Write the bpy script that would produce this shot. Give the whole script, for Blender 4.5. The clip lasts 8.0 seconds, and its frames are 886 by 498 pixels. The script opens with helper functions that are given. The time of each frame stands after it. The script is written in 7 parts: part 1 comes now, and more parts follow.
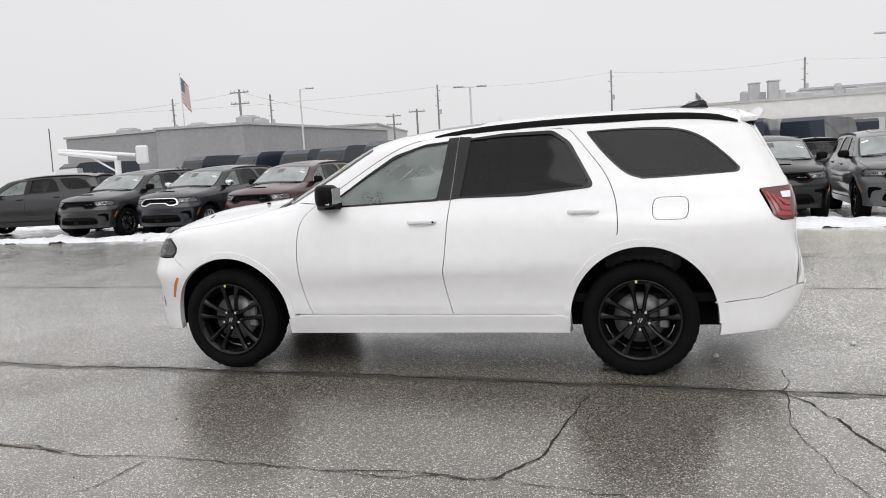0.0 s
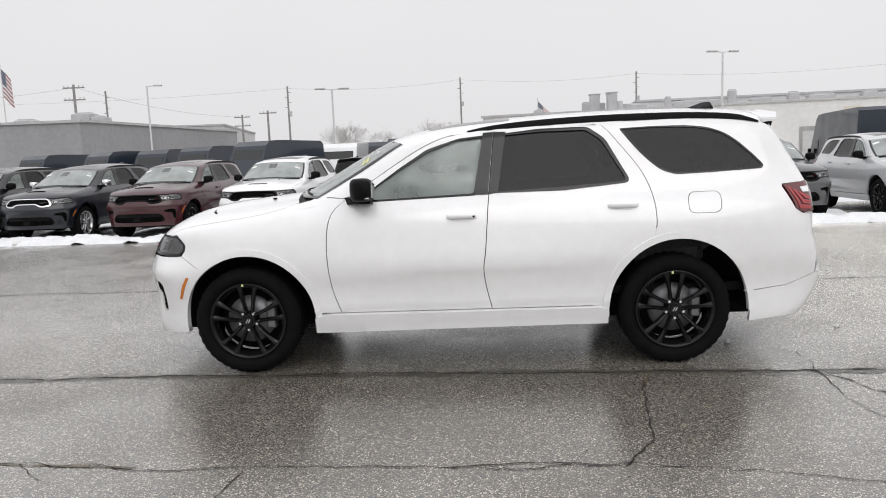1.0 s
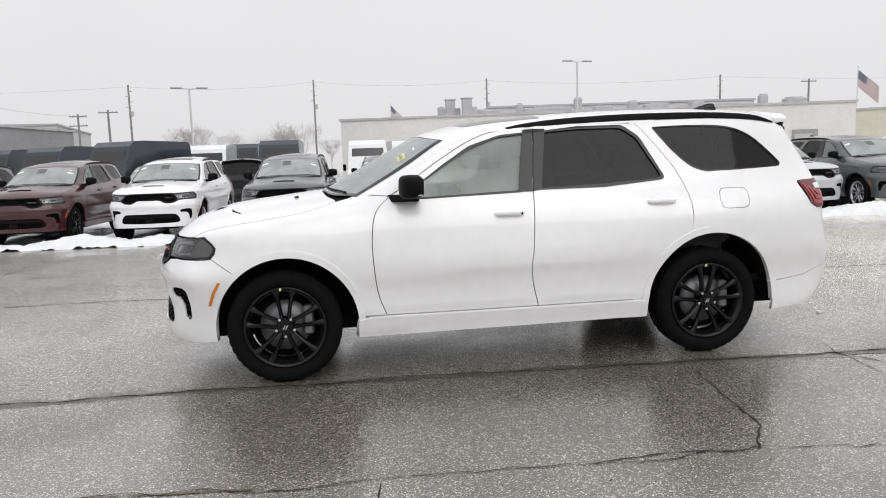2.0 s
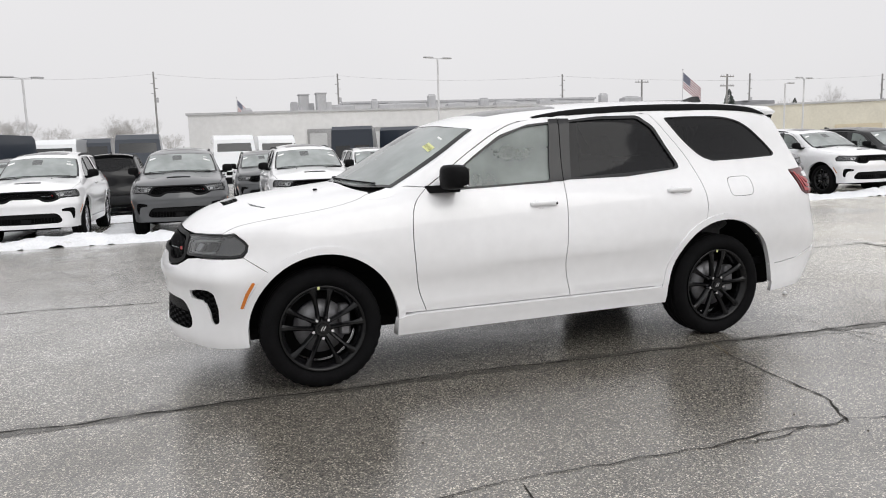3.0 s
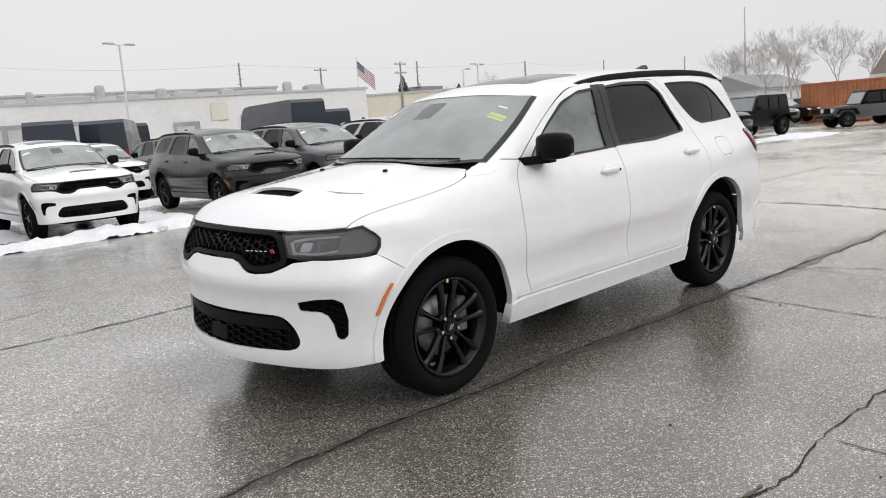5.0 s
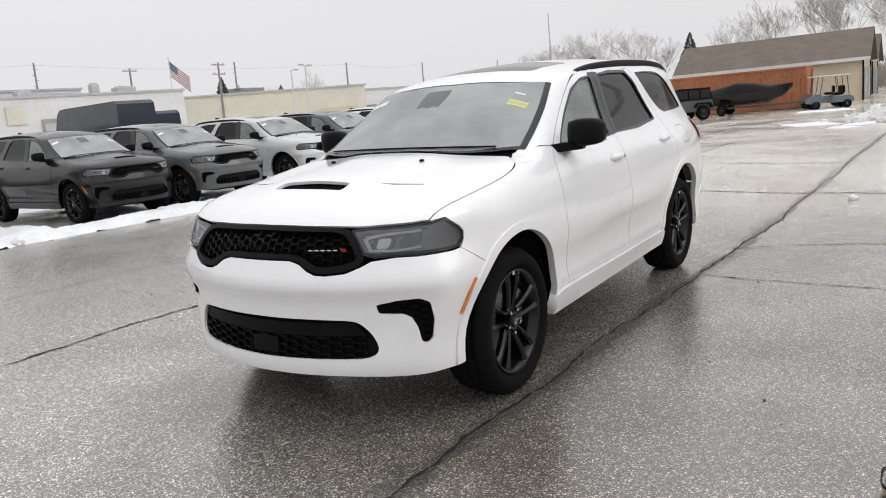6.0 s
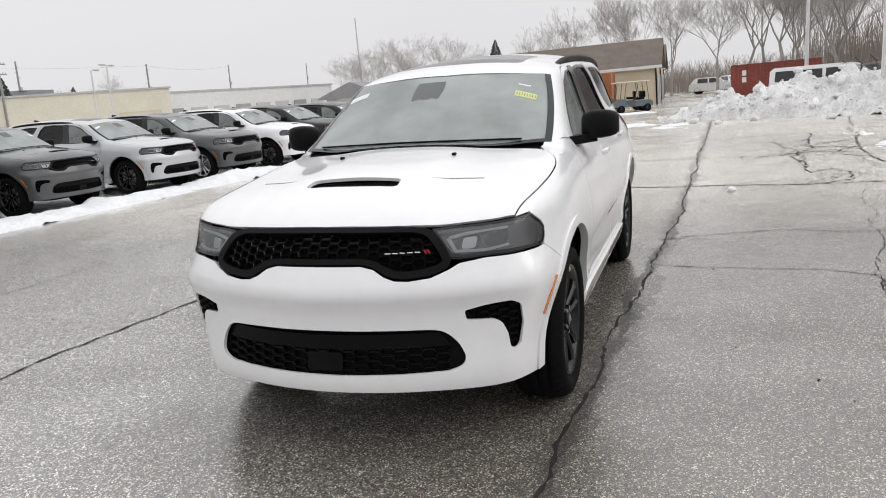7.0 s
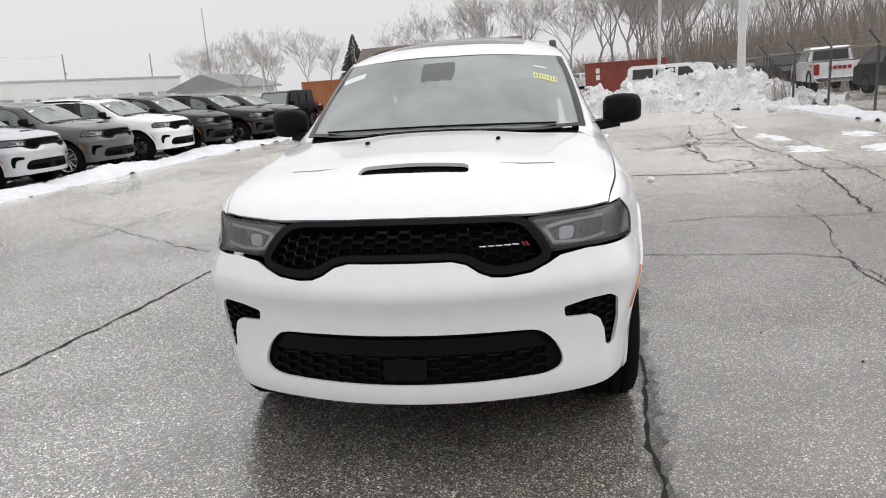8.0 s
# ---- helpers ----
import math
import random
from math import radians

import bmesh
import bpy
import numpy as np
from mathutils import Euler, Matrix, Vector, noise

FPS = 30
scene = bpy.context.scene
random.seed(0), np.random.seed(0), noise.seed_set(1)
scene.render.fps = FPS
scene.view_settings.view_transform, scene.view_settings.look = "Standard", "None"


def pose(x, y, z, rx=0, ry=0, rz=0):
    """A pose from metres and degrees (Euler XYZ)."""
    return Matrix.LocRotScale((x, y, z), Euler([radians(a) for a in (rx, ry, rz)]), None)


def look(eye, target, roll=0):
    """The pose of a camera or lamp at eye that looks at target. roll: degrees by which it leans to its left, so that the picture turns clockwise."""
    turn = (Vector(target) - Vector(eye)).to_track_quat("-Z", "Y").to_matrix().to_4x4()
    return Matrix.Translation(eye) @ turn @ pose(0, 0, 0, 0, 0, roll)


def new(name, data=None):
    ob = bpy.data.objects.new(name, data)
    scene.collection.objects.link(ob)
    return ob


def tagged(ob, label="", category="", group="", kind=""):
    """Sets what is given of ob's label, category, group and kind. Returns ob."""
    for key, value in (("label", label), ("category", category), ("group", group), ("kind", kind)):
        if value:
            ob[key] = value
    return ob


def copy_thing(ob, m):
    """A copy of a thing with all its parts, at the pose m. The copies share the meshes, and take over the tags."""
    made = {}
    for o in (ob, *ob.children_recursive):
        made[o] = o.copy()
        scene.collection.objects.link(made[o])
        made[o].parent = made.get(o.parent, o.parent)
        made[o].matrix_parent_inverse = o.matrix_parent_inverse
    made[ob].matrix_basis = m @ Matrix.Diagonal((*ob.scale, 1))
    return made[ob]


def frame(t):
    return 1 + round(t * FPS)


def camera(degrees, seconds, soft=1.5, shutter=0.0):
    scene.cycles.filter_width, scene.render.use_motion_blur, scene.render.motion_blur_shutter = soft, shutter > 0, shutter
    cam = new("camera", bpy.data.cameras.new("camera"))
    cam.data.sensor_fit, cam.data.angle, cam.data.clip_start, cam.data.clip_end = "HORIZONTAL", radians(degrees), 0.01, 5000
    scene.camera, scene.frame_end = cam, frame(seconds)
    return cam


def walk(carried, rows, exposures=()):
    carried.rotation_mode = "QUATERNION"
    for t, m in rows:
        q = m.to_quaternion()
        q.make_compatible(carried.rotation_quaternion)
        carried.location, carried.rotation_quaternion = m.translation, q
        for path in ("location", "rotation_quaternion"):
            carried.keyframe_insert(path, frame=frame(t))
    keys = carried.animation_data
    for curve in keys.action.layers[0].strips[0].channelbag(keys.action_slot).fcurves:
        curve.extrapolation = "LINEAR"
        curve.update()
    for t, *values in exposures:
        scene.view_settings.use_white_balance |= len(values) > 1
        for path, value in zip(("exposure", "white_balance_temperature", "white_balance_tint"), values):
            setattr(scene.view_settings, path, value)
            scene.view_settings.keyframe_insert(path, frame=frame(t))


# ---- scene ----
cam = camera(59.9, 8.0, 1.0)
PATH = [
    (0, (1.474, -6.155, 1.467), (0.999, -4.224, 1.256), -2.8),
    (0.5, (0.806, -6.241, 1.458), (0.532, -4.272, 1.242), -2.5),
    (1, (0.118, -6.305, 1.453), (0.04, -4.319, 1.236), -2.2),
    (1.5, (-0.595, -6.256, 1.451), (-0.476, -4.272, 1.234), -2.1),
    (3, (-2.458, -5.632, 1.45), (-1.766, -3.772, 1.206), -2.1),
    (3.5, (-3.016, -5.282, 1.464), (-2.139, -3.504, 1.204), -2.5),
    (4, (-3.465, -4.787, 1.472), (-2.416, -3.107, 1.194), -3.0),
    (4.5, (-3.941, -4.331, 1.477), (-2.726, -2.77, 1.178), -3.9),
    (6, (-4.991, -2.714, 1.5), (-3.335, -1.649, 1.148), -5.3),
    (6.5, (-5.127, -2.111, 1.516), (-3.355, -1.26, 1.148), -5.2),
    (7, (-5.243, -1.518, 1.53), (-3.384, -0.888, 1.146), -5.2),
    (7.5, (-5.182, -0.979, 1.522), (-3.27, -0.552, 1.119), -4.9),
    (8, (-5.126, -0.538, 1.527), (-3.19, -0.268, 1.101), -4.5),
]
walk(cam, [(t, look(eye, target, roll)) for t, eye, target, roll in PATH])

# ---------------------------------------------------------------- light
world = bpy.data.worlds.new("overcast")
scene.world = world
world.use_nodes = True
wn, wl = world.node_tree.nodes, world.node_tree.links
wn.clear()
sky = wn.new("ShaderNodeTexSky")
sky.sky_type, sky.sun_disc = "NISHITA", False
sky.sun_elevation, sky.sun_rotation = radians(38), radians(200)
grey = wn.new("ShaderNodeHueSaturation")
grey.inputs["Saturation"].default_value, grey.inputs["Value"].default_value = 0.05, 0.12
coord, split, ramp = wn.new("ShaderNodeTexCoord"), wn.new("ShaderNodeSeparateXYZ"), wn.new("ShaderNodeValToRGB")
ramp.color_ramp.elements[0].position, ramp.color_ramp.elements[0].color = 0.0, (0.76, 0.75, 0.765, 1)
ramp.color_ramp.elements[1].position, ramp.color_ramp.elements[1].color = 1.0, (1.5, 1.5, 1.53, 1)
low = ramp.color_ramp.elements.new(0.22)
low.color = (0.84, 0.83, 0.845, 1)
cloud, cloudmap = wn.new("ShaderNodeTexNoise"), wn.new("ShaderNodeMapRange")
cloud.inputs["Scale"].default_value, cloud.inputs["Detail"].default_value = 2.2, 3
cloudmap.inputs["To Min"].default_value, cloudmap.inputs["To Max"].default_value = 0.95, 1.05
blend, shade, back, wout = wn.new("ShaderNodeMix"), wn.new("ShaderNodeVectorMath"), wn.new("ShaderNodeBackground"), wn.new("ShaderNodeOutputWorld")
blend.data_type = "RGBA"
blend.inputs["Factor"].default_value = 0.9
shade.operation = "SCALE"
wl.new(coord.outputs["Generated"], split.inputs[0])
wl.new(split.outputs["Z"], ramp.inputs["Fac"])
wl.new(coord.outputs["Generated"], cloud.inputs["Vector"])
wl.new(cloud.outputs["Fac"], cloudmap.inputs["Value"])
wl.new(ramp.outputs["Color"], shade.inputs[0])
wl.new(cloudmap.outputs["Result"], shade.inputs["Scale"])
wl.new(sky.outputs["Color"], grey.inputs["Color"])
wl.new(grey.outputs["Color"], blend.inputs["A"])
wl.new(shade.outputs["Vector"], blend.inputs["B"])
wl.new(blend.outputs["Result"], back.inputs["Color"])
back.inputs["Strength"].default_value = 1.0
wl.new(back.outputs["Background"], wout.inputs["Surface"])

sun = new("sun", bpy.data.lights.new("sun", "SUN"))
sun.data.energy, sun.data.angle, sun.data.color = 0.7, radians(40), (1.0, 0.98, 0.95)
sun.matrix_world = look((6, -20, 16), (0, 0, 0))
scene.view_settings.exposure = 0.0


# ---------------------------------------------------------------- materials
def material(name, colour, rough=0.5, metal=0.0, coat=0.0, spec=0.5):
    m = bpy.data.materials.new(name)
    m.use_nodes = True
    b = m.node_tree.nodes["Principled BSDF"]
    b.inputs["Base Color"].default_value = (*colour, 1)
    b.inputs["Roughness"].default_value = rough
    b.inputs["Metallic"].default_value = metal
    b.inputs["Coat Weight"].default_value = coat
    b.inputs["Coat Roughness"].default_value = 0.04
    b.inputs["Specular IOR Level"].default_value = spec
    return m


def varied(m, scale, low, high, bump=0.0, bump_scale=None, rough=None, detail=4.0):
    """Breaks up a plain material: colour between low and high times its base by noise at two scales, with relief and uneven gloss."""
    n, l = m.node_tree.nodes, m.node_tree.links
    b = n["Principled BSDF"]
    base = tuple(b.inputs["Base Color"].default_value)[:3]
    tc, big, small = n.new("ShaderNodeTexCoord"), n.new("ShaderNodeTexNoise"), n.new("ShaderNodeTexNoise")
    big.inputs["Scale"].default_value, small.inputs["Scale"].default_value = scale, scale * 9
    big.inputs["Detail"].default_value = small.inputs["Detail"].default_value = detail
    both, r = n.new("ShaderNodeMath"), n.new("ShaderNodeMapRange")
    both.operation = "ADD"
    r.inputs["From Min"].default_value, r.inputs["From Max"].default_value = 0.7, 1.3
    r.inputs["To Min"].default_value, r.inputs["To Max"].default_value = low, high
    sc = n.new("ShaderNodeVectorMath")
    sc.operation = "SCALE"
    sc.inputs[0].default_value = base
    for t in (big, small):
        l.new(tc.outputs["Object"], t.inputs["Vector"])
    l.new(big.outputs["Fac"], both.inputs[0])
    l.new(small.outputs["Fac"], both.inputs[1])
    l.new(both.outputs[0], r.inputs["Value"])
    l.new(r.outputs["Result"], sc.inputs["Scale"])
    l.new(sc.outputs["Vector"], b.inputs["Base Color"])
    if bump:
        bp, fine = n.new("ShaderNodeBump"), n.new("ShaderNodeTexNoise")
        fine.inputs["Scale"].default_value = bump_scale or scale * 30
        fine.inputs["Detail"].default_value = 4
        bp.inputs["Strength"].default_value, bp.inputs["Distance"].default_value = bump, 0.01
        l.new(tc.outputs["Object"], fine.inputs["Vector"])
        l.new(fine.outputs["Fac"], bp.inputs["Height"])
        l.new(bp.outputs["Normal"], b.inputs["Normal"])
    if rough:
        rr = n.new("ShaderNodeMapRange")
        rr.inputs["From Min"].default_value, rr.inputs["From Max"].default_value = 0.35, 0.65
        rr.inputs["To Min"].default_value, rr.inputs["To Max"].default_value = rough
        l.new(big.outputs["Fac"], rr.inputs["Value"])
        l.new(rr.outputs["Result"], b.inputs["Roughness"])
    return m


def paint(name, colour, flake=0.0, coat=1.0, spec=0.5):
    return varied(material(name, colour, 0.32, flake, coat, spec), 1.3, 0.97, 1.03, rough=(0.28, 0.4))


def glass(name, tint, clear, gloss=0.03, mist=0.0, ior=1.5):
    """A thin pane: part clear, part tint, with a mirror film that Fresnel drives; mist makes the clear part patchy."""
    m = bpy.data.materials.new(name)
    m.use_nodes = True
    n, l = m.node_tree.nodes, m.node_tree.links
    n.clear()
    out, mixa, mixb = n.new("ShaderNodeOutputMaterial"), n.new("ShaderNodeMixShader"), n.new("ShaderNodeMixShader")
    body, see, film, fr = n.new("ShaderNodeBsdfDiffuse"), n.new("ShaderNodeBsdfTransparent"), n.new("ShaderNodeBsdfGlossy"), n.new("ShaderNodeFresnel")
    body.inputs["Color"].default_value = (*tint, 1)
    see.inputs["Color"].default_value = (*[0.5 + 0.5 * c for c in tint], 1)
    film.inputs["Roughness"].default_value = gloss
    fr.inputs["IOR"].default_value = ior
    mixa.inputs["Fac"].default_value = clear
    if mist:
        tc, patch, rng_map = n.new("ShaderNodeTexCoord"), n.new("ShaderNodeTexNoise"), n.new("ShaderNodeMapRange")
        patch.inputs["Scale"].default_value, patch.inputs["Detail"].default_value = 2.6, 5
        rng_map.inputs["From Min"].default_value, rng_map.inputs["From Max"].default_value = 0.32, 0.68
        rng_map.inputs["To Min"].default_value, rng_map.inputs["To Max"].default_value = clear + mist, clear - mist
        l.new(tc.outputs["Object"], patch.inputs["Vector"])
        l.new(patch.outputs["Fac"], rng_map.inputs["Value"])
        l.new(rng_map.outputs["Result"], mixa.inputs["Fac"])
    l.new(body.outputs[0], mixa.inputs[1])
    l.new(see.outputs[0], mixa.inputs[2])
    l.new(fr.outputs[0], mixb.inputs["Fac"])
    l.new(mixa.outputs[0], mixb.inputs[1])
    l.new(film.outputs[0], mixb.inputs[2])
    l.new(mixb.outputs[0], out.inputs["Surface"])
    return m


WHITE = paint("white_paint", (0.81, 0.81, 0.82))
TRIM = varied(material("black_plastic", (0.0045, 0.0045, 0.005), 0.5, spec=0.10), 8, 0.8, 1.2, 0.15, 300)
GLOSSY = material("gloss_black", (0.008, 0.008, 0.009), 0.14, coat=0.0, spec=0.4)
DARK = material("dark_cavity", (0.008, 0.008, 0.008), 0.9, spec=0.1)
RUBBER = varied(material("tyre_rubber", (0.0050, 0.0050, 0.0055), 0.85, spec=0.10), 12, 0.75, 1.3, 0.2, 90)
RIM = material("black_alloy", (0.004, 0.004, 0.0045), 0.20, 0.0, coat=0.0, spec=0.30)
CHROME = material("chrome", (0.75, 0.75, 0.77), 0.12, 1.0)
STEEL = varied(material("brake_steel", (0.24, 0.24, 0.25), 0.45, 0.6), 20, 0.7, 1.1)
RED = material("red_lens", (0.32, 0.012, 0.015), 0.08, coat=1.0)
DARKRED = material("dark_red_lens", (0.10, 0.006, 0.008), 0.1, coat=1.0)
AMBER = material("amber_lens", (0.62, 0.17, 0.008), 0.15, coat=1.0)
CLEARLENS = glass("clear_lens", (0.48, 0.49, 0.50), 0.87, 0.02)
LAMP = material("lamp_reflector", (0.80, 0.81, 0.83), 0.25, 0.15)
LAMPDARK = material("lamp_housing", (0.12, 0.122, 0.126), 0.35, 0.3)
LAMPMID = material("light_guide", (0.62, 0.625, 0.63), 0.3, 0.1)
BEZEL = material("lamp_bezel", (0.035, 0.036, 0.038), 0.2, 0.2)
SCREEN = glass("windscreen_glass", (0.50, 0.54, 0.53), 0.45, 0.02, 0.12)
SIDEGLASS = glass("front_side_glass", (0.38, 0.43, 0.41), 0.55, 0.04, 0.14)
SENSOR = glass("sensor_window_glass", (0.17, 0.18, 0.18), 0.45, 0.03)
TINT = glass("privacy_glass", (0.010, 0.010, 0.011), 0.12, 0.03, 0.0, 1.33)
SEAT = varied(material("grey_cloth", (0.10, 0.10, 0.105), 0.9), 6, 0.8, 1.2)
YELLOW = material("yellow_label", (0.66, 0.68, 0.30), 0.6)
PAPER = material("white_paper", (0.75, 0.76, 0.75), 0.7)
INK = material("ink", (0.03, 0.03, 0.03), 0.7)
SILVERPRINT = material("silver_badge", (0.6, 0.6, 0.62), 0.25, 0.9)


# ---------------------------------------------------------------- mesh helpers
def mesh_object(name, verts, faces, mat, smooth=True):
    me = bpy.data.meshes.new(name)
    me.from_pydata([tuple(map(float, v)) for v in verts], [], [tuple(int(i) for i in f) for f in faces])
    me.polygons.foreach_set("use_smooth", [smooth] * len(me.polygons))
    me.materials.append(mat)
    me.update()
    return new(name, me)


def part(name, bm, mat, parent=None, label="", smooth=False):
    """Links a bmesh as one mesh object, under parent where there is one."""
    me = bpy.data.meshes.new(name)
    bmesh.ops.recalc_face_normals(bm, faces=bm.faces)
    bm.to_mesh(me)
    bm.free()
    me.polygons.foreach_set("use_smooth", [smooth] * len(me.polygons))
    me.materials.append(mat)
    return under(new(name, me), parent, label)


def under(ob, parent, label=""):
    if parent:
        ob.parent = parent
    if label:
        ob["label"] = label
    return ob


def box(bm, cx, cy, cz, sx, sy, sz, bevel=0.0, rot=None):
    """Adds a box (full sizes) to bm, with chamfered edges."""
    m = Matrix.Translation((cx, cy, cz)) @ (rot or Matrix()) @ Matrix.Diagonal((sx, sy, sz, 1))
    r = bmesh.ops.create_cube(bm, size=1, matrix=m)
    if bevel:
        es = list({e for v in r["verts"] for e in v.link_edges})
        bmesh.ops.bevel(bm, geom=es, offset=bevel, segments=1, affect="EDGES")
    return bm


def tube(bm, a, b, r0, r1=None, seg=8, caps=True):
    """Adds a round bar from a to b."""
    a, b = Vector(a), Vector(b)
    d = b - a
    m = Matrix.Translation((a + b) / 2) @ d.to_track_quat("Z", "Y").to_matrix().to_4x4()
    bmesh.ops.create_cone(bm, cap_ends=caps, segments=seg, radius1=r0, radius2=r0 if r1 is None else r1, depth=d.length, matrix=m)
    return bm


def bar(bm, pts, r, seg=8):
    for a, b in zip(pts, pts[1:]):
        tube(bm, a, b, r, seg=seg)
    return bm


def ribbon(bm, pts, r):
    """Adds one square bar bent along the points."""
    secs = []
    for i, p in enumerate(pts):
        p = Vector(p)
        d = (Vector(pts[min(i + 1, len(pts) - 1)]) - Vector(pts[max(i - 1, 0)])).normalized()
        s = d.cross(Vector((0, 0, 1)))
        s = s.normalized() if s.length > 1e-4 else Vector((1, 0, 0))
        u = s.cross(d)
        secs.append([bm.verts.new(p + r * (a * s + b * u)) for a, b in ((-1, -1), (1, -1), (1, 1), (-1, 1))])
    for a, b in zip(secs, secs[1:]):
        for j in range(4):
            bm.faces.new((a[j], a[(j + 1) % 4], b[(j + 1) % 4], b[j]))
    bm.faces.new(secs[0])
    bm.faces.new(secs[-1])
    return bm


def prism(bm, outline, y0, y1, plane="xz"):
    """Adds a plate with the given 2D outline, from y0 to y1 along the third axis."""
    def at(u, v, w):
        return {"xz": (u, w, v), "yz": (w, u, v), "xy": (u, v, w)}[plane]
    a = [bm.verts.new(at(u, v, y0)) for u, v in outline]
    b = [bm.verts.new(at(u, v, y1)) for u, v in outline]
    bm.faces.new(a)
    bm.faces.new(b[::-1])
    for i in range(len(a)):
        j = (i + 1) % len(a)
        bm.faces.new((a[i], b[i], b[j], a[j]))
    return bm


def lathe(profile, seg, axis_y=True):
    """Verts and faces of a profile [(radius, y)] turned about the y axis."""
    vs, fs, k = [], [], len(profile)
    for i in range(seg):
        a = 2 * math.pi * i / seg
        vs += [(r * math.cos(a), y, r * math.sin(a)) for r, y in profile]
    for i in range(seg):
        for j in range(k - 1):
            p, q = i * k + j, ((i + 1) % seg) * k + j
            fs.append((p, q, q + 1, p + 1))
    return vs, fs


def spline(xs, ys):
    """A smooth curve through knots (natural cubic), flat-out linear past its ends."""
    xs, ys = np.array(xs, float), np.array(ys, float)
    n, h = len(xs), np.diff(xs)
    A, b = np.eye(n), np.zeros(n)
    for i in range(1, n - 1):
        A[i, i - 1:i + 2] = h[i - 1], 2 * (h[i - 1] + h[i]), h[i]
        b[i] = 6 * ((ys[i + 1] - ys[i]) / h[i] - (ys[i] - ys[i - 1]) / h[i - 1])
    m = np.linalg.solve(A, b)

    def f(x):
        x = np.clip(np.asarray(x, float), xs[0], xs[-1])
        i = np.clip(np.searchsorted(xs, x) - 1, 0, n - 2)
        t0, t1 = x - xs[i], xs[i + 1] - x
        return (m[i] * t1 ** 3 + m[i + 1] * t0 ** 3) / (6 * h[i]) + (ys[i] / h[i] - m[i] * h[i] / 6) * t1 + (ys[i + 1] / h[i] - m[i + 1] * h[i] / 6) * t0
    return f


def smax(a, b, k):
    return 0.5 * (a + b + np.sqrt((a - b) ** 2 + k * k))


def curve_through(pts, n=6):
    """Catmull-Rom through the points, open."""
    p = [np.array(q, float) for q in pts]
    p = [2 * p[0] - p[1]] + p + [2 * p[-1] - p[-2]]
    out = []
    for i in range(1, len(p) - 2):
        for t in np.arange(n) / n:
            a, b, c, d = p[i - 1:i + 3]
            out.append(0.5 * (2 * b + (c - a) * t + (2 * a - 5 * b + 4 * c - d) * t * t + (3 * b - a - 3 * c + d) * t ** 3))
    return [tuple(q) for q in out] + [tuple(p[-2])]


def rounded(pts, r, n=4):
    """A closed outline with its corners rounded to about r."""
    out, k = [], len(pts)
    for i in range(k):
        a, b, c = (np.array(pts[j % k], float) for j in (i - 1, i, i + 1))
        ra = min(r, 0.45 * np.linalg.norm(a - b))
        rc = min(r, 0.45 * np.linalg.norm(c - b))
        p, q = b + (a - b) / np.linalg.norm(a - b) * ra, b + (c - b) / np.linalg.norm(c - b) * rc
        for t in np.linspace(0, 1, n + 1):
            out.append(tuple((1 - t) ** 2 * p + 2 * t * (1 - t) * b + t * t * q))
    return out

# ---------------------------------------------------------------- the car's skin: a smooth solid onto which panels are laid
# x runs from nose (-) to tail (+), the driver's side is -y, the tyres stand at z = 0
W_SIDE = spline((0.18, 0.30, 0.45, 0.60, 0.70, 0.78, 0.90, 1.02, 1.12, 1.20, 1.29, 1.63, 1.76, 1.9),
                (0.90, 0.930, 0.925, 0.932, 0.952, 0.960, 0.950, 0.930, 0.898, 0.852, 0.802, 0.680, 0.632, 0.57))
X_FRONT = spline((0.18, 0.28, 0.36, 0.46, 0.60, 0.68, 0.725, 0.765, 0.81, 0.90, 1.00, 1.08, 1.2), (-2.34, -2.415, -2.435, -2.428, -2.428, -2.442, -2.460, -2.458, -2.442, -2.41, -2.365, -2.31, -2.2))
X_REAR = spline((0.18, 0.30, 0.45, 0.60, 0.75, 0.90, 1.05, 1.20, 1.30, 1.60, 1.72, 1.9), (2.30, 2.46, 2.58, 2.635, 2.62, 2.585, 2.58, 2.56, 2.52, 2.36, 2.30, 2.2))
Z_HOOD = spline((-2.6, -2.36, -2.25, -2.1, -1.9, -1.6, -1.3, -1.0, -0.7), (0.80, 0.985, 1.06, 1.125, 1.17, 1.205, 1.235, 1.255, 1.26))
HOOD_DROP = spline((-2.5, -2.1, -1.7, -1.3, -0.9), (0.065, 0.060, 0.060, 0.042, 0.02))
NOSE_TAPER = spline((0.2, 0.32, 0.45, 0.56, 0.68, 0.78, 0.87, 0.95, 1.02, 1.12, 1.3), (0.185, 0.170, 0.130, 0.085, 0.058, 0.085, 0.150, 0.155, 0.125, 0.11, 0.11))
Z_ROOF = spline((-1.2, -0.6, -0.3, 0.1, 0.5, 1.0, 1.5, 2.0, 2.4, 2.8), (1.52, 1.638, 1.690, 1.732, 1.757, 1.775, 1.778, 1.765, 1.735, 1.70))


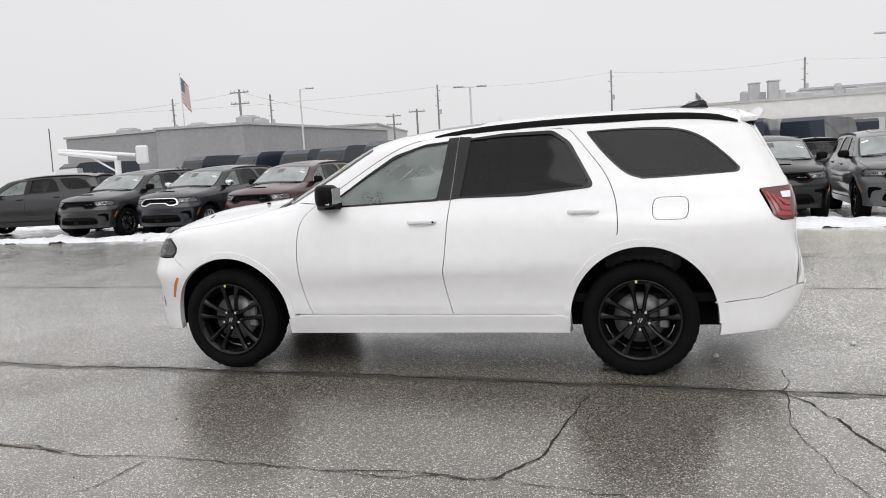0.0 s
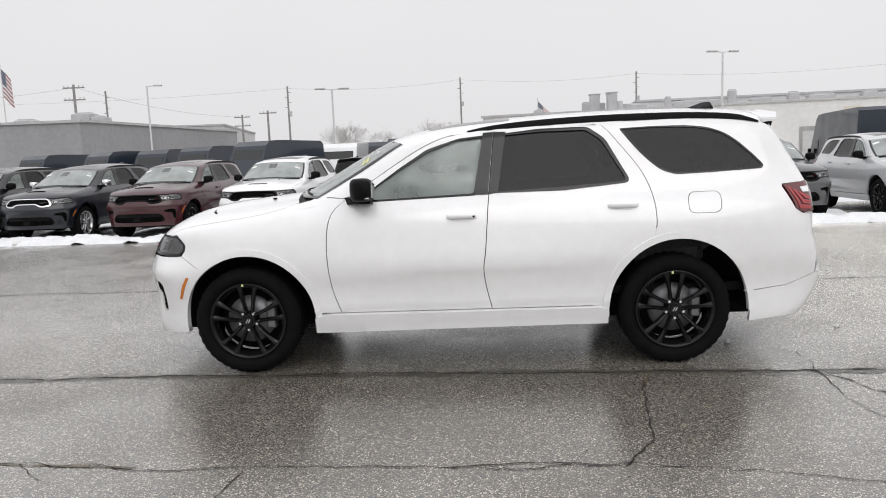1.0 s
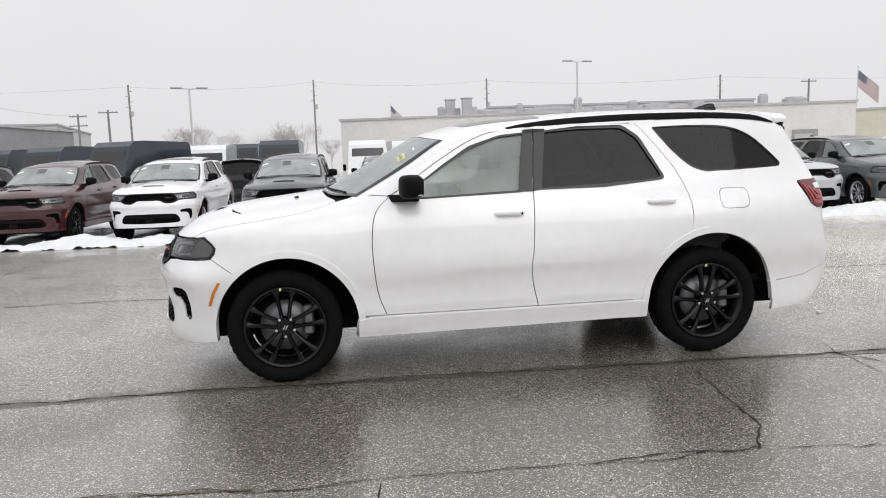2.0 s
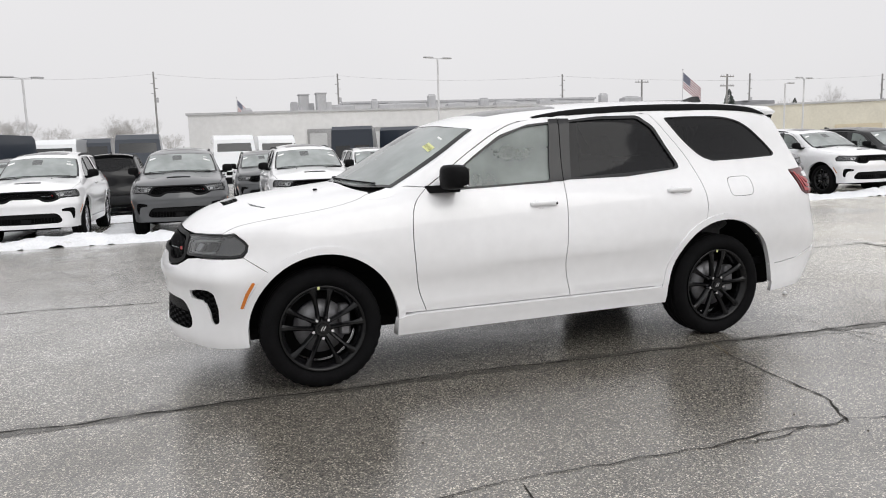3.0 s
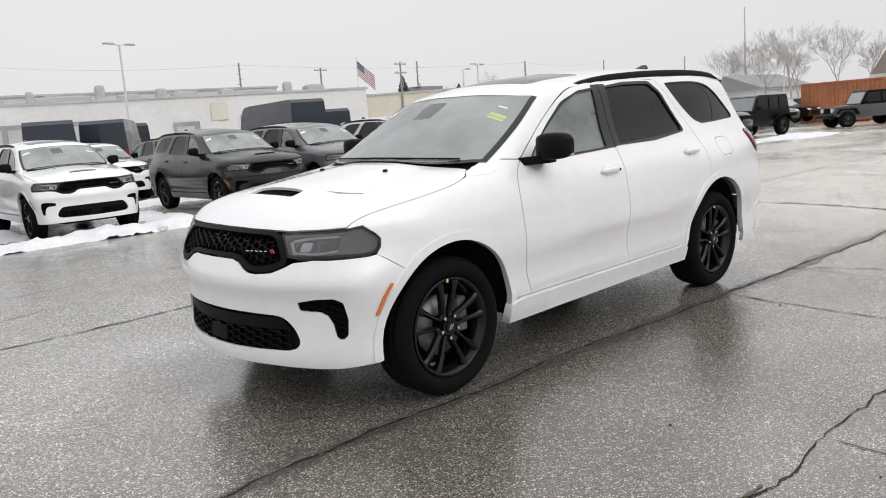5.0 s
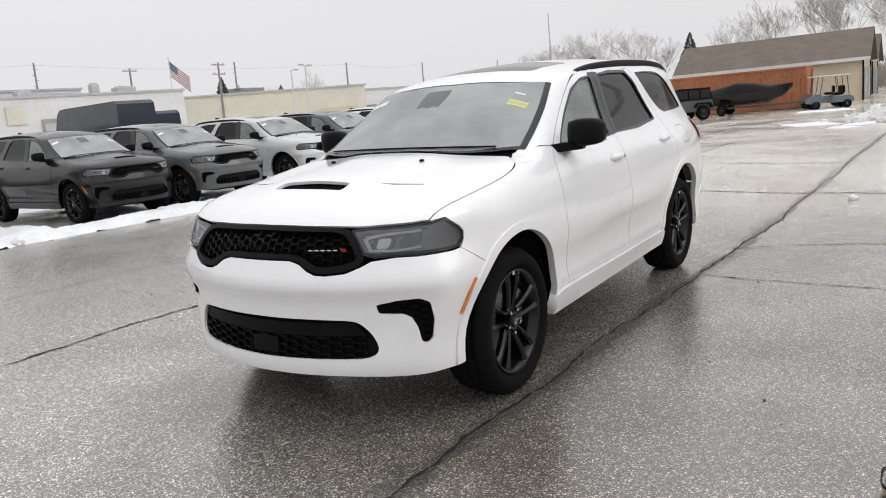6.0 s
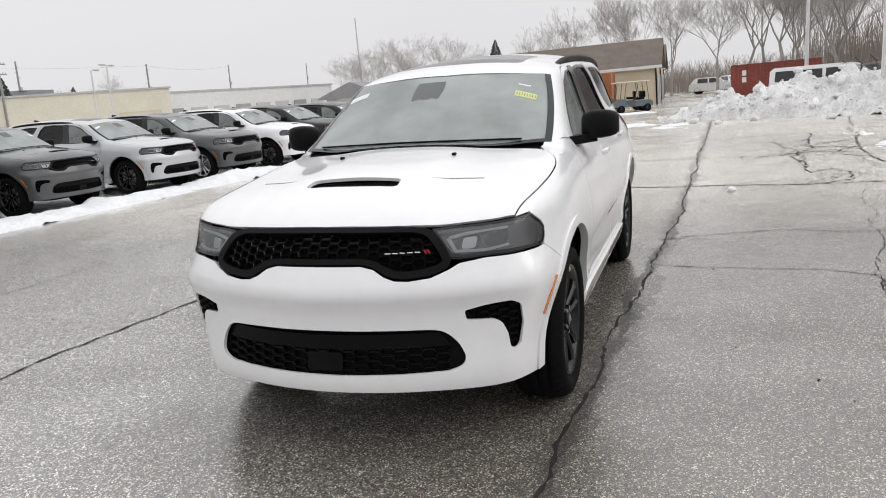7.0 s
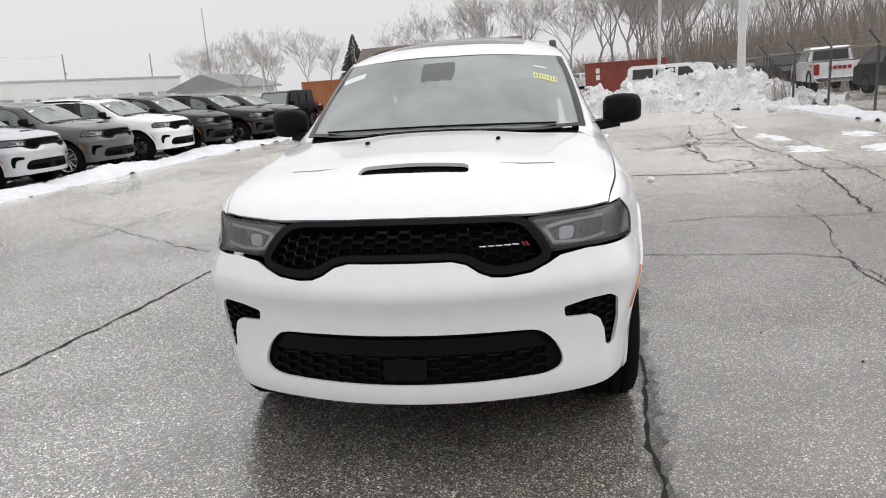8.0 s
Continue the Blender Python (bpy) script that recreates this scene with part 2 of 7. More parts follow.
def skin(x, y, z):
    """Negative inside the car, positive outside."""
    a = np.abs(y)
    w = W_SIDE(z) - NOSE_TAPER(z) * np.clip((-1.55 - x) / 0.7, 0, 2) ** 2 - 0.075 * np.clip((x - 1.6) / 0.9, 0, 2) ** 2
    w = w + 0.018 * np.exp(-((x - 1.55) / 0.55) ** 2 - ((z - 1.0) / 0.16) ** 2) + 0.012 * np.exp(-((x + 1.45) / 0.5) ** 2 - ((z - 0.95) / 0.13) ** 2)
    w = w - 0.05 * np.clip((0.46 - z) / 0.16, 0, 1) * np.clip((x + 1.15) / 0.12, 0, 1) * np.clip((1.18 - x) / 0.12, 0, 1)
    fold = z - 0.732 - 0.037 * x  # crease low on the doors, climbing to the rear
    w = w + 0.009 * np.where(fold > 0, np.exp(-(fold / 0.18) ** 2), np.exp(-(fold / 0.040) ** 2)) * np.clip((x + 1.0) / 0.5, 0, 1) * np.clip((1.25 - x) / 0.4, 0, 1)
    hood = Z_HOOD(x) - HOOD_DROP(x) * a * a / 0.62 - 0.25 * np.clip(a - 0.72, 0, 1) ** 2
    bulge = 0.018 * np.exp(-(a / 0.36) ** 4) * np.clip((x + 2.3) / 0.4, 0, 1)
    screen = 1.247 + 0.56 * (x + 1.235 - 0.41 * a * a)
    roof = Z_ROOF(x) - 0.085 * a * a + 0.034 * np.clip(1 - (a / 0.6) ** 2, 0, 1) * np.clip((x + 0.52) / 0.5, 0, 1)
    cab = -smax(-screen, -roof, 0.03)
    top = smax(hood + bulge, cab, 0.012)
    front = X_FRONT(z) - 0.012 + 0.385 * a * a + 0.1 * np.clip(a - 0.6, 0, 1) ** 2 - x
    rear = x - X_REAR(z) + 0.10 * a * a + 0.5 * np.clip(a - 0.6, 0, 1) ** 3
    f = smax(a - w, z - top, 0.055)
    f = smax(f, front, 0.075)
    f = smax(f, rear, 0.06)
    return smax(f, 0.20 - z, 0.03)


CX = -1.35  # pole of the fan of rays that wraps nose and corners
RX = 1.45


def rays(kind, u, v):
    """Start and direction of the ray that lays (u, v) onto the skin."""
    u, v, o = np.asarray(u, float), np.asarray(v, float), np.zeros(len(u))
    if kind == "side":
        return np.stack([u, o, v], 1), np.stack([o, o - 1, o], 1)
    if kind == "top":
        return np.stack([u, v, o + 0.6], 1), np.stack([o, o, o + 1], 1)
    if kind == "nose":
        return np.stack([o + CX, o, v], 1), np.stack([-np.cos(u), np.sin(u), o], 1)
    if kind == "tail":
        return np.stack([o + RX, o, v], 1), np.stack([np.cos(u), np.sin(u), o], 1)


def lay(kind, u, v, lift=0.0):
    o, d = rays(kind, u, v)
    a, b = np.zeros(len(o)), np.full(len(o), 2.2)
    for _ in range(26):
        m = (a + b) / 2
        inside = skin(*(o + m[:, None] * d).T) < 0
        a, b = np.where(inside, m, a), np.where(inside, b, m)
    p = o + a[:, None] * d
    e = 2e-3
    g = np.stack([skin(*(p + e * k).T) - skin(*(p - e * k).T) for k in np.eye(3)], 1)
    g /= np.linalg.norm(g, axis=1)[:, None] + 1e-12
    return p + lift * g, g


def nose_u(x, y):
    return math.atan2(y, CX - x)


def tail_u(x, y):
    return math.atan2(y, x - RX)


def inside(px, py, loops):
    """Even-odd test of many points."""
    res = np.zeros(len(px), bool)
    for loop in loops:
        q = np.array(loop)
        x0, y0 = q[:, 0], q[:, 1]
        x1, y1 = np.roll(x0, -1), np.roll(y0, -1)
        for k in range(len(q)):
            if y0[k] != y1[k]:
                hit = (y0[k] > py) != (y1[k] > py)
                res ^= hit & (px < (x1[k] - x0[k]) * (py - y0[k]) / (y1[k] - y0[k]) + x0[k])
    return res


def resample(loop, step):
    out, k = [], len(loop)
    for i in range(k):
        a, b = np.array(loop[i]), np.array(loop[(i + 1) % k])
        n = max(1, int(np.linalg.norm(b - a) / step))
        if np.linalg.norm(b - a) < 1e-6:
            continue
        out += [tuple(a + (b - a) * t / n) for t in range(n)]
    return out


def panel(name, kind, outline, mat, parent, holes=(), res=0.045, lift=0.0, depth=0.016, label="", mirror=False, dome=0.0):
    """A sheet panel: the outline with its holes, laid onto the skin, with turned-in edges of the given depth."""
    from mathutils.geometry import delaunay_2d_cdt
    ang = {"nose": 0.95, "tail": 1.0}.get(kind, 1.0)
    loops = [resample([(u * ang, v) for u, v in lp], res) for lp in (outline, *holes)]
    pts = [p for lp in loops for p in lp]
    edges, n = [], 0
    for lp in loops:
        edges += [(n + i, n + (i + 1) % len(lp)) for i in range(len(lp))]
        n += len(lp)
    border = np.array(pts)
    lo, hi = border.min(0), border.max(0)
    gx, gy = np.meshgrid(np.arange(lo[0] + res / 2, hi[0], res), np.arange(lo[1] + res / 2, hi[1], res))
    gx[::2] += res * 0.45
    grid = np.stack([gx.ravel(), gy.ravel()], 1)
    grid = grid[inside(grid[:, 0], grid[:, 1], loops)]
    if len(grid):
        near = np.concatenate([np.min(np.hypot(g[:, None, 0] - border[None, :, 0], g[:, None, 1] - border[None, :, 1]), axis=1) for g in np.array_split(grid, 1 + len(grid) // 400)])
        grid = grid[near > res * 0.45]
        pts += [tuple(g) for g in grid]
    vs, es, fs, *_ = delaunay_2d_cdt([Vector(p) for p in pts], edges, [], 0, 1e-6)
    uv = np.array([tuple(v) for v in vs])
    tri = np.array([f for f in fs if len(f) == 3])
    c = uv[tri].mean(1)
    e1, e2 = uv[tri[:, 1]] - uv[tri[:, 0]], uv[tri[:, 2]] - uv[tri[:, 0]]
    tri = tri[inside(c[:, 0], c[:, 1], loops) & (np.abs(e1[:, 0] * e2[:, 1] - e1[:, 1] * e2[:, 0]) > 4e-6)]
    pos, nor = lay(kind, uv[:, 0] / ang, uv[:, 1], lift)
    p0 = pos[tri]
    flip = np.einsum("ij,ij->i", np.cross(p0[:, 1] - p0[:, 0], p0[:, 2] - p0[:, 0]), nor[tri].mean(1)) < 0
    tri[flip] = tri[flip][:, ::-1]
    count = {}
    for f in tri:
        for a, b in ((f[0], f[1]), (f[1], f[2]), (f[2], f[0])):
            count[(a, b)] = 1
    rim = [(a, b) for a, b in count if (b, a) not in count]
    verts, normals, faces = [tuple(p) for p in pos], [tuple(q) for q in nor], [tuple(f) for f in tri]
    if depth:
        ids = {}
        for a, b in rim:
            for i in (a, b):
                if i not in ids:
                    ids[i] = len(verts)
                    verts += [tuple(pos[i]), tuple(pos[i] - depth * nor[i])]
                    normals += [(0, 0, 0)] * 2
            faces.append((ids[b], ids[a], ids[a] + 1, ids[b] + 1))
    if mirror:
        verts, normals, faces = [(x, -y, z) for x, y, z in verts], [(x, -y, z) for x, y, z in normals], [f[::-1] for f in faces]
    ob = mesh_object(name, verts, faces, mat)
    ob.data.normals_split_custom_set_from_vertices(normals)
    return under(ob, parent, label)


def both(name, kind, outline, mat, parent, **k):
    """The panel and its twin on the other side."""
    return [panel(name, kind, outline, mat, parent, **k), panel(name, kind, outline, mat, parent, mirror=True, **k)]


def arch(cx, cz, rx, rz, a0, a1, n=18):
    return [(cx + rx * math.cos(radians(a)), cz + rz * math.sin(radians(a))) for a in np.linspace(a0, a1, n)]


# ---------------------------------------------------------------- the sport utility vehicle
def nf(y, z):
    """Nose coordinates of a point on the front face."""
    return nose_u(float(X_FRONT(z)) - 0.012 + 0.385 * y * y + 0.1 * max(abs(y) - 0.6, 0) ** 2, y), z


def ns(x, z):
    """Nose coordinates of a point on the driver's side."""
    p, _ = lay("side", [x], [z])
    return nose_u(x, p[0, 1]), z


def ts(x, z):
    p, _ = lay("side", [x], [z])
    return tail_u(x, p[0, 1]), z


def top_z(x, y):
    p, _ = lay("top", [x], [y])
    return float(p[0, 2])


def twin(ob, parent):
    """The mirror image of a part, on the other side of the car."""
    me = ob.data.copy()
    me.transform(Matrix.Diagonal((1, -1, 1, 1)))
    me.flip_normals()
    o = new(ob.name.split(".")[0], me)
    return under(o, parent, ob.get("label", ""))


def honeycomb(name, kind, outline, mat, parent, cell, lift, width, thick, label=""):
    """Mesh of flat hexagons inside an outline, laid on the skin."""
    cw, ch = cell
    q = np.array(outline)
    lo, hi = q.min(0), q.max(0)
    cells, faces = [], []
    rows = int((hi[1] - lo[1]) / ch) + 2
    cols = int((hi[0] - lo[0]) / cw) + 2
    for r in range(-1, rows):
        for c in range(-1, cols):
            u = lo[0] + (c + 0.5 * (r % 2)) * cw
            v = lo[1] + r * ch
            if not inside(np.array([u]), np.array([v]), [outline])[0]:
                continue
            hexa = [(-0.20, -1), (0.20, -1), (0.30, 0), (0.20, 1), (-0.20, 1), (-0.30, 0)]
            cells.append(([(u + a * cw, v + b * ch) for a, b in hexa], [(u + a * cw * (1 - width), v + b * ch * (1 - width * 1.9)) for a, b in hexa]))
    outer, inner = np.array([c[0] for c in cells]).reshape(-1, 2), np.array([c[1] for c in cells]).reshape(-1, 2)
    p, q = lay(kind, outer[:, 0], outer[:, 1], lift)[0], lay(kind, inner[:, 0], inner[:, 1], lift + 0.006)[0]
    d, total = lay(kind, inner[:, 0], inner[:, 1], lift - thick)[0], len(outer)
    verts = np.concatenate([p, q, d])
    for c in range(len(cells)):
        for s in range(6):
            i, j = c * 6 + s, c * 6 + (s + 1) % 6
            faces += [(i, j, total + j, total + i), (total + i, total + j, 2 * total + j, 2 * total + i)]
    return under(mesh_object(name, verts, faces, mat, False), parent, label)


def build_wheel(parent, x, y, side):
    """A twenty-inch black alloy wheel; side is -1 on the driver's side."""
    wheel = under(new("wheel"), parent)
    wheel.location = (x, y, 0.385)
    tyre = [(0.274, -0.02), (0.284, -0.010), (0.305, 0.012), (0.335, 0.016), (0.362, 0.004), (0.379, -0.022)]
    for g in (-0.06, -0.115, -0.165):
        tyre += [(0.386, g + 0.030), (0.386, g + 0.006), (0.377, g + 0.004), (0.377, g - 0.004), (0.386, g - 0.006)]
    tyre += [(0.386, -0.20), (0.376, -0.232), (0.34, -0.25), (0.27, -0.245)]
    vs, fs = lathe([(r, -yy if side < 0 else yy) for r, yy in tyre], 120)
    cut = []
    for x, y, z in vs:
        rad, turn = math.hypot(x, z), math.atan2(z, x) * 60 / math.pi
        deep = 0.007 if rad > 0.374 and (abs(y) < 0.05 or abs(y) > 0.17) and int(round(turn)) % 3 == 0 else 0.0
        cut.append((x * (1 - deep / max(rad, 0.1)), y, z * (1 - deep / max(rad, 0.1))))
    vs = cut
    t = under(mesh_object("tyre", vs, fs, RUBBER), wheel, "black rubber tyre with grooved tread")
    rim = [(0.265, -0.21), (0.25, -0.20), (0.235, -0.12), (0.232, -0.06), (0.246, -0.035), (0.260, -0.010), (0.272, 0.000), (0.279, -0.004), (0.281, -0.02)]
    vs, fs = lathe([(r, -yy if side < 0 else yy) for r, yy in rim], 48)
    r = under(mesh_object("rim", vs, fs, RIM), wheel, "black alloy rim")
    o = side  # outward
    for i in range(10):
        pair, w = divmod(i, 2)
        a, sg = 2 * math.pi * pair / 5 + 0.30, 1 if w else -1
        c, s = math.cos(a), math.sin(a)
        bm = bmesh.new()
        sec = []
        for rad, off, half, out in ((0.030, 0.018, 0.016, -0.034), (0.075, 0.025, 0.013, -0.028), (0.14, 0.036, 0.013, -0.017), (0.205, 0.049, 0.017, -0.008), (0.245, 0.058, 0.025, -0.006), (0.268, 0.063, 0.031, -0.008)):
            row = []
            for dw, dy in ((-1, -0.040), (-1, -0.012), (-0.35, 0.0), (0.35, -0.003), (1, -0.014), (1, -0.040)):
                q = sg * (off + dw * half)
                row.append(bm.verts.new((rad * c - q * s, o * (out + dy), rad * s + q * c)))
            sec.append(row)
        for p, q in zip(sec, sec[1:]):
            for k in range(5):
                bm.faces.new((p[k], p[k + 1], q[k + 1], q[k]))
        part("spoke", bm, RIM, r)
    bm = bmesh.new()
    tube(bm, (0, o * -0.06, 0), (0, o * -0.018, 0), 0.055, 0.050, 20)
    tube(bm, (0, o * -0.018, 0), (0, o * -0.010, 0), 0.034, 0.031, 20)
    part("hub_cap", bm, RIM, r)
    bm = bmesh.new()
    for k in (-0.008, 0.008):
        box(bm, k, o * -0.009, 0, 0.007, 0.004, 0.032, rot=Matrix.Rotation(radians(28), 4, "Y"))
    part("badge", bm, SILVERPRINT, r, "two slanted silver stripes on the hub cap")
    for i in range(5):
        a = 2 * math.pi * i / 5 + 0.3 + math.pi / 5
        bm = bmesh.new()
        tube(bm, (0.064 * math.cos(a), o * -0.05, 0.064 * math.sin(a)), (0.064 * math.cos(a), o * -0.014, 0.064 * math.sin(a)), 0.0115, 0.010, 6)
        part("lug_nut", bm, CHROME, r)
    vs, fs = lathe([(0.06, o * -0.10), (0.172, o * -0.10), (0.172, o * -0.13), (0.06, o * -0.13)], 40)
    under(mesh_object("brake_disc", vs, fs, STEEL), wheel, "bare steel brake disc")
    bm = bmesh.new()
    box(bm, 0.155, o * -0.11, 0.03, 0.07, 0.09, 0.20, 0.012)
    part("calliper", bm, STEEL, wheel)
    vs, fs = lathe([(0.0, o * -0.15), (0.23, o * -0.15), (0.24, o * -0.2)], 24)
    under(mesh_object("dust_shield", vs, fs, DARK), wheel)
    bm = bmesh.new()
    box(bm, -0.02, o * 0.002, 0.264, 0.014, 0.004, 0.018)
    part("sticker", bm, YELLOW, wheel, "small yellow sticker on the rim")
    return wheel


def build_suv(coat):
    car = new("sport_utility_vehicle")
    FA, RA = (-1.50, 0.385, 0.490, 0.492), (1.545, 0.395, 0.494, 0.508)
    g = 0.003  # half a shut line

    # hood and screen edges, in plan (x, y), driver's half
    hood_side = [(-1.9, -0.822), (-1.7, -0.838), (-1.5, -0.842), (-1.35, -0.832), (-1.24, -0.800), (-1.17, -0.740)]
    hood_front = []
    for y, z in ((0.0, 1.008), (-0.25, 1.007), (-0.47, 1.004), (-0.60, 1.007), (-0.71, 1.011), (-0.785, 1.015)):
        a, b = -2.45, -2.05
        for _ in range(14):
            m = (a + b) / 2
            a, b = (m, b) if top_z(m, y) < z else (a, m)
        hood_front.append((b, y))
    hood_side.insert(0, hood_front[-1])
    hood_back = [(-1.17, -0.74), (-1.145, -0.70), (-1.190, -0.5), (-1.228, -0.25), (-1.242, 0.0)]
    half = curve_through(hood_front) + curve_through(hood_side)[1:] + curve_through(hood_back)[1:]
    outline = half + [(x, -y) for x, y in half[::-1]][1:-1]
    scoop = rounded([(-2.030, -0.235), (-2.035, 0.0), (-2.025, 0.235), (-1.935, 0.225), (-1.925, 0.0), (-1.935, -0.225)], 0.03)
    vents = []
    for s in (-1, 1):
        vents.append([(-1.885, s * 0.345), (-1.845, s * 0.46), (-1.795, s * 0.58), (-1.810, s * 0.585), (-1.872, s * 0.45)])
    hood = panel("hood", "top", outline, coat, car, holes=[scoop] + vents, res=0.05, label="painted hood with a central air scoop")
    panel("scoop", "top", rounded([(-2.05, -0.25), (-2.05, 0.25), (-1.91, 0.25), (-1.91, -0.25)], 0.02), DARK, hood, lift=-0.03, depth=0)
    bm = bmesh.new()
    for k in range(13):
        y = -0.21 + 0.035 * k
        box(bm, -1.978, y, top_z(-1.98, y) - 0.022, 0.10, 0.006, 0.006)
    for k in range(3):
        for j in range(12):
            y = -0.21 + 0.0375 * j + 0.018
            box(bm, -2.01 + 0.032 * k, y, top_z(-2.01 + 0.032 * k, y) - 0.022, 0.006, 0.034, 0.006)
    part("scoop_mesh", bm, TRIM, hood, "black plastic mesh in the scoop")
    for s in (-1, 1):
        panel("vent", "top", [(-1.87, s * 0.33), (-1.77, s * 0.59), (-1.835, s * 0.60), (-1.905, s * 0.44)], DARK, hood, lift=-0.006, depth=0)

    # doors, in elevation (x, z)
    fd_front = curve_through([(-0.775, 1.235), (-0.865, 1.15), (-0.902, 1.04), (-0.910, 0.85), (-0.885, 0.60), (-0.830, 0.432)])
    fd_rear = curve_through([(0.238, 0.432), (0.200, 0.60), (0.187, 0.73), (0.203, 0.85), (0.225, 1.10), (0.237, 1.22), (0.29, 1.675)])
    fd_top = curve_through([(0.29, 1.675), (0.0, 1.655), (-0.2, 1.588), (-0.42, 1.462), (-0.63, 1.325), (-0.775, 1.235)])
    door_f = fd_front + fd_rear + fd_top[1:-1]
    glass_f = rounded([(-0.70, 1.215), (0.145, 1.240), (0.228, 1.640), (0.02, 1.618), (-0.18, 1.548), (-0.40, 1.418), (-0.58, 1.300)], 0.03)
    rd_rear = arch(RA[0], RA[1], RA[2] + 0.012, RA[3] + 0.012, 174, 112, 14) + curve_through([(1.372, 0.93), (1.388, 1.02), (1.375, 1.20), (1.31, 1.37), (1.17, 1.56), (1.075, 1.672), (1.0, 1.690), (0.6, 1.692), (0.298, 1.677)])
    door_r = [(x + 2 * g, z) for x, z in fd_rear[::-1]] + [(0.244, 0.432), (1.00, 0.432)] + rd_rear
    glass_r = rounded([(0.275, 1.248), (0.352, 1.645), (0.62, 1.662), (0.95, 1.662), (1.06, 1.585), (1.212, 1.315), (1.200, 1.288), (0.75, 1.262)], 0.03)
    glass_q = rounded(curve_through([(1.195, 1.657), (1.47, 1.660), (1.77, 1.642), (1.94, 1.582), (2.08, 1.468), (2.172, 1.372)], 4) + [(2.157, 1.345), (1.82, 1.336)] + curve_through([(1.56, 1.332), (1.455, 1.372), (1.325, 1.49), (1.212, 1.63)], 4), 0.02)
    for name, out, hole, lab in (("front_door", door_f, glass_f, "front door"), ("rear_door", door_r, glass_r, "rear door")):
        for ob in both(name, "side", out, coat, car, holes=[hole], res=0.05):
            m = ob.data.vertices[0].co.y > 0
            panel("window", "side", hole, SIDEGLASS if name == "front_door" else TINT, ob, res=0.08, lift=-0.010, depth=0, mirror=m, label="clear side window misted inside" if name == "front_door" else "dark tinted side window")
            ring = [(x, z) for x, z in hole]
            c = np.mean(np.array(hole), 0)
            outer = [tuple(np.array(p) + 0.022 * (np.array(p) - c) / np.linalg.norm(np.array(p) - c)) for p in hole]
            panel("window_seal", "side", outer, GLOSSY, ob, holes=[[tuple(np.array(p) * 0.985 + c * 0.015) for p in hole]], res=0.06, lift=0.003, depth=0.02, mirror=m)
            if name == "front_door":
                panel("pillar_cover", "side", [(0.135, 1.232), (0.236, 1.232), (0.288, 1.668), (0.215, 1.664)], GLOSSY, ob, res=0.06, lift=0.005, depth=0.02, mirror=m)
                hx, hz = 0.045, 1.090
            else:
                panel("pillar_cover", "side", [(0.243, 1.234), (0.305, 1.242), (0.378, 1.666), (0.295, 1.668)], GLOSSY, ob, res=0.06, lift=0.005, depth=0.02, mirror=m)
                hx, hz = 1.168, 1.128
            # handle: a bar on two feet over a shallow cup
            p, _ = lay("side", [hx - 0.10, hx, hx + 0.10], [hz] * 3)
            bm = bmesh.new()
            sec = []
            for t in np.linspace(0, 1, 13):
                y = p[1, 1] - 0.004 - 0.028 * min(1.0, 4.2 * t, 4.2 * (1 - t)) ** 0.5
                x, z, hh = hx - 0.105 + 0.21 * t, hz + 0.006 * math.sin(math.pi * t), 0.017 * min(1.0, 0.6 + 3 * t, 0.6 + 3 * (1 - t))
                sec.append([bm.verts.new((x, y + dy, z + dz)) for dy, dz in ((0.012, -hh), (0.0, -hh), (-0.006, -hh * 0.5), (-0.006, hh * 0.5), (0.0, hh), (0.012, hh))])
            for q0, q1 in zip(sec, sec[1:]):
                for j in range(6):
                    bm.faces.new((q0[j], q0[(j + 1) % 6], q1[(j + 1) % 6], q1[j]))
            bm.faces.new(sec[0])
            bm.faces.new(sec[-1])
            h = part("handle", bm, coat, ob, "painted pull handle", True)
            panel("handle_cup", "side", rounded([(hx - 0.06, hz - 0.03), (hx + 0.06, hz - 0.03), (hx + 0.06, hz + 0.035), (hx - 0.06, hz + 0.035)], 0.02), coat, ob, res=0.03, lift=0.004, depth=0.01, mirror=m)
            if name == "front_door":
                bm2 = bmesh.new()
                tube(bm2, (hx + 0.085, p[2, 1] - 0.026, hz), (hx + 0.085, p[2, 1] - 0.032, hz), 0.008, seg=10)
                k2 = part("keyhole", bm2, TRIM, ob)
            for q in [h] + ([k2] if name == "front_door" else []):
                if m:
                    q.data.transform(Matrix.Diagonal((1, -1, 1, 1)))
                    q.data.flip_normals()

    # fenders
    edge = [(x, top_z(x, y)) for x, y in curve_through(hood_side)]
    fender = [(edge[0][0] + 0.006, edge[0][1] - 0.004), (-2.02, 1.020), (-1.965, 0.972), (-1.945, 0.945), (-1.953, 0.905), (-1.980, 0.872), (-1.822, 0.762)] + arch(*FA, 130, 6, 16) + [(-0.99, 0.432), (-0.837, 0.432)]
    fender += [(x - 2 * g, z) for x, z in fd_front[::-1]] + [(-0.80, 1.238), (-0.95, 1.250)] + [(x + 0.001, z - 0.003) for x, z in edge[::-1]]
    both("fender", "side", fender, coat, car, res=0.04)

    # body side with roof pillars and rear quarter
    roof_edge = [(-0.37, -0.645), (-0.1, -0.640), (0.4, -0.640), (1.0, -0.638), (1.6, -0.630), (2.0, -0.622), (2.26, -0.612)]
    screen_side = [(-1.0, -0.752), (-0.82, -0.735), (-0.60, -0.700), (-0.37, -0.645)]
    top_line = [(x, top_z(x, y)) for x, y in curve_through(screen_side, 4)[:-1] + curve_through(roof_edge, 4)]
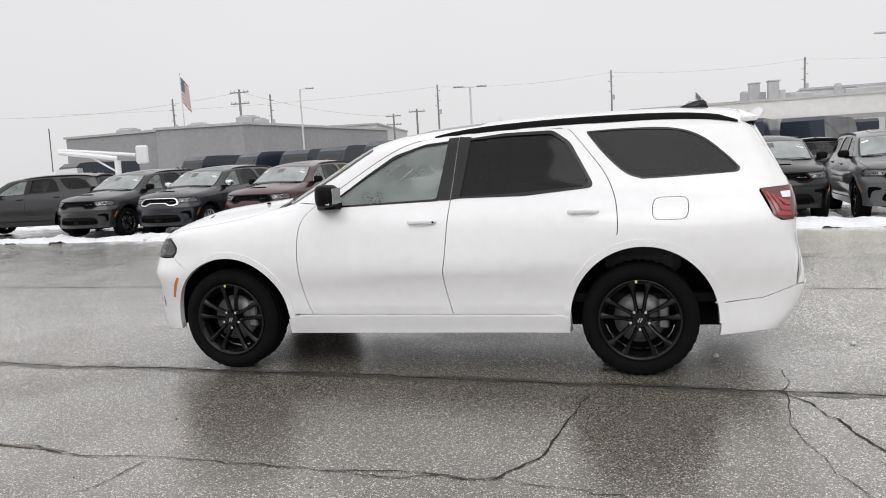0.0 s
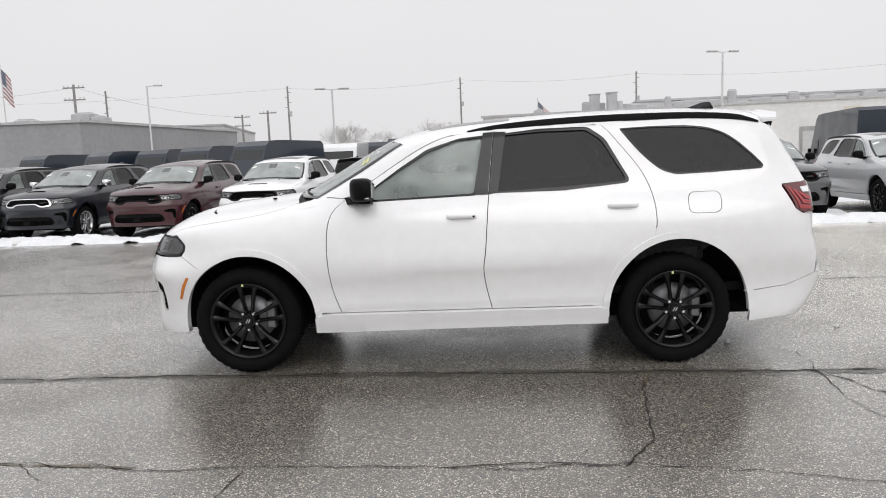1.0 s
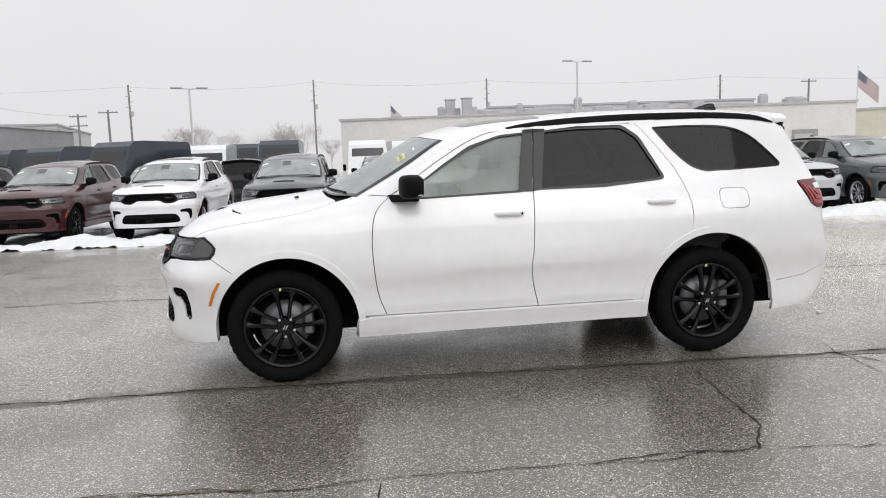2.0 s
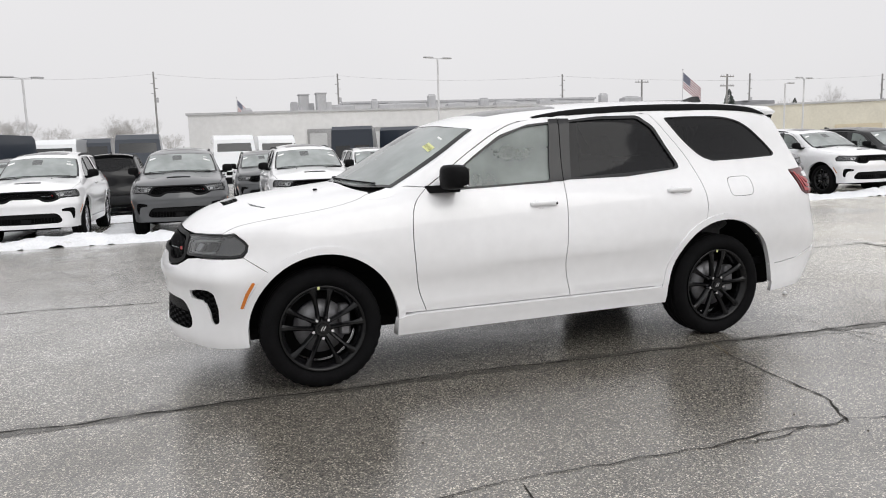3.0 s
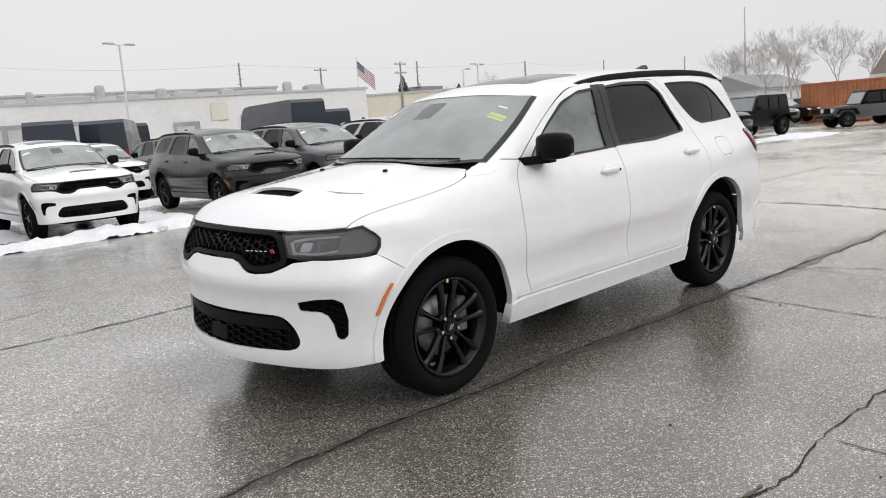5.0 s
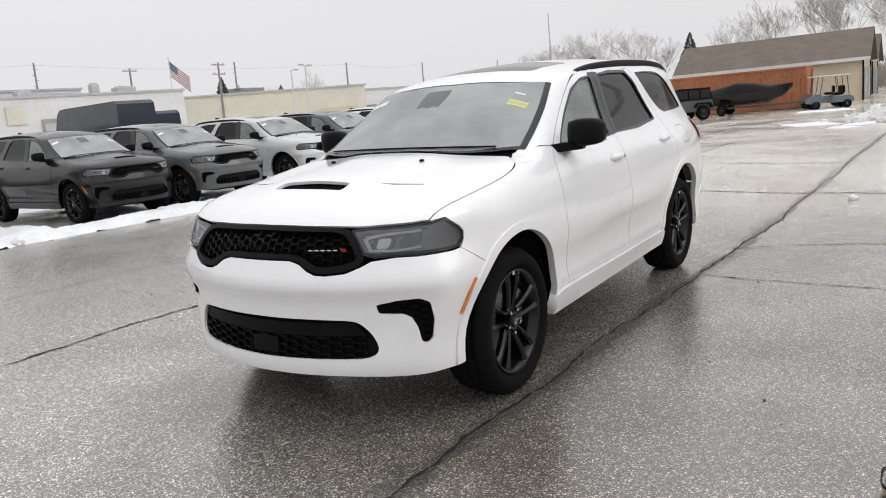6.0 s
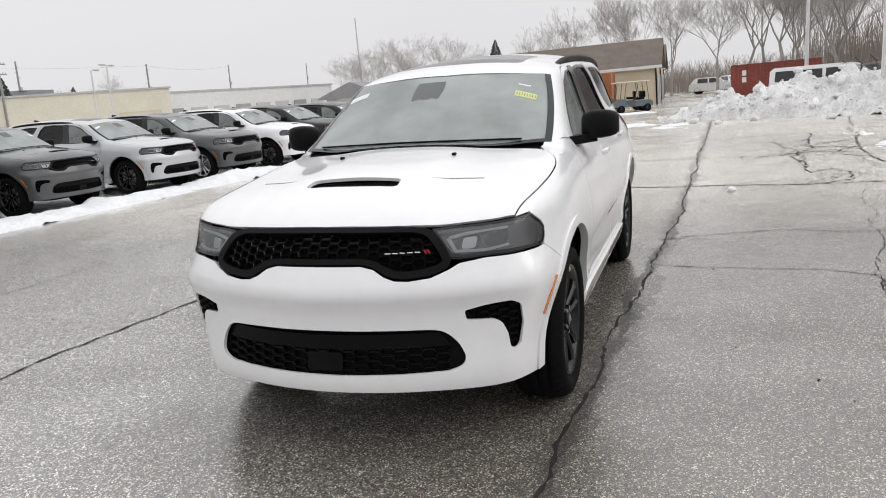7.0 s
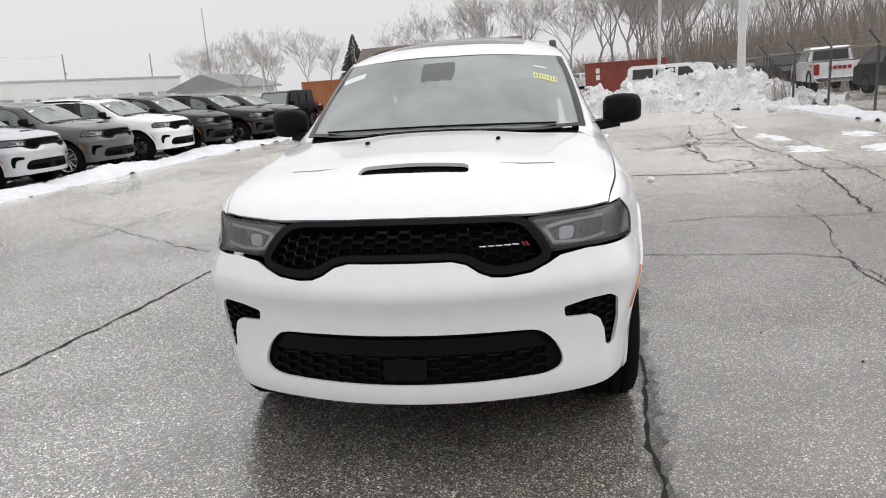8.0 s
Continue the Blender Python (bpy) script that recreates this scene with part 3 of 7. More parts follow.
    side = [(-0.785, 1.242), (-0.90, 1.254)] + top_line + curve_through([(2.29, 1.67), (2.36, 1.52), (2.45, 1.32), (2.48, 1.245)], 3)
    side += [(2.29, 1.232), (2.285, 1.215), (2.36, 1.06), (2.41, 1.028), (2.50, 1.028), (2.515, 0.85), (2.50, 0.61), (2.30, 0.535), (2.0, 0.500)]
    side += arch(*RA, 15, 112, 16) + [(1.380, 0.93)] + [(x + 2 * g, z) for x, z in rd_rear[15:-8]] + [(1.08, 1.682), (1.0, 1.698), (0.6, 1.700), (0.294, 1.684)]
    side += [(x, z + 0.007) for x, z in fd_top[2:-1]]
    fuel = rounded([(1.615, 1.062), (1.835, 1.062), (1.845, 1.20), (1.625, 1.20)], 0.05)
    grown = [tuple(np.array(p) + 0.005 * (np.array(p) - (1.73, 1.13)) / np.linalg.norm(np.array(p) - (1.73, 1.13))) for p in fuel]
    for m in (False, True):
        s = panel("body_side", "side", side, coat, car, holes=[glass_q] + ([] if m else [grown]), res=0.045, mirror=m, label="painted body side with rear quarter")
        panel("quarter_window", "side", glass_q, TINT, s, res=0.07, lift=-0.006, depth=0, mirror=m, label="dark tinted quarter window")
        c = np.array((1.66, 1.49))
        panel("window_seal", "side", [tuple(np.array(p) + 0.010 * (np.array(p) - c) / np.linalg.norm(np.array(p) - c)) for p in glass_q], GLOSSY, s, holes=[[tuple(np.array(p) * 0.985 + c * 0.015) for p in glass_q]], res=0.06, lift=0.001, depth=0.012, mirror=m)
        if not m:
            panel("fuel_door", "side", fuel, coat, s, res=0.05, depth=0.01)
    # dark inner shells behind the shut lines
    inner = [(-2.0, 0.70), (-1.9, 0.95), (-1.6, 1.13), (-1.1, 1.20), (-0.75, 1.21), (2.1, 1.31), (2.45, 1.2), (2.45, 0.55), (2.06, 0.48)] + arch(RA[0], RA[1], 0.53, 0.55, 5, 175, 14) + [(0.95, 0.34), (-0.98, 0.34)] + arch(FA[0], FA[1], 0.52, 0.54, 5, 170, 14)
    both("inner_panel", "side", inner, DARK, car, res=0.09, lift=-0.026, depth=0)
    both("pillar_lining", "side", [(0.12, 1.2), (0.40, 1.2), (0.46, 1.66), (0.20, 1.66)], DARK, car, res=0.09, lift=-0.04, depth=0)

    # flares round the wheel openings
    for cx, cz, rx, rz, a0, a1 in ((*FA, 189, -4), (*RA, 186, -3)):
        ring = arch(cx, cz, rx + 0.034, rz + 0.034, a0, a1, 30) + arch(cx, cz, rx - 0.012, rz - 0.012, a1, a0, 30)
        both("wheel_flare", "side", ring, coat, car, res=0.03, lift=0.009, depth=0.04)
        for s in (-1, 1):
            vs, fs = [], []
            n = 24
            for i in range(n + 1):
                a = radians(-5 + 192 * i / n)
                for yy, k in ((0.850, 1.0), (0.52, 1.0), (0.52, 0.55)):
                    vs.append((cx + (rx + 0.012) * k * math.cos(a), s * yy, cz + (rz + 0.012) * k * math.sin(a)))
            for i in range(n):
                for j in range(2):
                    p = i * 3 + j
                    fs.append((p, p + 3, p + 4, p + 1))
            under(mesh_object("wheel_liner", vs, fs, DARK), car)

    both("arch_backing", "side", arch(RA[0], RA[1], RA[2] + 0.10, RA[3] + 0.09, 182, 105, 14) + arch(RA[0], RA[1], RA[2] - 0.006, RA[3] - 0.006, 105, 182, 14), coat, car, res=0.04, lift=-0.005, depth=0)

    # sills
    sill = [(-1.035, 0.285), (-1.03, 0.395), (-0.98, 0.415), (-0.90, 0.424), (1.01, 0.424), (1.055, 0.40), (1.065, 0.30)]
    both("sill", "side", sill, coat, car, res=0.05, lift=0.022, depth=0.05, label="painted side sill")
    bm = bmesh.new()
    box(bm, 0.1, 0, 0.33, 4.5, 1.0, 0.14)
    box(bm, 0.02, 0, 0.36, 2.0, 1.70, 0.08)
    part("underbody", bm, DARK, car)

    # front bumper
    low_half = [(-0.255, 0.848), (-0.30, 0.818), (-0.345, 0.801), (-0.40, 0.797), (-0.49, 0.806), (-0.555, 0.832), (-0.60, 0.856)]
    cut = [(0.0, 0.862), (-0.2, 0.862)] + low_half
    lens_low = [(-0.70, 0.868), (-0.78, 0.866)]
    left = [nf(y, z - 0.004) for y, z in cut + lens_low] + [ns(-2.03, 0.864), ns(-1.981, 0.8695), ns(-1.8235, 0.7605)]
    left += [ns(x, z) for x, z in arch(*FA, 131, 190, 12)] + [nf(-0.80, 0.296), nf(-0.45, 0.306), nf(0, 0.308)]
    bumper = left + [(-u, v) for u, v in left[::-1]][1:-1]
    lg_half = [(0.0, 0.584), (-0.30, 0.582), (-0.475, 0.578), (-0.525, 0.566), (-0.575, 0.515), (-0.605, 0.448), (-0.594, 0.412), (-0.540, 0.392), (-0.30, 0.388), (0.0, 0.386)]
    lg = rounded([nf(y, z) for y, z in lg_half] + [nf(-y, z) for y, z in lg_half[::-1]][1:-1], 0.03, 4)
    fog = rounded([(-0.606, 0.650), (-0.70, 0.668), (-0.79, 0.672), (-0.826, 0.650), (-0.838, 0.56), (-0.830, 0.468), (-0.805, 0.450), (-0.782, 0.462), (-0.770, 0.530), (-0.748, 0.580), (-0.715, 0.600), (-0.612, 0.606)], 0.012, 3)
    fog_l = [nf(y, z) for y, z in fog]
    fog_r = [(-u, v) for u, v in fog_l]
    b = panel("front_bumper", "nose", bumper, coat, car, holes=[lg, fog_l, fog_r], res=0.036, depth=0.014, label="painted moulded front bumper")
    low = panel("lower_grille", "nose", [(u * 1.03, v + (0.012 if v > 0.5 else -0.012)) for u, v in lg], DARK, b, res=0.06, lift=-0.034, depth=0, label="black lower grille")
    panel("grille_bar", "nose", [nf(y, z) for y, z in [(-0.5, 0.562), (0.5, 0.562), (0.550, 0.500), (0.3, 0.497), (-0.3, 0.497), (-0.550, 0.500)]], TRIM, low, res=0.05, lift=-0.014, depth=0.03)
    honeycomb("grille_mesh", "nose", [nf(y, z) for y, z in [(-0.55, 0.495), (0.55, 0.495), (0.57, 0.43), (0.52, 0.395), (-0.52, 0.395), (-0.57, 0.43)]], TRIM, low, (0.108, 0.0192), -0.016, 0.15, 0.016)
    panel("sensor_cover", "nose", rounded([nf(y, z) for y, z in [(-0.085, 0.485), (0.085, 0.485), (0.085, 0.405), (-0.085, 0.405)]], 0.012), TRIM, low, res=0.05, lift=-0.010, depth=0.03, label="smooth black radar cover")
    for m in (False, True):
        f = panel("fog_vent", "nose", fog_l, DARK, b, res=0.05, lift=-0.026, depth=0, mirror=m)
        vm = honeycomb("vent_mesh", "nose", fog_l, TRIM, f, (0.080, 0.0165), -0.012, 0.15, 0.012)
        if m:
            vm.data.transform(Matrix.Diagonal((1, -1, 1, 1)))
            vm.data.flip_normals()
        panel("side_marker", "nose", rounded([ns(-2.018, 0.560), ns(-2.000, 0.556), ns(-1.966, 0.645), ns(-1.925, 0.716), ns(-1.943, 0.722), ns(-1.984, 0.655)], 0.006), AMBER, b, res=0.04, lift=0.006, depth=0.02, mirror=m, label="amber side marker lamp")
    lip = [nf(y, 0.318) for y in np.linspace(-0.80, 0.80, 24)] + [nf(y, 0.292) for y in np.linspace(0.74, -0.74, 24)]
    panel("air_dam", "nose", lip, TRIM, b, res=0.05, lift=-0.02, depth=0.03, label="black plastic air dam")

    # upper grille
    top_half = [(0.0, 1.004), (-0.25, 1.002), (-0.43, 0.998), (-0.49, 0.985), (-0.53, 0.940), (-0.568, 0.872)]
    ring_half = top_half + [(-0.556, 0.838), (-0.49, 0.812), (-0.40, 0.803), (-0.345, 0.807), (-0.30, 0.824), (-0.255, 0.854), (-0.2, 0.866), (0.0, 0.867)]
    ring = rounded([nf(y, z) for y, z in ring_half] + [nf(-y, z) for y, z in ring_half[::-1]][1:-1], 0.02, 3)
    in_half = [(0.0, 0.985), (-0.25, 0.983), (-0.42, 0.980), (-0.468, 0.966), (-0.508, 0.915), (-0.538, 0.862), (-0.48, 0.842), (-0.40, 0.832), (-0.35, 0.836), (-0.31, 0.852), (-0.265, 0.878), (-0.2, 0.888), (0.0, 0.888)]
    inn = rounded([nf(y, z) for y, z in in_half] + [nf(-y, z) for y, z in in_half[::-1]][1:-1], 0.02, 3)
    gr = panel("grille", "nose", ring, TRIM, car, holes=[inn], res=0.04, lift=0.004, depth=0.05, label="black grille surround")
    panel("grille_backing", "nose", [(u * 1.01, v) for u, v in inn], DARK, gr, res=0.06, lift=-0.06, depth=0)
    honeycomb("grille_mesh", "nose", inn, GLOSSY, gr, (0.088, 0.0168), -0.014, 0.13, 0.02, "gloss black honeycomb mesh")
    bm = bmesh.new()
    for k in range(5):
        y = -0.43 + 0.030 * k
        x = float(X_FRONT(0.905)) + 0.385 * y * y
        box(bm, x - 0.004, y, 0.9065, 0.006, 0.026, 0.006, 0.002)
    bd = part("badge", bm, SILVERPRINT, gr, "row of silver bars as a maker's badge")
    bm = bmesh.new()
    for k in (0, 1):
        y = -0.472 + 0.013 * k
        box(bm, float(X_FRONT(0.905)) + 0.385 * y * y, y, 0.9065, 0.006, 0.006, 0.020, rot=Matrix.Rotation(radians(-35), 4, "X"))
    part("badge_stripe", bm, RED, bd)

    # headlamps
    lens_top = [nf(-0.49, 0.988)] + [(nose_u(x, y), top_z(x, y) - 0.012) for x, y in curve_through(hood_front[2:], 4)][2:]
    lamp = lens_top + [ns(-2.02, 1.012), ns(-1.970, 0.966), ns(-1.952, 0.943), ns(-1.960, 0.906), ns(-1.988, 0.878), ns(-2.03, 0.872), nf(-0.78, 0.874), nf(-0.70, 0.875), nf(-0.60, 0.872), nf(-0.562, 0.880)]
    for m in (False, True):
        s = 1 if m else -1
        h = panel("headlight", "nose", lamp, LAMPDARK, car, res=0.04, lift=-0.045, depth=0, mirror=m, label="smoked headlight with two projector lamps")
        panel("lens", "nose", lamp, CLEARLENS, h, res=0.05, lift=0.0, depth=0.012, mirror=m)
        mid = np.mean(np.array(lamp), 0)
        panel("lamp_seal", "nose", lamp, GLOSSY, h, holes=[[tuple(mid + (np.array(p) - mid) * (0.955, 0.85)) for p in lamp]], res=0.04, lift=0.002, depth=0.01, mirror=m)
        brow = [(u, v) for u, v in lens_top]
        panel("lamp_brow", "nose", brow + [(u, v - 0.016) for u, v in lens_top[::-1]], LAMPDARK, h, res=0.04, lift=-0.01, depth=0.03, mirror=m)
        for y0, y1, z0, z1, mt in ((-0.583, -0.688, 0.900, 0.968, LAMP), (-0.708, -0.806, 0.908, 0.978, GLOSSY)):
            zm = (z0 + z1) / 2
            six = [nf(y0 + 0.012, zm - 0.01), nf(y0 - 0.012, z0), nf(y1 + 0.02, z0), nf(y1, zm), nf(y1 + 0.012, z1), nf(y0 - 0.02, z1)]
            bz = panel("bezel", "nose", rounded(six, 0.012), BEZEL, h, res=0.03, lift=-0.034, depth=0.01, mirror=m)
            cell = rounded([nf(y0 - 0.024, z0 + 0.010), nf(y1 + 0.026, z0 + 0.010), nf(y1 + 0.018, z1 - 0.011), nf(y0 - 0.030, z1 - 0.011)], 0.014)
            panel("projector", "nose", cell, mt, bz, res=0.02, lift=-0.026, depth=0.012, mirror=m)
        upper = [nf(-0.555, 0.964), nf(-0.62, 0.976), nf(-0.70, 0.984), nf(-0.79, 0.984), nf(-0.79, 0.973), nf(-0.70, 0.972), nf(-0.62, 0.964), nf(-0.565, 0.953)]
        panel("running_light", "nose", upper, LAMPMID, h, res=0.03, lift=-0.018, depth=0.01, mirror=m)
        strip = [nf(-0.545, 0.955), nf(-0.58, 0.898), nf(-0.70, 0.892), nf(-0.80, 0.902), nf(-0.80, 0.912), nf(-0.70, 0.902), nf(-0.59, 0.908), nf(-0.56, 0.957)]
        panel("running_light", "nose", strip, LAMPMID, h, res=0.03, lift=-0.018, depth=0.01, mirror=m)

    # windscreen and roof
    ws = curve_through([(-1.228, 0.0), (-1.210, -0.25), (-1.145, -0.5), (-1.0, -0.752)], 5) + curve_through(screen_side, 5)[1:] + curve_through([(-0.37, -0.645), (-0.455, -0.42), (-0.50, 0.0)], 5)[1:]
    ws_full = ws + [(x, -y) for x, y in ws[::-1]][1:-1]
    eye_box = rounded([(-0.575, -0.030), (-0.575, 0.150), (-0.66, 0.155), (-0.765, 0.145), (-0.765, -0.030), (-0.66, -0.040)], 0.012)
    w = panel("windscreen", "top", ws_full, SCREEN, car, holes=[eye_box], res=0.07, lift=0.001, depth=0, label="grey laminated windscreen")
    c = np.array((-0.82, 0.0))
    inn = [tuple(np.array(p) * (0.968, 0.95) + c * (0.032, 0.05)) for p in ws_full]
    stick = []
    for x0, y0, sx, sy in ((-0.684, -0.545, 0.052, 0.130), (-0.595, 0.568, 0.055, 0.13), (-0.570, -0.52, 0.014, 0.075)):
        stick.append([(x0, y0 - sy / 2), (x0 + sx, y0 - sy / 2), (x0 + sx, y0 + sy / 2), (x0, y0 + sy / 2)])
    panel("yellow_tag", "top", stick[0], YELLOW, w, res=0.05, lift=0.003, depth=0, label="yellow stock tag on the windscreen")
    for k in range(8):
        y = -0.603 + 0.0155 * k
        panel("tag_print", "top", [(-0.672, y), (-0.647, y), (-0.647, y + 0.0035), (-0.672, y + 0.0035)], INK, w, res=0.05, lift=0.005, depth=0)
    panel("paper_tag", "top", stick[2], PAPER, w, res=0.05, lift=0.003, depth=0)
    panel("paper_tag", "top", stick[1], PAPER, w, res=0.05, lift=0.003, depth=0, label="white paper tag on the windscreen")
    panel("frit_band", "top", ws_full, GLOSSY, w, holes=[inn], res=0.07, lift=0.003, depth=0)
    rf = [(-0.50, 0.0), (-0.455, -0.42), (-0.37, -0.645)]
    roof_half = curve_through(rf, 5) + curve_through(roof_edge, 4)[1:] + curve_through([(2.26, -0.612), (2.32, -0.3), (2.33, 0.0)], 4)[1:]
    sun_roof = rounded([(-0.18, -0.42), (-0.23, 0.0), (-0.18, 0.42), (0.42, 0.42), (0.42, -0.42)], 0.06)
    rp = panel("roof", "top", roof_half + [(x, -y) for x, y in roof_half[::-1]][1:-1], coat, car, holes=[sun_roof], res=0.07, depth=0.01, label="painted steel roof")
    panel("sunroof", "top", sun_roof, GLOSSY, rp, res=0.1, lift=-0.002, depth=0.01, label="black glass sunroof")
    for s in (-1, 1):
        bm = bmesh.new()
        pts = [(0.10, 0.0), (0.24, 0.016), (0.50, 0.029), (1.0, 0.034), (1.6, 0.033), (2.0, 0.026), (2.10, 0.014), (2.18, 0.0)]
        pts = [(x, s * 0.60, top_z(x, 0.60) + h) for x, h in curve_through(pts, 3)]
        for a, q in zip(pts, pts[1:]):
            va = [bm.verts.new((a[0], a[1] + dy, z)) for dy, z in ((-0.022, top_z(a[0], 0.6) - 0.015), (-0.022, a[2] - 0.008), (-0.012, a[2]), (0.012, a[2]), (0.022, a[2] - 0.008), (0.022, top_z(a[0], 0.6) - 0.015))]
            vb = [bm.verts.new((q[0], q[1] + dy, z)) for dy, z in ((-0.022, top_z(q[0], 0.6) - 0.015), (-0.022, q[2] - 0.008), (-0.012, q[2]), (0.012, q[2]), (0.022, q[2] - 0.008), (0.022, top_z(q[0], 0.6) - 0.015))]
            for j in range(5):
                bm.faces.new((va[j], vb[j], vb[j + 1], va[j + 1]))
        bmesh.ops.remove_doubles(bm, verts=bm.verts, dist=1e-5)
        part("roof_rail", bm, TRIM, car, "black roof rail", True)
    bm = bmesh.new()
    z = top_z(1.95, 0)
    fin = [(1.80, z - 0.01), (1.88, z + 0.025), (1.96, z + 0.050), (2.02, z + 0.052), (2.05, z - 0.01)]
    prism(bm, fin, -0.018, 0.018)
    bmesh.ops.bevel(bm, geom=list(bm.edges), offset=0.008, segments=2, affect="EDGES")
    part("antenna", bm, GLOSSY, car, "black shark-fin antenna", True)
    for y0, y1 in ((-0.60, 0.05), (0.02, 0.62)):
        bm = bmesh.new()
        pts = [(-1.195 + 0.36 * y * y, y, top_z(-1.195 + 0.36 * y * y, y) + 0.012) for y in np.linspace(y0, y1, 8)]
        ribbon(bm, pts, 0.005)
        part("wiper", bm, TRIM, car, "black wiper blade")
    for y in (-0.32, 0.32):
        bm = bmesh.new()
        box(bm, -1.42, y, top_z(-1.42, y) + 0.006, 0.03, 0.02, 0.014, 0.004)
        part("washer_jet", bm, TRIM, car)
    cowl_half = [(-1.260, 0.0), (-1.245, -0.25), (-1.205, -0.5), (-1.165, -0.715), (-1.08, -0.728), (-1.00, -0.72), (-1.13, -0.49), (-1.2, -0.25), (-1.22, 0.0)]
    cowl = cowl_half + [(x, -y) for x, y in cowl_half[::-1]][1:-1]
    panel("cowl", "top", cowl, TRIM, car, res=0.06, lift=-0.022, depth=0, label="black cowl grille below the screen")
    for s in (-1, 1):
        base = [(-1.166, s * 0.742), (-1.08, s * 0.718), (-1.005, s * 0.716), (-0.975, s * 0.748), (-0.96, s * 0.82), (-1.08, s * 0.84), (-1.235, s * 0.81)]
        panel("pillar_base", "top", base, coat, car, res=0.05, lift=-0.002, depth=0.01)
    bm = bmesh.new()
    panel("sensor_window", "top", eye_box, SENSOR, w, res=0.07, lift=0.001, depth=0)
    for x0, x1, hw in ((-0.55, -0.66, 0.105), (-0.66, -0.79, 0.098)):
        q = [bm.verts.new((x, y, top_z(x, y) - d)) for d in (0.008, 0.06) for x, y in ((x0, 0.06 - hw), (x0, 0.06 + hw), (x1, 0.06 + hw * 0.92), (x1, 0.06 - hw * 0.92))]
        bm.faces.new(q[:4])
        bm.faces.new(q[4:])
        for j in range(4):
            bm.faces.new((q[j], q[(j + 1) % 4], q[4 + (j + 1) % 4], q[4 + j]))
    part("sensor_housing", bm, TRIM, w, "black camera and sensor housing behind the glass")
    for y in (0.02, 0.10):
        panel("camera_eye", "top", [(-0.745, y - 0.022), (-0.745, y + 0.022), (-0.772, y + 0.014), (-0.772, y - 0.014)], LAMP, w, res=0.03, lift=-0.004, depth=0)

    # mirrors
    for s in (-1, 1):
        bm = bmesh.new()
        rings = []
        for y, x0, x1, z0, z1 in ((0.868, -0.665, -0.585, 1.238, 1.345), (0.885, -0.700, -0.574, 1.228, 1.372), (0.93, -0.722, -0.566, 1.222, 1.384), (0.98, -0.722, -0.563, 1.222, 1.386), (1.03, -0.702, -0.562, 1.228, 1.382), (1.062, -0.672, -0.564, 1.238, 1.370), (1.078, -0.632, -0.572, 1.256, 1.345)):
            ring = []
            for k in range(16):
                c, d = math.cos(2 * math.pi * k / 16), math.sin(2 * math.pi * k / 16)
                ring.append(bm.verts.new(((x0 + x1) / 2 + (x1 - x0) / 2 * math.copysign(abs(c) ** 0.5, c), s * y, (z0 + z1) / 2 + (z1 - z0) / 2 * math.copysign(abs(d) ** 0.55, d))))
            rings.append(ring)
        for p, q in zip(rings, rings[1:]):
            for j in range(16):
                bm.faces.new((p[j], p[(j + 1) % 16], q[(j + 1) % 16], q[j]))
        bm.faces.new(rings[0])
        bm.faces.new(rings[-1])
        mir = part("mirror", bm, TRIM, car, "black door mirror", True)
        bm = bmesh.new()
        vs = [(-0.80, 0.80, 1.195), (-0.58, 0.82, 1.195), (-0.585, 0.95, 1.205), (-0.66, 0.96, 1.205), (-0.74, 0.88, 1.20)]
        a = [bm.verts.new((x, s * y, z)) for x, y, z in vs]
        bb = [bm.verts.new((x, s * y, z + 0.05)) for x, y, z in vs]
        bm.faces.new(a)
        bm.faces.new(bb)
        for j in range(5):
            bm.faces.new((a[j], a[(j + 1) % 5], bb[(j + 1) % 5], bb[j]))
        part("mirror_arm", bm, TRIM, mir)
        bm = bmesh.new()
        box(bm, -0.605, s * 1.066, 1.252, 0.06, 0.014, 0.013, 0.004, Matrix.Rotation(s * 0.35, 4, "Z"))
        box(bm, -0.665, s * 1.035, 1.250, 0.012, 0.07, 0.012, 0.004, Matrix.Rotation(-s * 0.75, 4, "Z"))
        part("indicator", bm, CHROME, mir, "slim clear indicator strip")
        bm = bmesh.new()
        box(bm, -0.560, s * 0.975, 1.304, 0.004, 0.15, 0.11, 0.0)
        part("mirror_glass", bm, CHROME, mir)

    # tail
    quarter = [ts(2.51, 0.615), ts(2.522, 0.85), ts(2.512, 1.235)] + [(tail_u(float(X_REAR(z)) - 0.06, -0.70 + 0.25 * (z - 1.24)), z) for z in (1.30, 1.45, 1.60, 1.66)]
    full = quarter + [(-u, v) for u, v in quarter[::-1]]
    rg_half = [(tail_u(float(X_REAR(z)) - 0.06, -0.70 + 0.25 * (z - 1.24)) * 0.985, z) for z in (1.29, 1.42, 1.54, 1.64)]
    rg = rg_half + [(-u, v) for u, v in rg_half[::-1]]
    t = panel("tailgate", "tail", full, coat, car, holes=[rg], res=0.06, label="painted tailgate")
    panel("rear_window", "tail", rg, TINT, t, res=0.1, lift=-0.004, depth=0)
    rb = [ts(x, z) for x, z in arch(*RA, -12, 12, 5)] + [ts(2.01, 0.495), ts(2.30, 0.530), ts(2.51, 0.607)]
    rb = rb + [(-u, v) for u, v in rb[::-1]]
    rb = rb[:-1] + [rb[-1], (0.5, 0.36), (0.2, 0.34), (0.0, 0.34), (-0.2, 0.34), (-0.5, 0.36)]
    panel("rear_bumper", "tail", rb, coat, car, res=0.05, lift=0.006, depth=0.03, label="painted rear bumper")
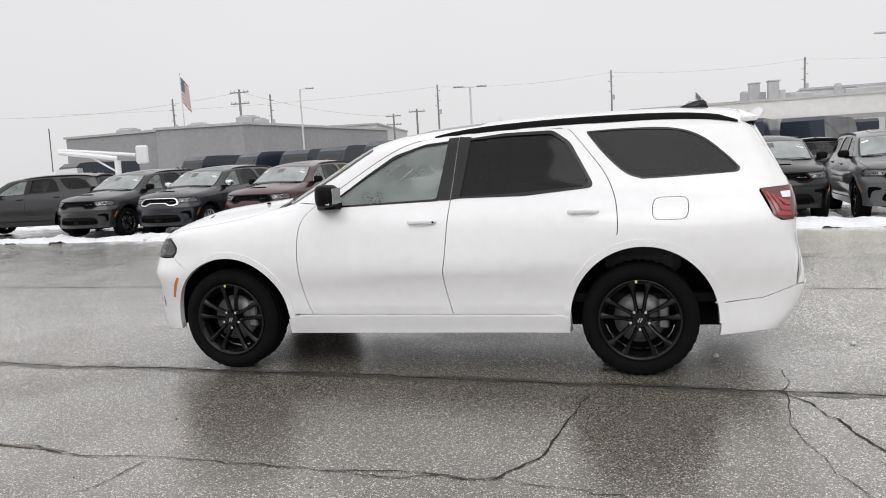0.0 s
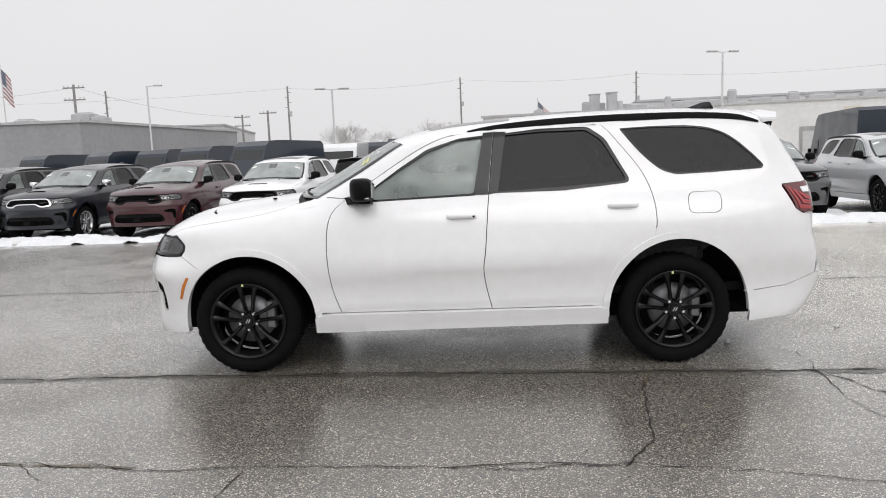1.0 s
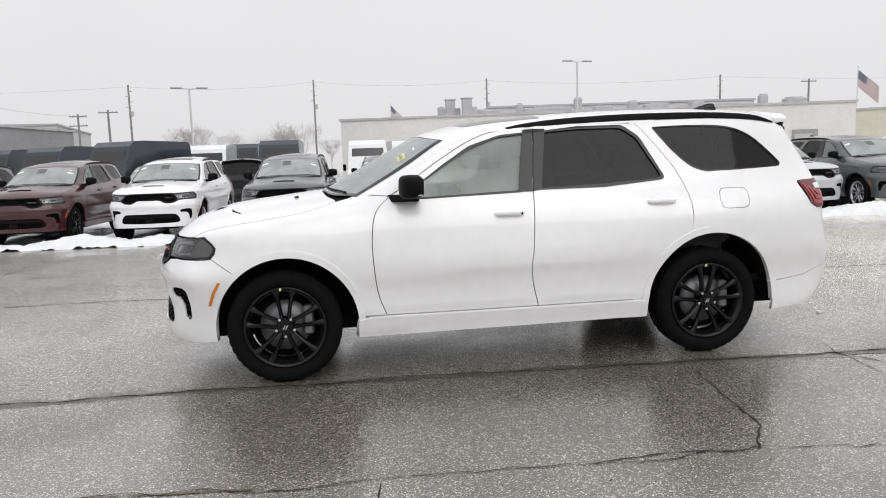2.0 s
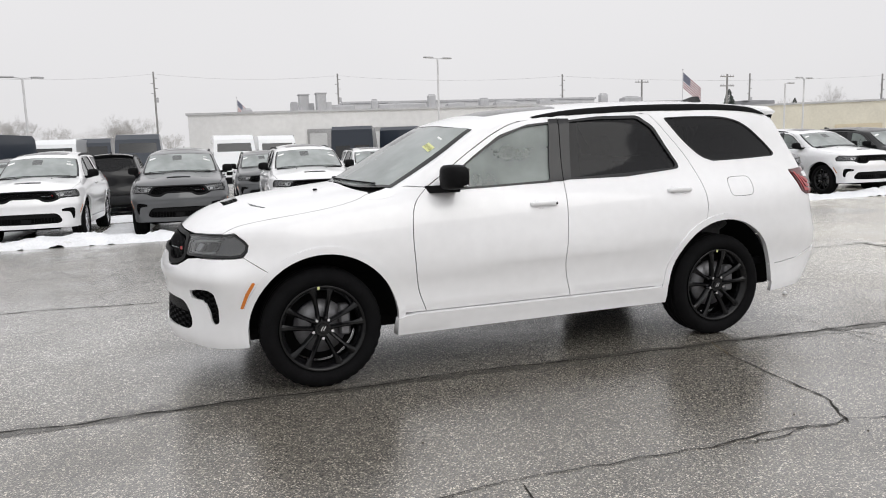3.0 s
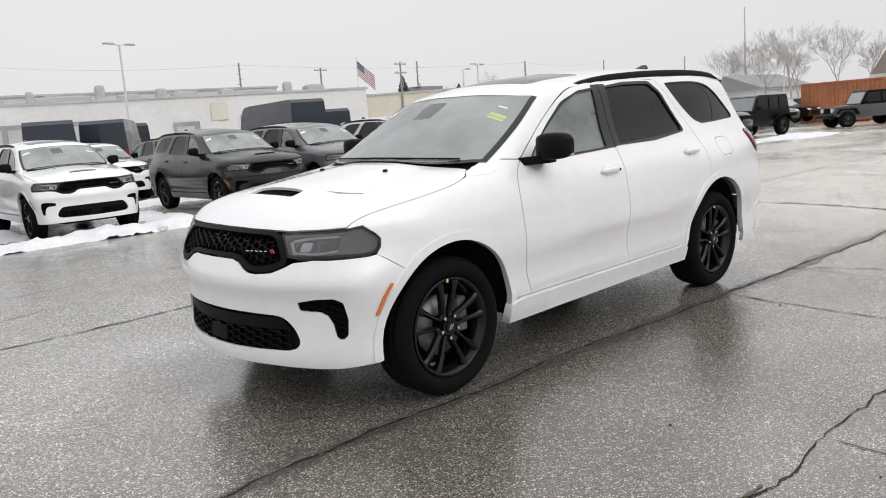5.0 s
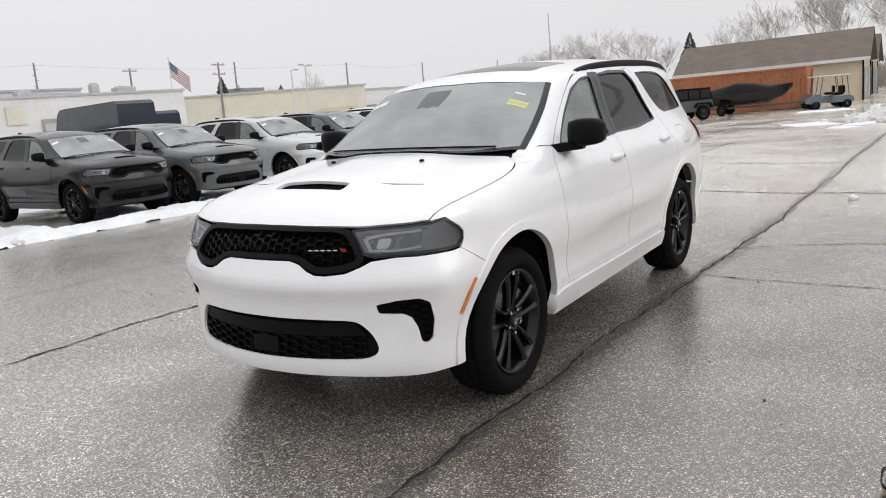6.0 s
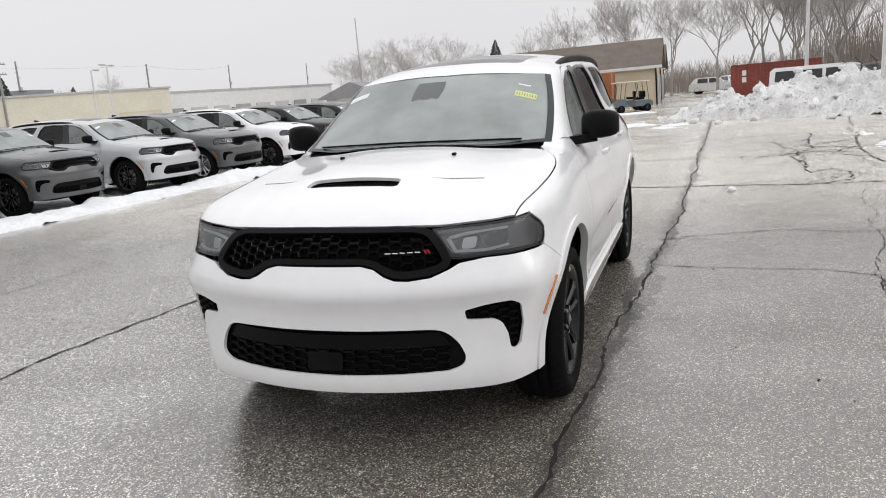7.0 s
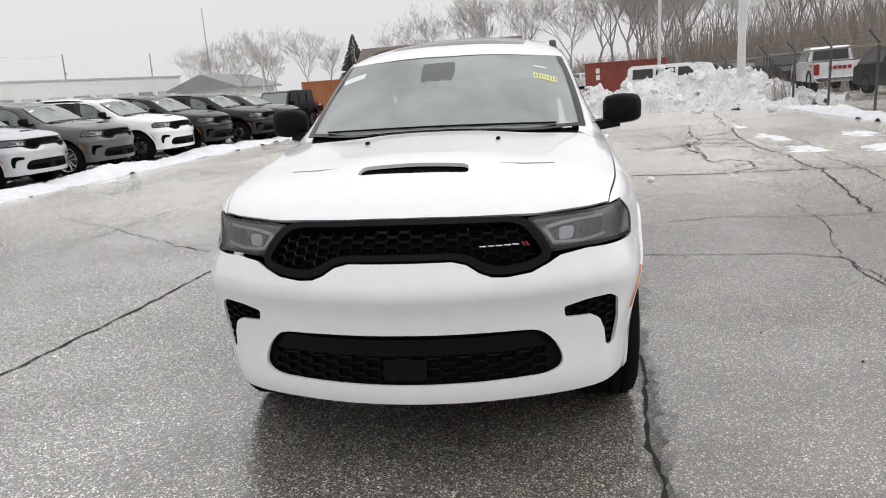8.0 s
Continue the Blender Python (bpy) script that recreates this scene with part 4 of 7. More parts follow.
    lampo = [ts(2.292, 1.225), ts(2.36, 1.062), ts(2.415, 1.034), ts(2.47, 1.034), (-0.60, 1.05), (-0.58, 1.24), ts(2.465, 1.240)]
    for m in (False, True):
        tl = panel("tail_light", "tail", lampo, DARKRED, car, res=0.04, lift=0.008, depth=0.02, mirror=m, label="red tail light")
        for k, (a, bq) in enumerate(((0.0, 0.0), (0.035, 0.032), (0.07, 0.064))):
            st = [ts(2.315 + a, 1.205 - bq * 0.6), ts(2.335 + a, 1.205 - bq * 0.6), ts(2.39 + a * 0.7, 1.085 + bq), ts(2.465, 1.075 + bq), ts(2.465, 1.052 + bq), ts(2.385 + a * 0.7, 1.058 + bq)]
            panel("light_band", "tail", st, RED, tl, res=0.03, lift=0.013, depth=0.006, mirror=m)
        panel("reverse_lamp", "tail", [ts(2.41, 1.20), ts(2.42, 1.165), ts(2.468, 1.165), ts(2.468, 1.205)], LAMP, tl, res=0.03, lift=0.013, depth=0.006, mirror=m)
    bm = bmesh.new()
    up = [(2.20, -0.60), (2.22, -0.3), (2.22, 0.3), (2.20, 0.60), (2.32, 0.60), (2.375, 0.45), (2.40, 0.0), (2.375, -0.45), (2.32, -0.60)]
    zr = [top_z(2.12, abs(y)) - 0.03 * (x - 2.12) for x, y in up]
    a = [bm.verts.new((x, y, z + 0.006)) for (x, y), z in zip(up, zr)]
    bb = [bm.verts.new((x - (0 if x < 2.3 else 0.03), y * 0.99, z - 0.026)) for (x, y), z in zip(up, zr)]
    bm.faces.new(a)
    bm.faces.new(bb)
    for j in range(9):
        bm.faces.new((a[j], a[(j + 1) % 9], bb[(j + 1) % 9], bb[j]))
    bmesh.ops.bevel(bm, geom=list(bm.edges), offset=0.008, segments=2, affect="EDGES")
    sp = part("spoiler", bm, coat, car, "painted roof spoiler")
    bm = bmesh.new()
    lo = [(2.22, -0.585), (2.22, 0.585), (2.29, 0.59), (2.345, 0.42), (2.345, -0.42), (2.29, -0.59)]
    a, bb = [bm.verts.new((x, y, top_z(2.12, abs(y)) - 0.030)) for x, y in lo], [bm.verts.new((min(x, 2.265), y, top_z(2.12, abs(y)) - 0.105)) for x, y in lo]
    bm.faces.new(a)
    bm.faces.new(bb)
    for j in range(6):
        bm.faces.new((a[j], a[(j + 1) % 6], bb[(j + 1) % 6], bb[j]))
    part("spoiler_base", bm, TRIM, sp, "black underside of the spoiler")

    # cabin
    bm = bmesh.new()
    box(bm, 0.6, 0, 0.52, 3.1, 1.6, 0.06)
    box(bm, -0.92, 0, 1.05, 0.35, 1.50, 0.26, 0.06)
    box(bm, -0.72, -0.38, 1.16, 0.22, 0.42, 0.10, 0.04)
    part("dashboard", bm, TRIM, car)
    for x in (0.15, 1.05, 1.75):
        for y in (-0.38, 0.38):
            bm = bmesh.new()
            box(bm, x - 0.20, y, 0.74, 0.52, 0.50, 0.20, 0.06)
            box(bm, x + 0.12, y, 1.06, 0.16, 0.50, 0.62, 0.06, Matrix.Rotation(radians(14), 4, "Y"))
            box(bm, x + 0.22, y, 1.44, 0.10, 0.26, 0.17, 0.04, Matrix.Rotation(radians(10), 4, "Y"))
            part("seat", bm, SEAT, car, "grey cloth seat")
    vs, fs = [], []
    for i in range(24):
        for j in range(6):
            a, bq = 2 * math.pi * i / 24, 2 * math.pi * j / 6
            rr = 0.185 + 0.016 * math.cos(bq)
            vs.append((-0.50 + 0.016 * math.sin(bq) * 0.8 + 0.30 * rr * math.sin(a) * 1.0, -0.38 + rr * math.cos(a), 1.12 + rr * math.sin(a) * 0.9))
    for i in range(24):
        for j in range(6):
            fs.append((i * 6 + j, ((i + 1) % 24) * 6 + j, ((i + 1) % 24) * 6 + (j + 1) % 6, i * 6 + (j + 1) % 6))
    under(mesh_object("steering_wheel", vs, fs, TRIM), car)

    for x in (-1.522, 1.522):
        for s in (-1, 1):
            build_wheel(car, x, s * 0.918, s)
    return car


hero = build_suv(WHITE)
tagged(hero, "white mid-size sport utility vehicle with black wheels parked on wet asphalt", "car")
hero.matrix_world = Matrix.Translation((-0.3, -0.89, 0)) @ Matrix.Rotation(radians(-0.6), 4, "Z") @ Matrix.Rotation(radians(1.4), 4, "X") @ Matrix.Translation((0.3, 0.9, 0))


# ---------------------------------------------------------------- ground
def smooth(t):
    t = np.clip(t, 0, 1)
    return t * t * (3 - 2 * t)


CROWN = spline((-3.0, -1.2, -0.85, 0.0, 0.9, 2.6, 6.0, 12.0, 30.0), (0.0, 0.0, 0.001, 0.022, 0.042, 0.050, 0.045, 0.035, 0.0))


def ground_z(x, y):
    """Two slabs meet in the long joint beside the car; the lot falls away gently to the east."""
    near = np.where(np.asarray(y) < -1.2, 0.0, CROWN(np.clip(y, -3, 30)))
    return near * (1 - smooth((np.abs(x) - 12) / 20)) - 0.40 * smooth((np.asarray(x, float) - 14) / 32) * (1 - smooth((np.asarray(y, float) - 12) / 10))


def gz(x, y):
    return float(ground_z(np.array([x]), np.array([y]))[0])


def asphalt(name, tone_scale=1.0, film_scale=1.0):
    m = bpy.data.materials.new(name)
    m.use_nodes = True
    n, l = m.node_tree.nodes, m.node_tree.links
    b = n["Principled BSDF"]
    tc = n.new("ShaderNodeTexCoord")

    def noise_node(scale, detail=4.0, rough=0.5):
        t = n.new("ShaderNodeTexNoise")
        t.inputs["Scale"].default_value, t.inputs["Detail"].default_value, t.inputs["Roughness"].default_value = scale, detail, rough
        l.new(tc.outputs["Object"], t.inputs["Vector"])
        return t

    def ramp_node(src, stops):
        r = n.new("ShaderNodeValToRGB")
        els = r.color_ramp.elements
        while len(els) < len(stops):
            els.new(0.5)
        for e, (p, c) in zip(els, stops):
            e.position, e.color = p, (*c, 1) if len(c) == 3 else c
        l.new(src, r.inputs["Fac"])
        return r

    def mix(kind, a, c, fac=1.0):
        x = n.new("ShaderNodeMix")
        x.data_type, x.blend_type = "RGBA", kind
        x.inputs["Factor"].default_value = fac
        l.new(a, x.inputs["A"])
        l.new(c, x.inputs["B"])
        return x
    stones, gaps = n.new("ShaderNodeTexVoronoi"), n.new("ShaderNodeTexVoronoi")
    stones.inputs["Scale"].default_value, gaps.inputs["Scale"].default_value = 155, 155
    gaps.feature = "DISTANCE_TO_EDGE"
    for v in (stones, gaps):
        l.new(tc.outputs["Object"], v.inputs["Vector"])
    sep = n.new("ShaderNodeSeparateColor")
    l.new(stones.outputs["Color"], sep.inputs["Color"])
    tone = ramp_node(sep.outputs["Red"], [(p, tuple(tone_scale * v for v in q)) for p, q in ((0.0, (0.018, 0.0172, 0.015)), (0.55, (0.098, 0.094, 0.086)), (0.84, (0.20, 0.193, 0.18)), (0.97, (0.55, 0.535, 0.51)))])
    dark = ramp_node(gaps.outputs["Distance"], [(0.0, (0.45, 0.45, 0.45)), (0.10, (1, 1, 1))])
    base = mix("MULTIPLY", tone.outputs["Color"], dark.outputs["Color"])
    fine, patch, wide = noise_node(28, 5, 0.65), noise_node(1.1, 5, 0.6), noise_node(0.23, 4, 0.55)
    f1 = ramp_node(fine.outputs["Fac"], [(0.3, (0.75, 0.75, 0.75)), (0.7, (1.25, 1.25, 1.25))])
    f2 = ramp_node(patch.outputs["Fac"], [(0.30, (0.80, 0.78, 0.75)), (0.52, (1.05, 1.04, 1.02)), (0.72, (1.28, 1.28, 1.27))])
    c = mix("MULTIPLY", base.outputs["Result"], f1.outputs["Color"])
    c = mix("MULTIPLY", c.outputs["Result"], f2.outputs["Color"])
    # nearer lane older and browner; further lanes pale grey with sky sheen painted in
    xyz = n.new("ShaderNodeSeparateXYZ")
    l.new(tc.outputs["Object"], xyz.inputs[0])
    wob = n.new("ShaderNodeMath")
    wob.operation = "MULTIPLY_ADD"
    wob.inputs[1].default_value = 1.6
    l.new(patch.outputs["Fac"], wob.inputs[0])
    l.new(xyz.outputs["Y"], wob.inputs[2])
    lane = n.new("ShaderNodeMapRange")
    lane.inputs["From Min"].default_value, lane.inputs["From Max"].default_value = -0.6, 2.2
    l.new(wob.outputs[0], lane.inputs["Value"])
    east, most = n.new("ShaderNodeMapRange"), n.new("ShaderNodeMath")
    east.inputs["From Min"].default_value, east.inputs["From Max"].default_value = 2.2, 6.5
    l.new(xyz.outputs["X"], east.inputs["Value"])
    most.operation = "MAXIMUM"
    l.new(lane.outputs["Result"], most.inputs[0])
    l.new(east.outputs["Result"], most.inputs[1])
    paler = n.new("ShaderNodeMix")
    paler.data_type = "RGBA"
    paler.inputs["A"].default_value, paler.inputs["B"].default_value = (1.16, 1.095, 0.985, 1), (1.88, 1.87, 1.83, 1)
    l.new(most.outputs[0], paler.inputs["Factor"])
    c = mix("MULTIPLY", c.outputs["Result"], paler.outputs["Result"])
    # glare of the wet ground to the east, brightened in the base colour
    east_sheen = n.new("ShaderNodeMix")
    east_sheen.data_type = "RGBA"
    east_sheen.inputs["A"].default_value, east_sheen.inputs["B"].default_value = (1, 1, 1, 1), (2.5, 2.5, 2.47, 1)
    l.new(east.outputs["Result"], east_sheen.inputs["Factor"])
    c = mix("MULTIPLY", c.outputs["Result"], east_sheen.outputs["Result"])
    l.new(c.outputs["Result"], b.inputs["Base Color"])
    # water film: even damp with smoother puddles
    damp = n.new("ShaderNodeMath")
    damp.operation = "ADD"
    l.new(wide.outputs["Fac"], damp.inputs[0])
    l.new(patch.outputs["Fac"], damp.inputs[1])
    film = n.new("ShaderNodeMapRange")
    film.inputs["From Min"].default_value, film.inputs["From Max"].default_value = 0.80, 1.18
    film.inputs["To Min"].default_value, film.inputs["To Max"].default_value = 0.72 * film_scale, film_scale
    b.inputs["Coat IOR"].default_value = 2.4
    l.new(damp.outputs[0], film.inputs["Value"])
    l.new(film.outputs["Result"], b.inputs["Coat Weight"])
    slick = n.new("ShaderNodeMapRange")
    slick.inputs["From Min"].default_value, slick.inputs["From Max"].default_value = 0.88, 1.16
    slick.inputs["To Min"].default_value, slick.inputs["To Max"].default_value = 0.26, 0.06
    l.new(damp.outputs[0], slick.inputs["Value"])
    l.new(slick.outputs["Result"], b.inputs["Coat Roughness"])
    b.inputs["Roughness"].default_value = 0.55
    bump, bump2 = n.new("ShaderNodeBump"), n.new("ShaderNodeBump")
    bump.inputs["Strength"].default_value, bump.inputs["Distance"].default_value = 0.8, 0.004
    bump2.inputs["Strength"].default_value, bump2.inputs["Distance"].default_value = 0.14, 0.02
    l.new(gaps.outputs["Distance"], bump.inputs["Height"])
    l.new(fine.outputs["Fac"], bump2.inputs["Height"])
    l.new(bump2.outputs["Normal"], bump.inputs["Normal"])
    l.new(bump.outputs["Normal"], b.inputs["Normal"])
    l.new(bump2.outputs["Normal"], b.inputs["Coat Normal"])
    return m


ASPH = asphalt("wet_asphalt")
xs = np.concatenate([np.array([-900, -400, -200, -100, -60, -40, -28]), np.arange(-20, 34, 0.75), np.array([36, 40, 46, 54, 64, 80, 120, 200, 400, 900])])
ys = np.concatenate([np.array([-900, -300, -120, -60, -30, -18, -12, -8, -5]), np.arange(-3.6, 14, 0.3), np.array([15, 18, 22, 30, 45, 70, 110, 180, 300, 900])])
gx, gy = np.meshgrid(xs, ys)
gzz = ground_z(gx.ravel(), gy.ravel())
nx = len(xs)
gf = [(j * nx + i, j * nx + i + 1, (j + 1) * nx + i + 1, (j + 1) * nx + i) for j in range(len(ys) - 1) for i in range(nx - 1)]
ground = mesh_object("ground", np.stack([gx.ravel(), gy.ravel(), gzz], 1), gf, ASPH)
tagged(ground, "wet grey asphalt of a large car lot with cracks", "ground", kind="structure")

TAR = varied(material("crack_filler", (0.020, 0.018, 0.016), 0.75, coat=0.0, spec=0.25), 9, 0.6, 1.4, 0.3, 120)
SEAM = varied(material("worn_joint", (0.060, 0.056, 0.050), 0.5, coat=0.5), 5, 0.5, 1.5, 0.3, 90)
MOSS = varied(material("rusty_silt", (0.095, 0.070, 0.035), 0.7, coat=0.3), 7, 0.6, 1.4, 0.3, 90)
rng = random.Random(5)


def crack(pts, width, mat, wander=0.05, branch=0.25, step=0.06):
    """One crack: a ragged groove that wanders along the points, with side branches."""
    verts, faces = [], []

    def run(path, w0, depth):
        walk_pts = []
        for a, b in zip(path, path[1:]):
            d = math.dist(a, b)
            k = max(2, int(d / step))
            walk_pts += [(a[0] + (b[0] - a[0]) * i / k, a[1] + (b[1] - a[1]) * i / k) for i in range(k)]
        walk_pts.append(path[-1])
        off, seed = [], rng.random() * 100
        for i, p in enumerate(walk_pts):
            q = Vector((p[0] * 0.9 + seed, p[1] * 0.9, seed))
            q2 = q * 5.5
            off.append((wander * (noise.noise(q) * 1.6 + 0.6 * noise.noise(q2) + 0.35 * noise.noise(q2 * 3)), wander * (noise.noise(q + Vector((7, 3, 1))) * 1.6 + 0.6 * noise.noise(q2 + Vector((7, 3, 1))) + 0.35 * noise.noise(q2 * 3 + Vector((7, 3, 1))))))
        base = len(verts)
        n = len(walk_pts)
        for i, (p, o) in enumerate(zip(walk_pts, off)):
            a, b = walk_pts[max(0, i - 1)], walk_pts[min(n - 1, i + 1)]
            t = Vector((b[0] - a[0], b[1] - a[1], 0)).normalized()
            s = Vector((-t.y, t.x, 0))
            w = w0 * 0.37 * (0.2 + 1.3 * rng.random()) * (1 if depth == 0 else 1 - i / n) * 0.5
            x, y = p[0] + o[0], p[1] + o[1]
            for k in (-1, 1):
                px, py = x + s.x * w * k, y + s.y * w * k
                verts.append((px, py, 0.004))
            if i:
                j = base + 2 * i
                faces.append((j - 2, j, j + 1, j - 1))
            if depth < 2 and rng.random() < branch * step:
                ang = math.atan2(t.y, t.x) + rng.choice((-1, 1)) * rng.uniform(0.5, 1.2)
                ln = rng.uniform(0.3, 1.1)
                side.append(([(x, y), (x + ln * math.cos(ang), y + ln * math.sin(ang))], w0 * 0.6, depth + 1))
    side = [(pts, width, 0)]
    while side:
        run(*side.pop())
    verts = np.array(verts)
    verts[:, 2] += ground_z(verts[:, 0], verts[:, 1])
    ob = mesh_object("pavement_crack", verts, faces, mat, False)
    return tagged(ob, "dark open crack in the asphalt", "crack", kind="structure")


LONG = [(-30, 0.8), (-12, -0.25), (-3.6, -0.86), (0.0, -1.05), (3.0, -1.28), (8.0, -1.48), (13, -1.68), (19.5, -1.92), (24, -2.1)]
DAMP, MOIST = asphalt("damp_asphalt", 0.42, 0.35), asphalt("moist_asphalt", 0.66, 0.72)
outer_band = crack(LONG, 0.42, MOIST, 0.07, 0.0, 0.07)
outer_band.location.z = -0.003
outer_band["label"] = "moist strip of asphalt along the long joint"
band = crack(LONG, 0.20, DAMP, 0.06, 0.0, 0.05)
band.location.z = -0.002
band["label"] = "dark damp band along the long joint"
crack(LONG, 0.052, TAR, 0.05, 0.25)
crack([(-6, -2.35), (-2.4, -2.60), (-0.9, -2.70), (0.95, -2.78), (2.4, -3.1), (5, -3.4)], 0.020, TAR, 0.08, 0.5)
crack([(-40, 4.9), (-12, 3.3), (-3.6, 2.80), (-1.33, 2.62), (1.1, 2.42), (6, 2.1), (14, 1.6), (30, 0.6)], 0.062, TAR, 0.05, 0.3)
crack([(-30, 6.6), (-7, 5.5), (0, 4.95), (9, 4.3), (22, 3.0)], 0.032, TAR, 0.06, 0.3)
crack([(-9.5, 2.0), (-6.6, 2.85), (-5.4, 3.3), (-4.3, 4.1), (-3.2, 4.6), (-2.6, 6.6)], 0.018, TAR, 0.08, 0.3)
crack([(-12, 7.9), (-4.5, 7.6), (6, 7.2), (16, 6.3)], 0.035, TAR, 0.06, 0.2)
crack([(1.32, -1.12), (1.16, -1.45)], 0.055, MOSS, 0.03, 0)
crack([(1.20, -1.3), (1.10, -1.95), (0.98, -2.5), (0.82, -2.76), (0.35, -2.72), (0.0, -2.75)], 0.030, TAR, 0.05, 0.4)
crack([(2.35, -1.27), (2.48, -1.53), (2.61, -2.37), (2.4, -3.34), (2.5, -4.2)], 0.030, TAR, 0.06, 0.3)
crack([(2.45, -0.8), (2.3, -1.9), (2.42, -3.1), (2.1, -5.0)], 0.014, TAR, 0.06, 0.3)
crack([(6.4, 2.2), (6.3, -0.4), (5.75, -2.95), (5.65, -4.1), (5.5, -5.0), (5.2, -6.6)], 0.13, TAR, 0.05, 0.4)
crack([(10.2, 1.0), (9.9, -1.8)], 0.09, TAR, 0.08, 0.5)
crack([(20, -5.8), (17.8, -5.42), (14.0, -4.8), (10.6, -4.4), (8.5, -4.29), (6.9, -4.2), (5.6, -4.1), (4.2, -3.9), (2.6, -3.6)], 0.075, TAR, 0.09, 1.2)
crack([(9.9, -2.0), (9.55, -2.7), (9.9, -3.4), (9.5, -4.3)], 0.10, TAR, 0.05, 0.6)
crack([(14.1, -4.0), (10.8, -3.56), (9.3, -3.06), (8.2, -3.13), (6.9, -3.13), (7.3, -3.5), (6.9, -3.6), (6.0, -3.53), (5.74, -3.1)], 0.08, TAR, 0.10, 2.2)
crack([(13.3, -3.3), (11.6, -3.0), (10.2, -3.25), (8.3, -3.18)], 0.09, SEAM, 0.14, 2.2)
crack([(12.4, -4.6), (11.0, -3.4), (10.4, -4.3), (9.4, -3.7), (8.7, -4.3)], 0.08, TAR, 0.14, 2.0)
crack([(9.4, -5.2), (6.9, -4.64), (6.3, -4.71), (5.15, -4.56), (4.2, -4.42), (3.0, -4.6)], 0.045, TAR, 0.07, 0.7)
crack([(5.65, -2.95), (6.9, -3.5), (8.0, -4.5), (9.6, -5.2), (12.0, -5.4)], 0.022, TAR, 0.12, 1.4)
crack([(7.0, -4.9), (9.5, -4.6), (12.5, -5.0), (16.5, -5.6)], 0.03, TAR, 0.14, 1.6)
crack([(8.9, -3.2), (10.0, -3.0), (11.2, -3.6), (12.2, -3.1), (13.0, -3.8)], 0.045, SEAM, 0.16, 1.6)
crack([(14, 0.5), (14.2, -3.0), (15.0, -6.0)], 0.11, TAR, 0.08, 0.4)
crack([(-1.0, -2.7), (-1.15, -3.6), (-0.9, -4.8)], 0.014, TAR, 0.06, 0.3)
crack([(-2.9, -2.5), (-3.4, -3.6), (-4.6, -4.4)], 0.016, TAR, 0.06, 0.4)
crack([(-4.2, 6.8), (-3.4, 5.2), (-2.6, 4.2)], 0.02, TAR, 0.06, 0.3)
crack([(-3.4, -2.55), (-1.6, -2.62)], 0.05, MOSS, 0.04, 0)
crack([(-7.5, 4.2), (-5.6, 3.9), (-4.4, 4.3), (-3.0, 3.7), (-1.8, 4.0)], 0.022, TAR, 0.08, 0.8)
crack([(-8.0, 5.9), (-6.2, 6.4), (-4.8, 6.0), (-3.0, 6.3)], 0.022, TAR, 0.08, 0.6)
crack([(-2.9, 2.9), (-3.1, 3.5), (-2.7, 4.2), (-2.9, 5.0)], 0.022, TAR, 0.06, 0.6)
crack([(4.8, 6.3), (4.07, 5.19), (2.52, 3.49), (1.99, 2.81)], 0.03, TAR, 0.06, 0.5)
crack([(2.4, 5.2), (4.4, 4.4), (5.2, 3.4), (6.6, 2.4)], 0.016, TAR, 0.08, 0.4)

# ---------------------------------------------------------------- snow
SNOW = varied(material("snow", (0.78, 0.79, 0.81), 0.75), 3, 0.85, 1.06, 0.35, 40)
DIRTY = varied(material("dirty_snow", (0.76, 0.755, 0.75), 0.8), 1.7, 0.66, 1.12, 0.9, 16)
CLOD = varied(material("snow_clod", (0.72, 0.72, 0.72), 0.8), 3, 0.8, 1.08, 0.4, 30)


def snow_field(name, line, width, height, res, seed, mat, rough=1.0, cover=0.0, label=""):
    """Uneven snow along a line of points: lumps with a ragged edge, melted through where it is thin."""
    pts = [np.array(p, float) for p in line]
    seg = [np.linalg.norm(b - a) for a, b in zip(pts, pts[1:])]
    total = sum(seg)
    n, m = int(total / res), max(4, int(width / res))
    idx, verts, faces = {}, [], []
    for i in range(n + 1):
        s, k = total * i / n, 0
        while k < len(seg) - 1 and s > seg[k]:
            s -= seg[k]
            k += 1
        p, d = pts[k] + (pts[k + 1] - pts[k]) * s / seg[k], (pts[k + 1] - pts[k]) / seg[k]
        q = np.array((-d[1], d[0]))
        ends = min(1.0, 4 * i / n + 0.05, 4 * (n - i) / n + 0.05)
        for j in range(m + 1):
            u = 2 * j / m - 1
            x, y = p + q * u * width / 2
            v = Vector((x, y, seed))
            dome = max(0.0, 1 - abs(u) ** 2.2) ** 0.8 * ends
            h = height * (dome * (0.8 + 0.7 * noise.noise(v * 0.8)) + rough * (0.35 * noise.noise(v * 2.3) + 0.22 * abs(noise.noise(v * 6.0)) + 0.10 * noise.noise(v * 14)) - 0.16 + cover)
            idx[(i, j)] = len(verts)
            verts.append((x, y, h if h > 0.004 else -0.02))
    for i in range(n):
        for j in range(m):
            f = [idx[(i, j)], idx[(i + 1, j)], idx[(i + 1, j + 1)], idx[(i, j + 1)]]
            if max(verts[k][2] for k in f) > 0:
                faces.append(f[::-1])
    verts = np.array(verts)
    verts[:, 2] += ground_z(verts[:, 0], verts[:, 1])
    ob = mesh_object(name, verts, faces, mat)
    return tagged(ob, label, "snow", kind="stuff")


def row_y(x):
    """Line of the noses of the parked row."""
    return 10.2 - 0.075 * x


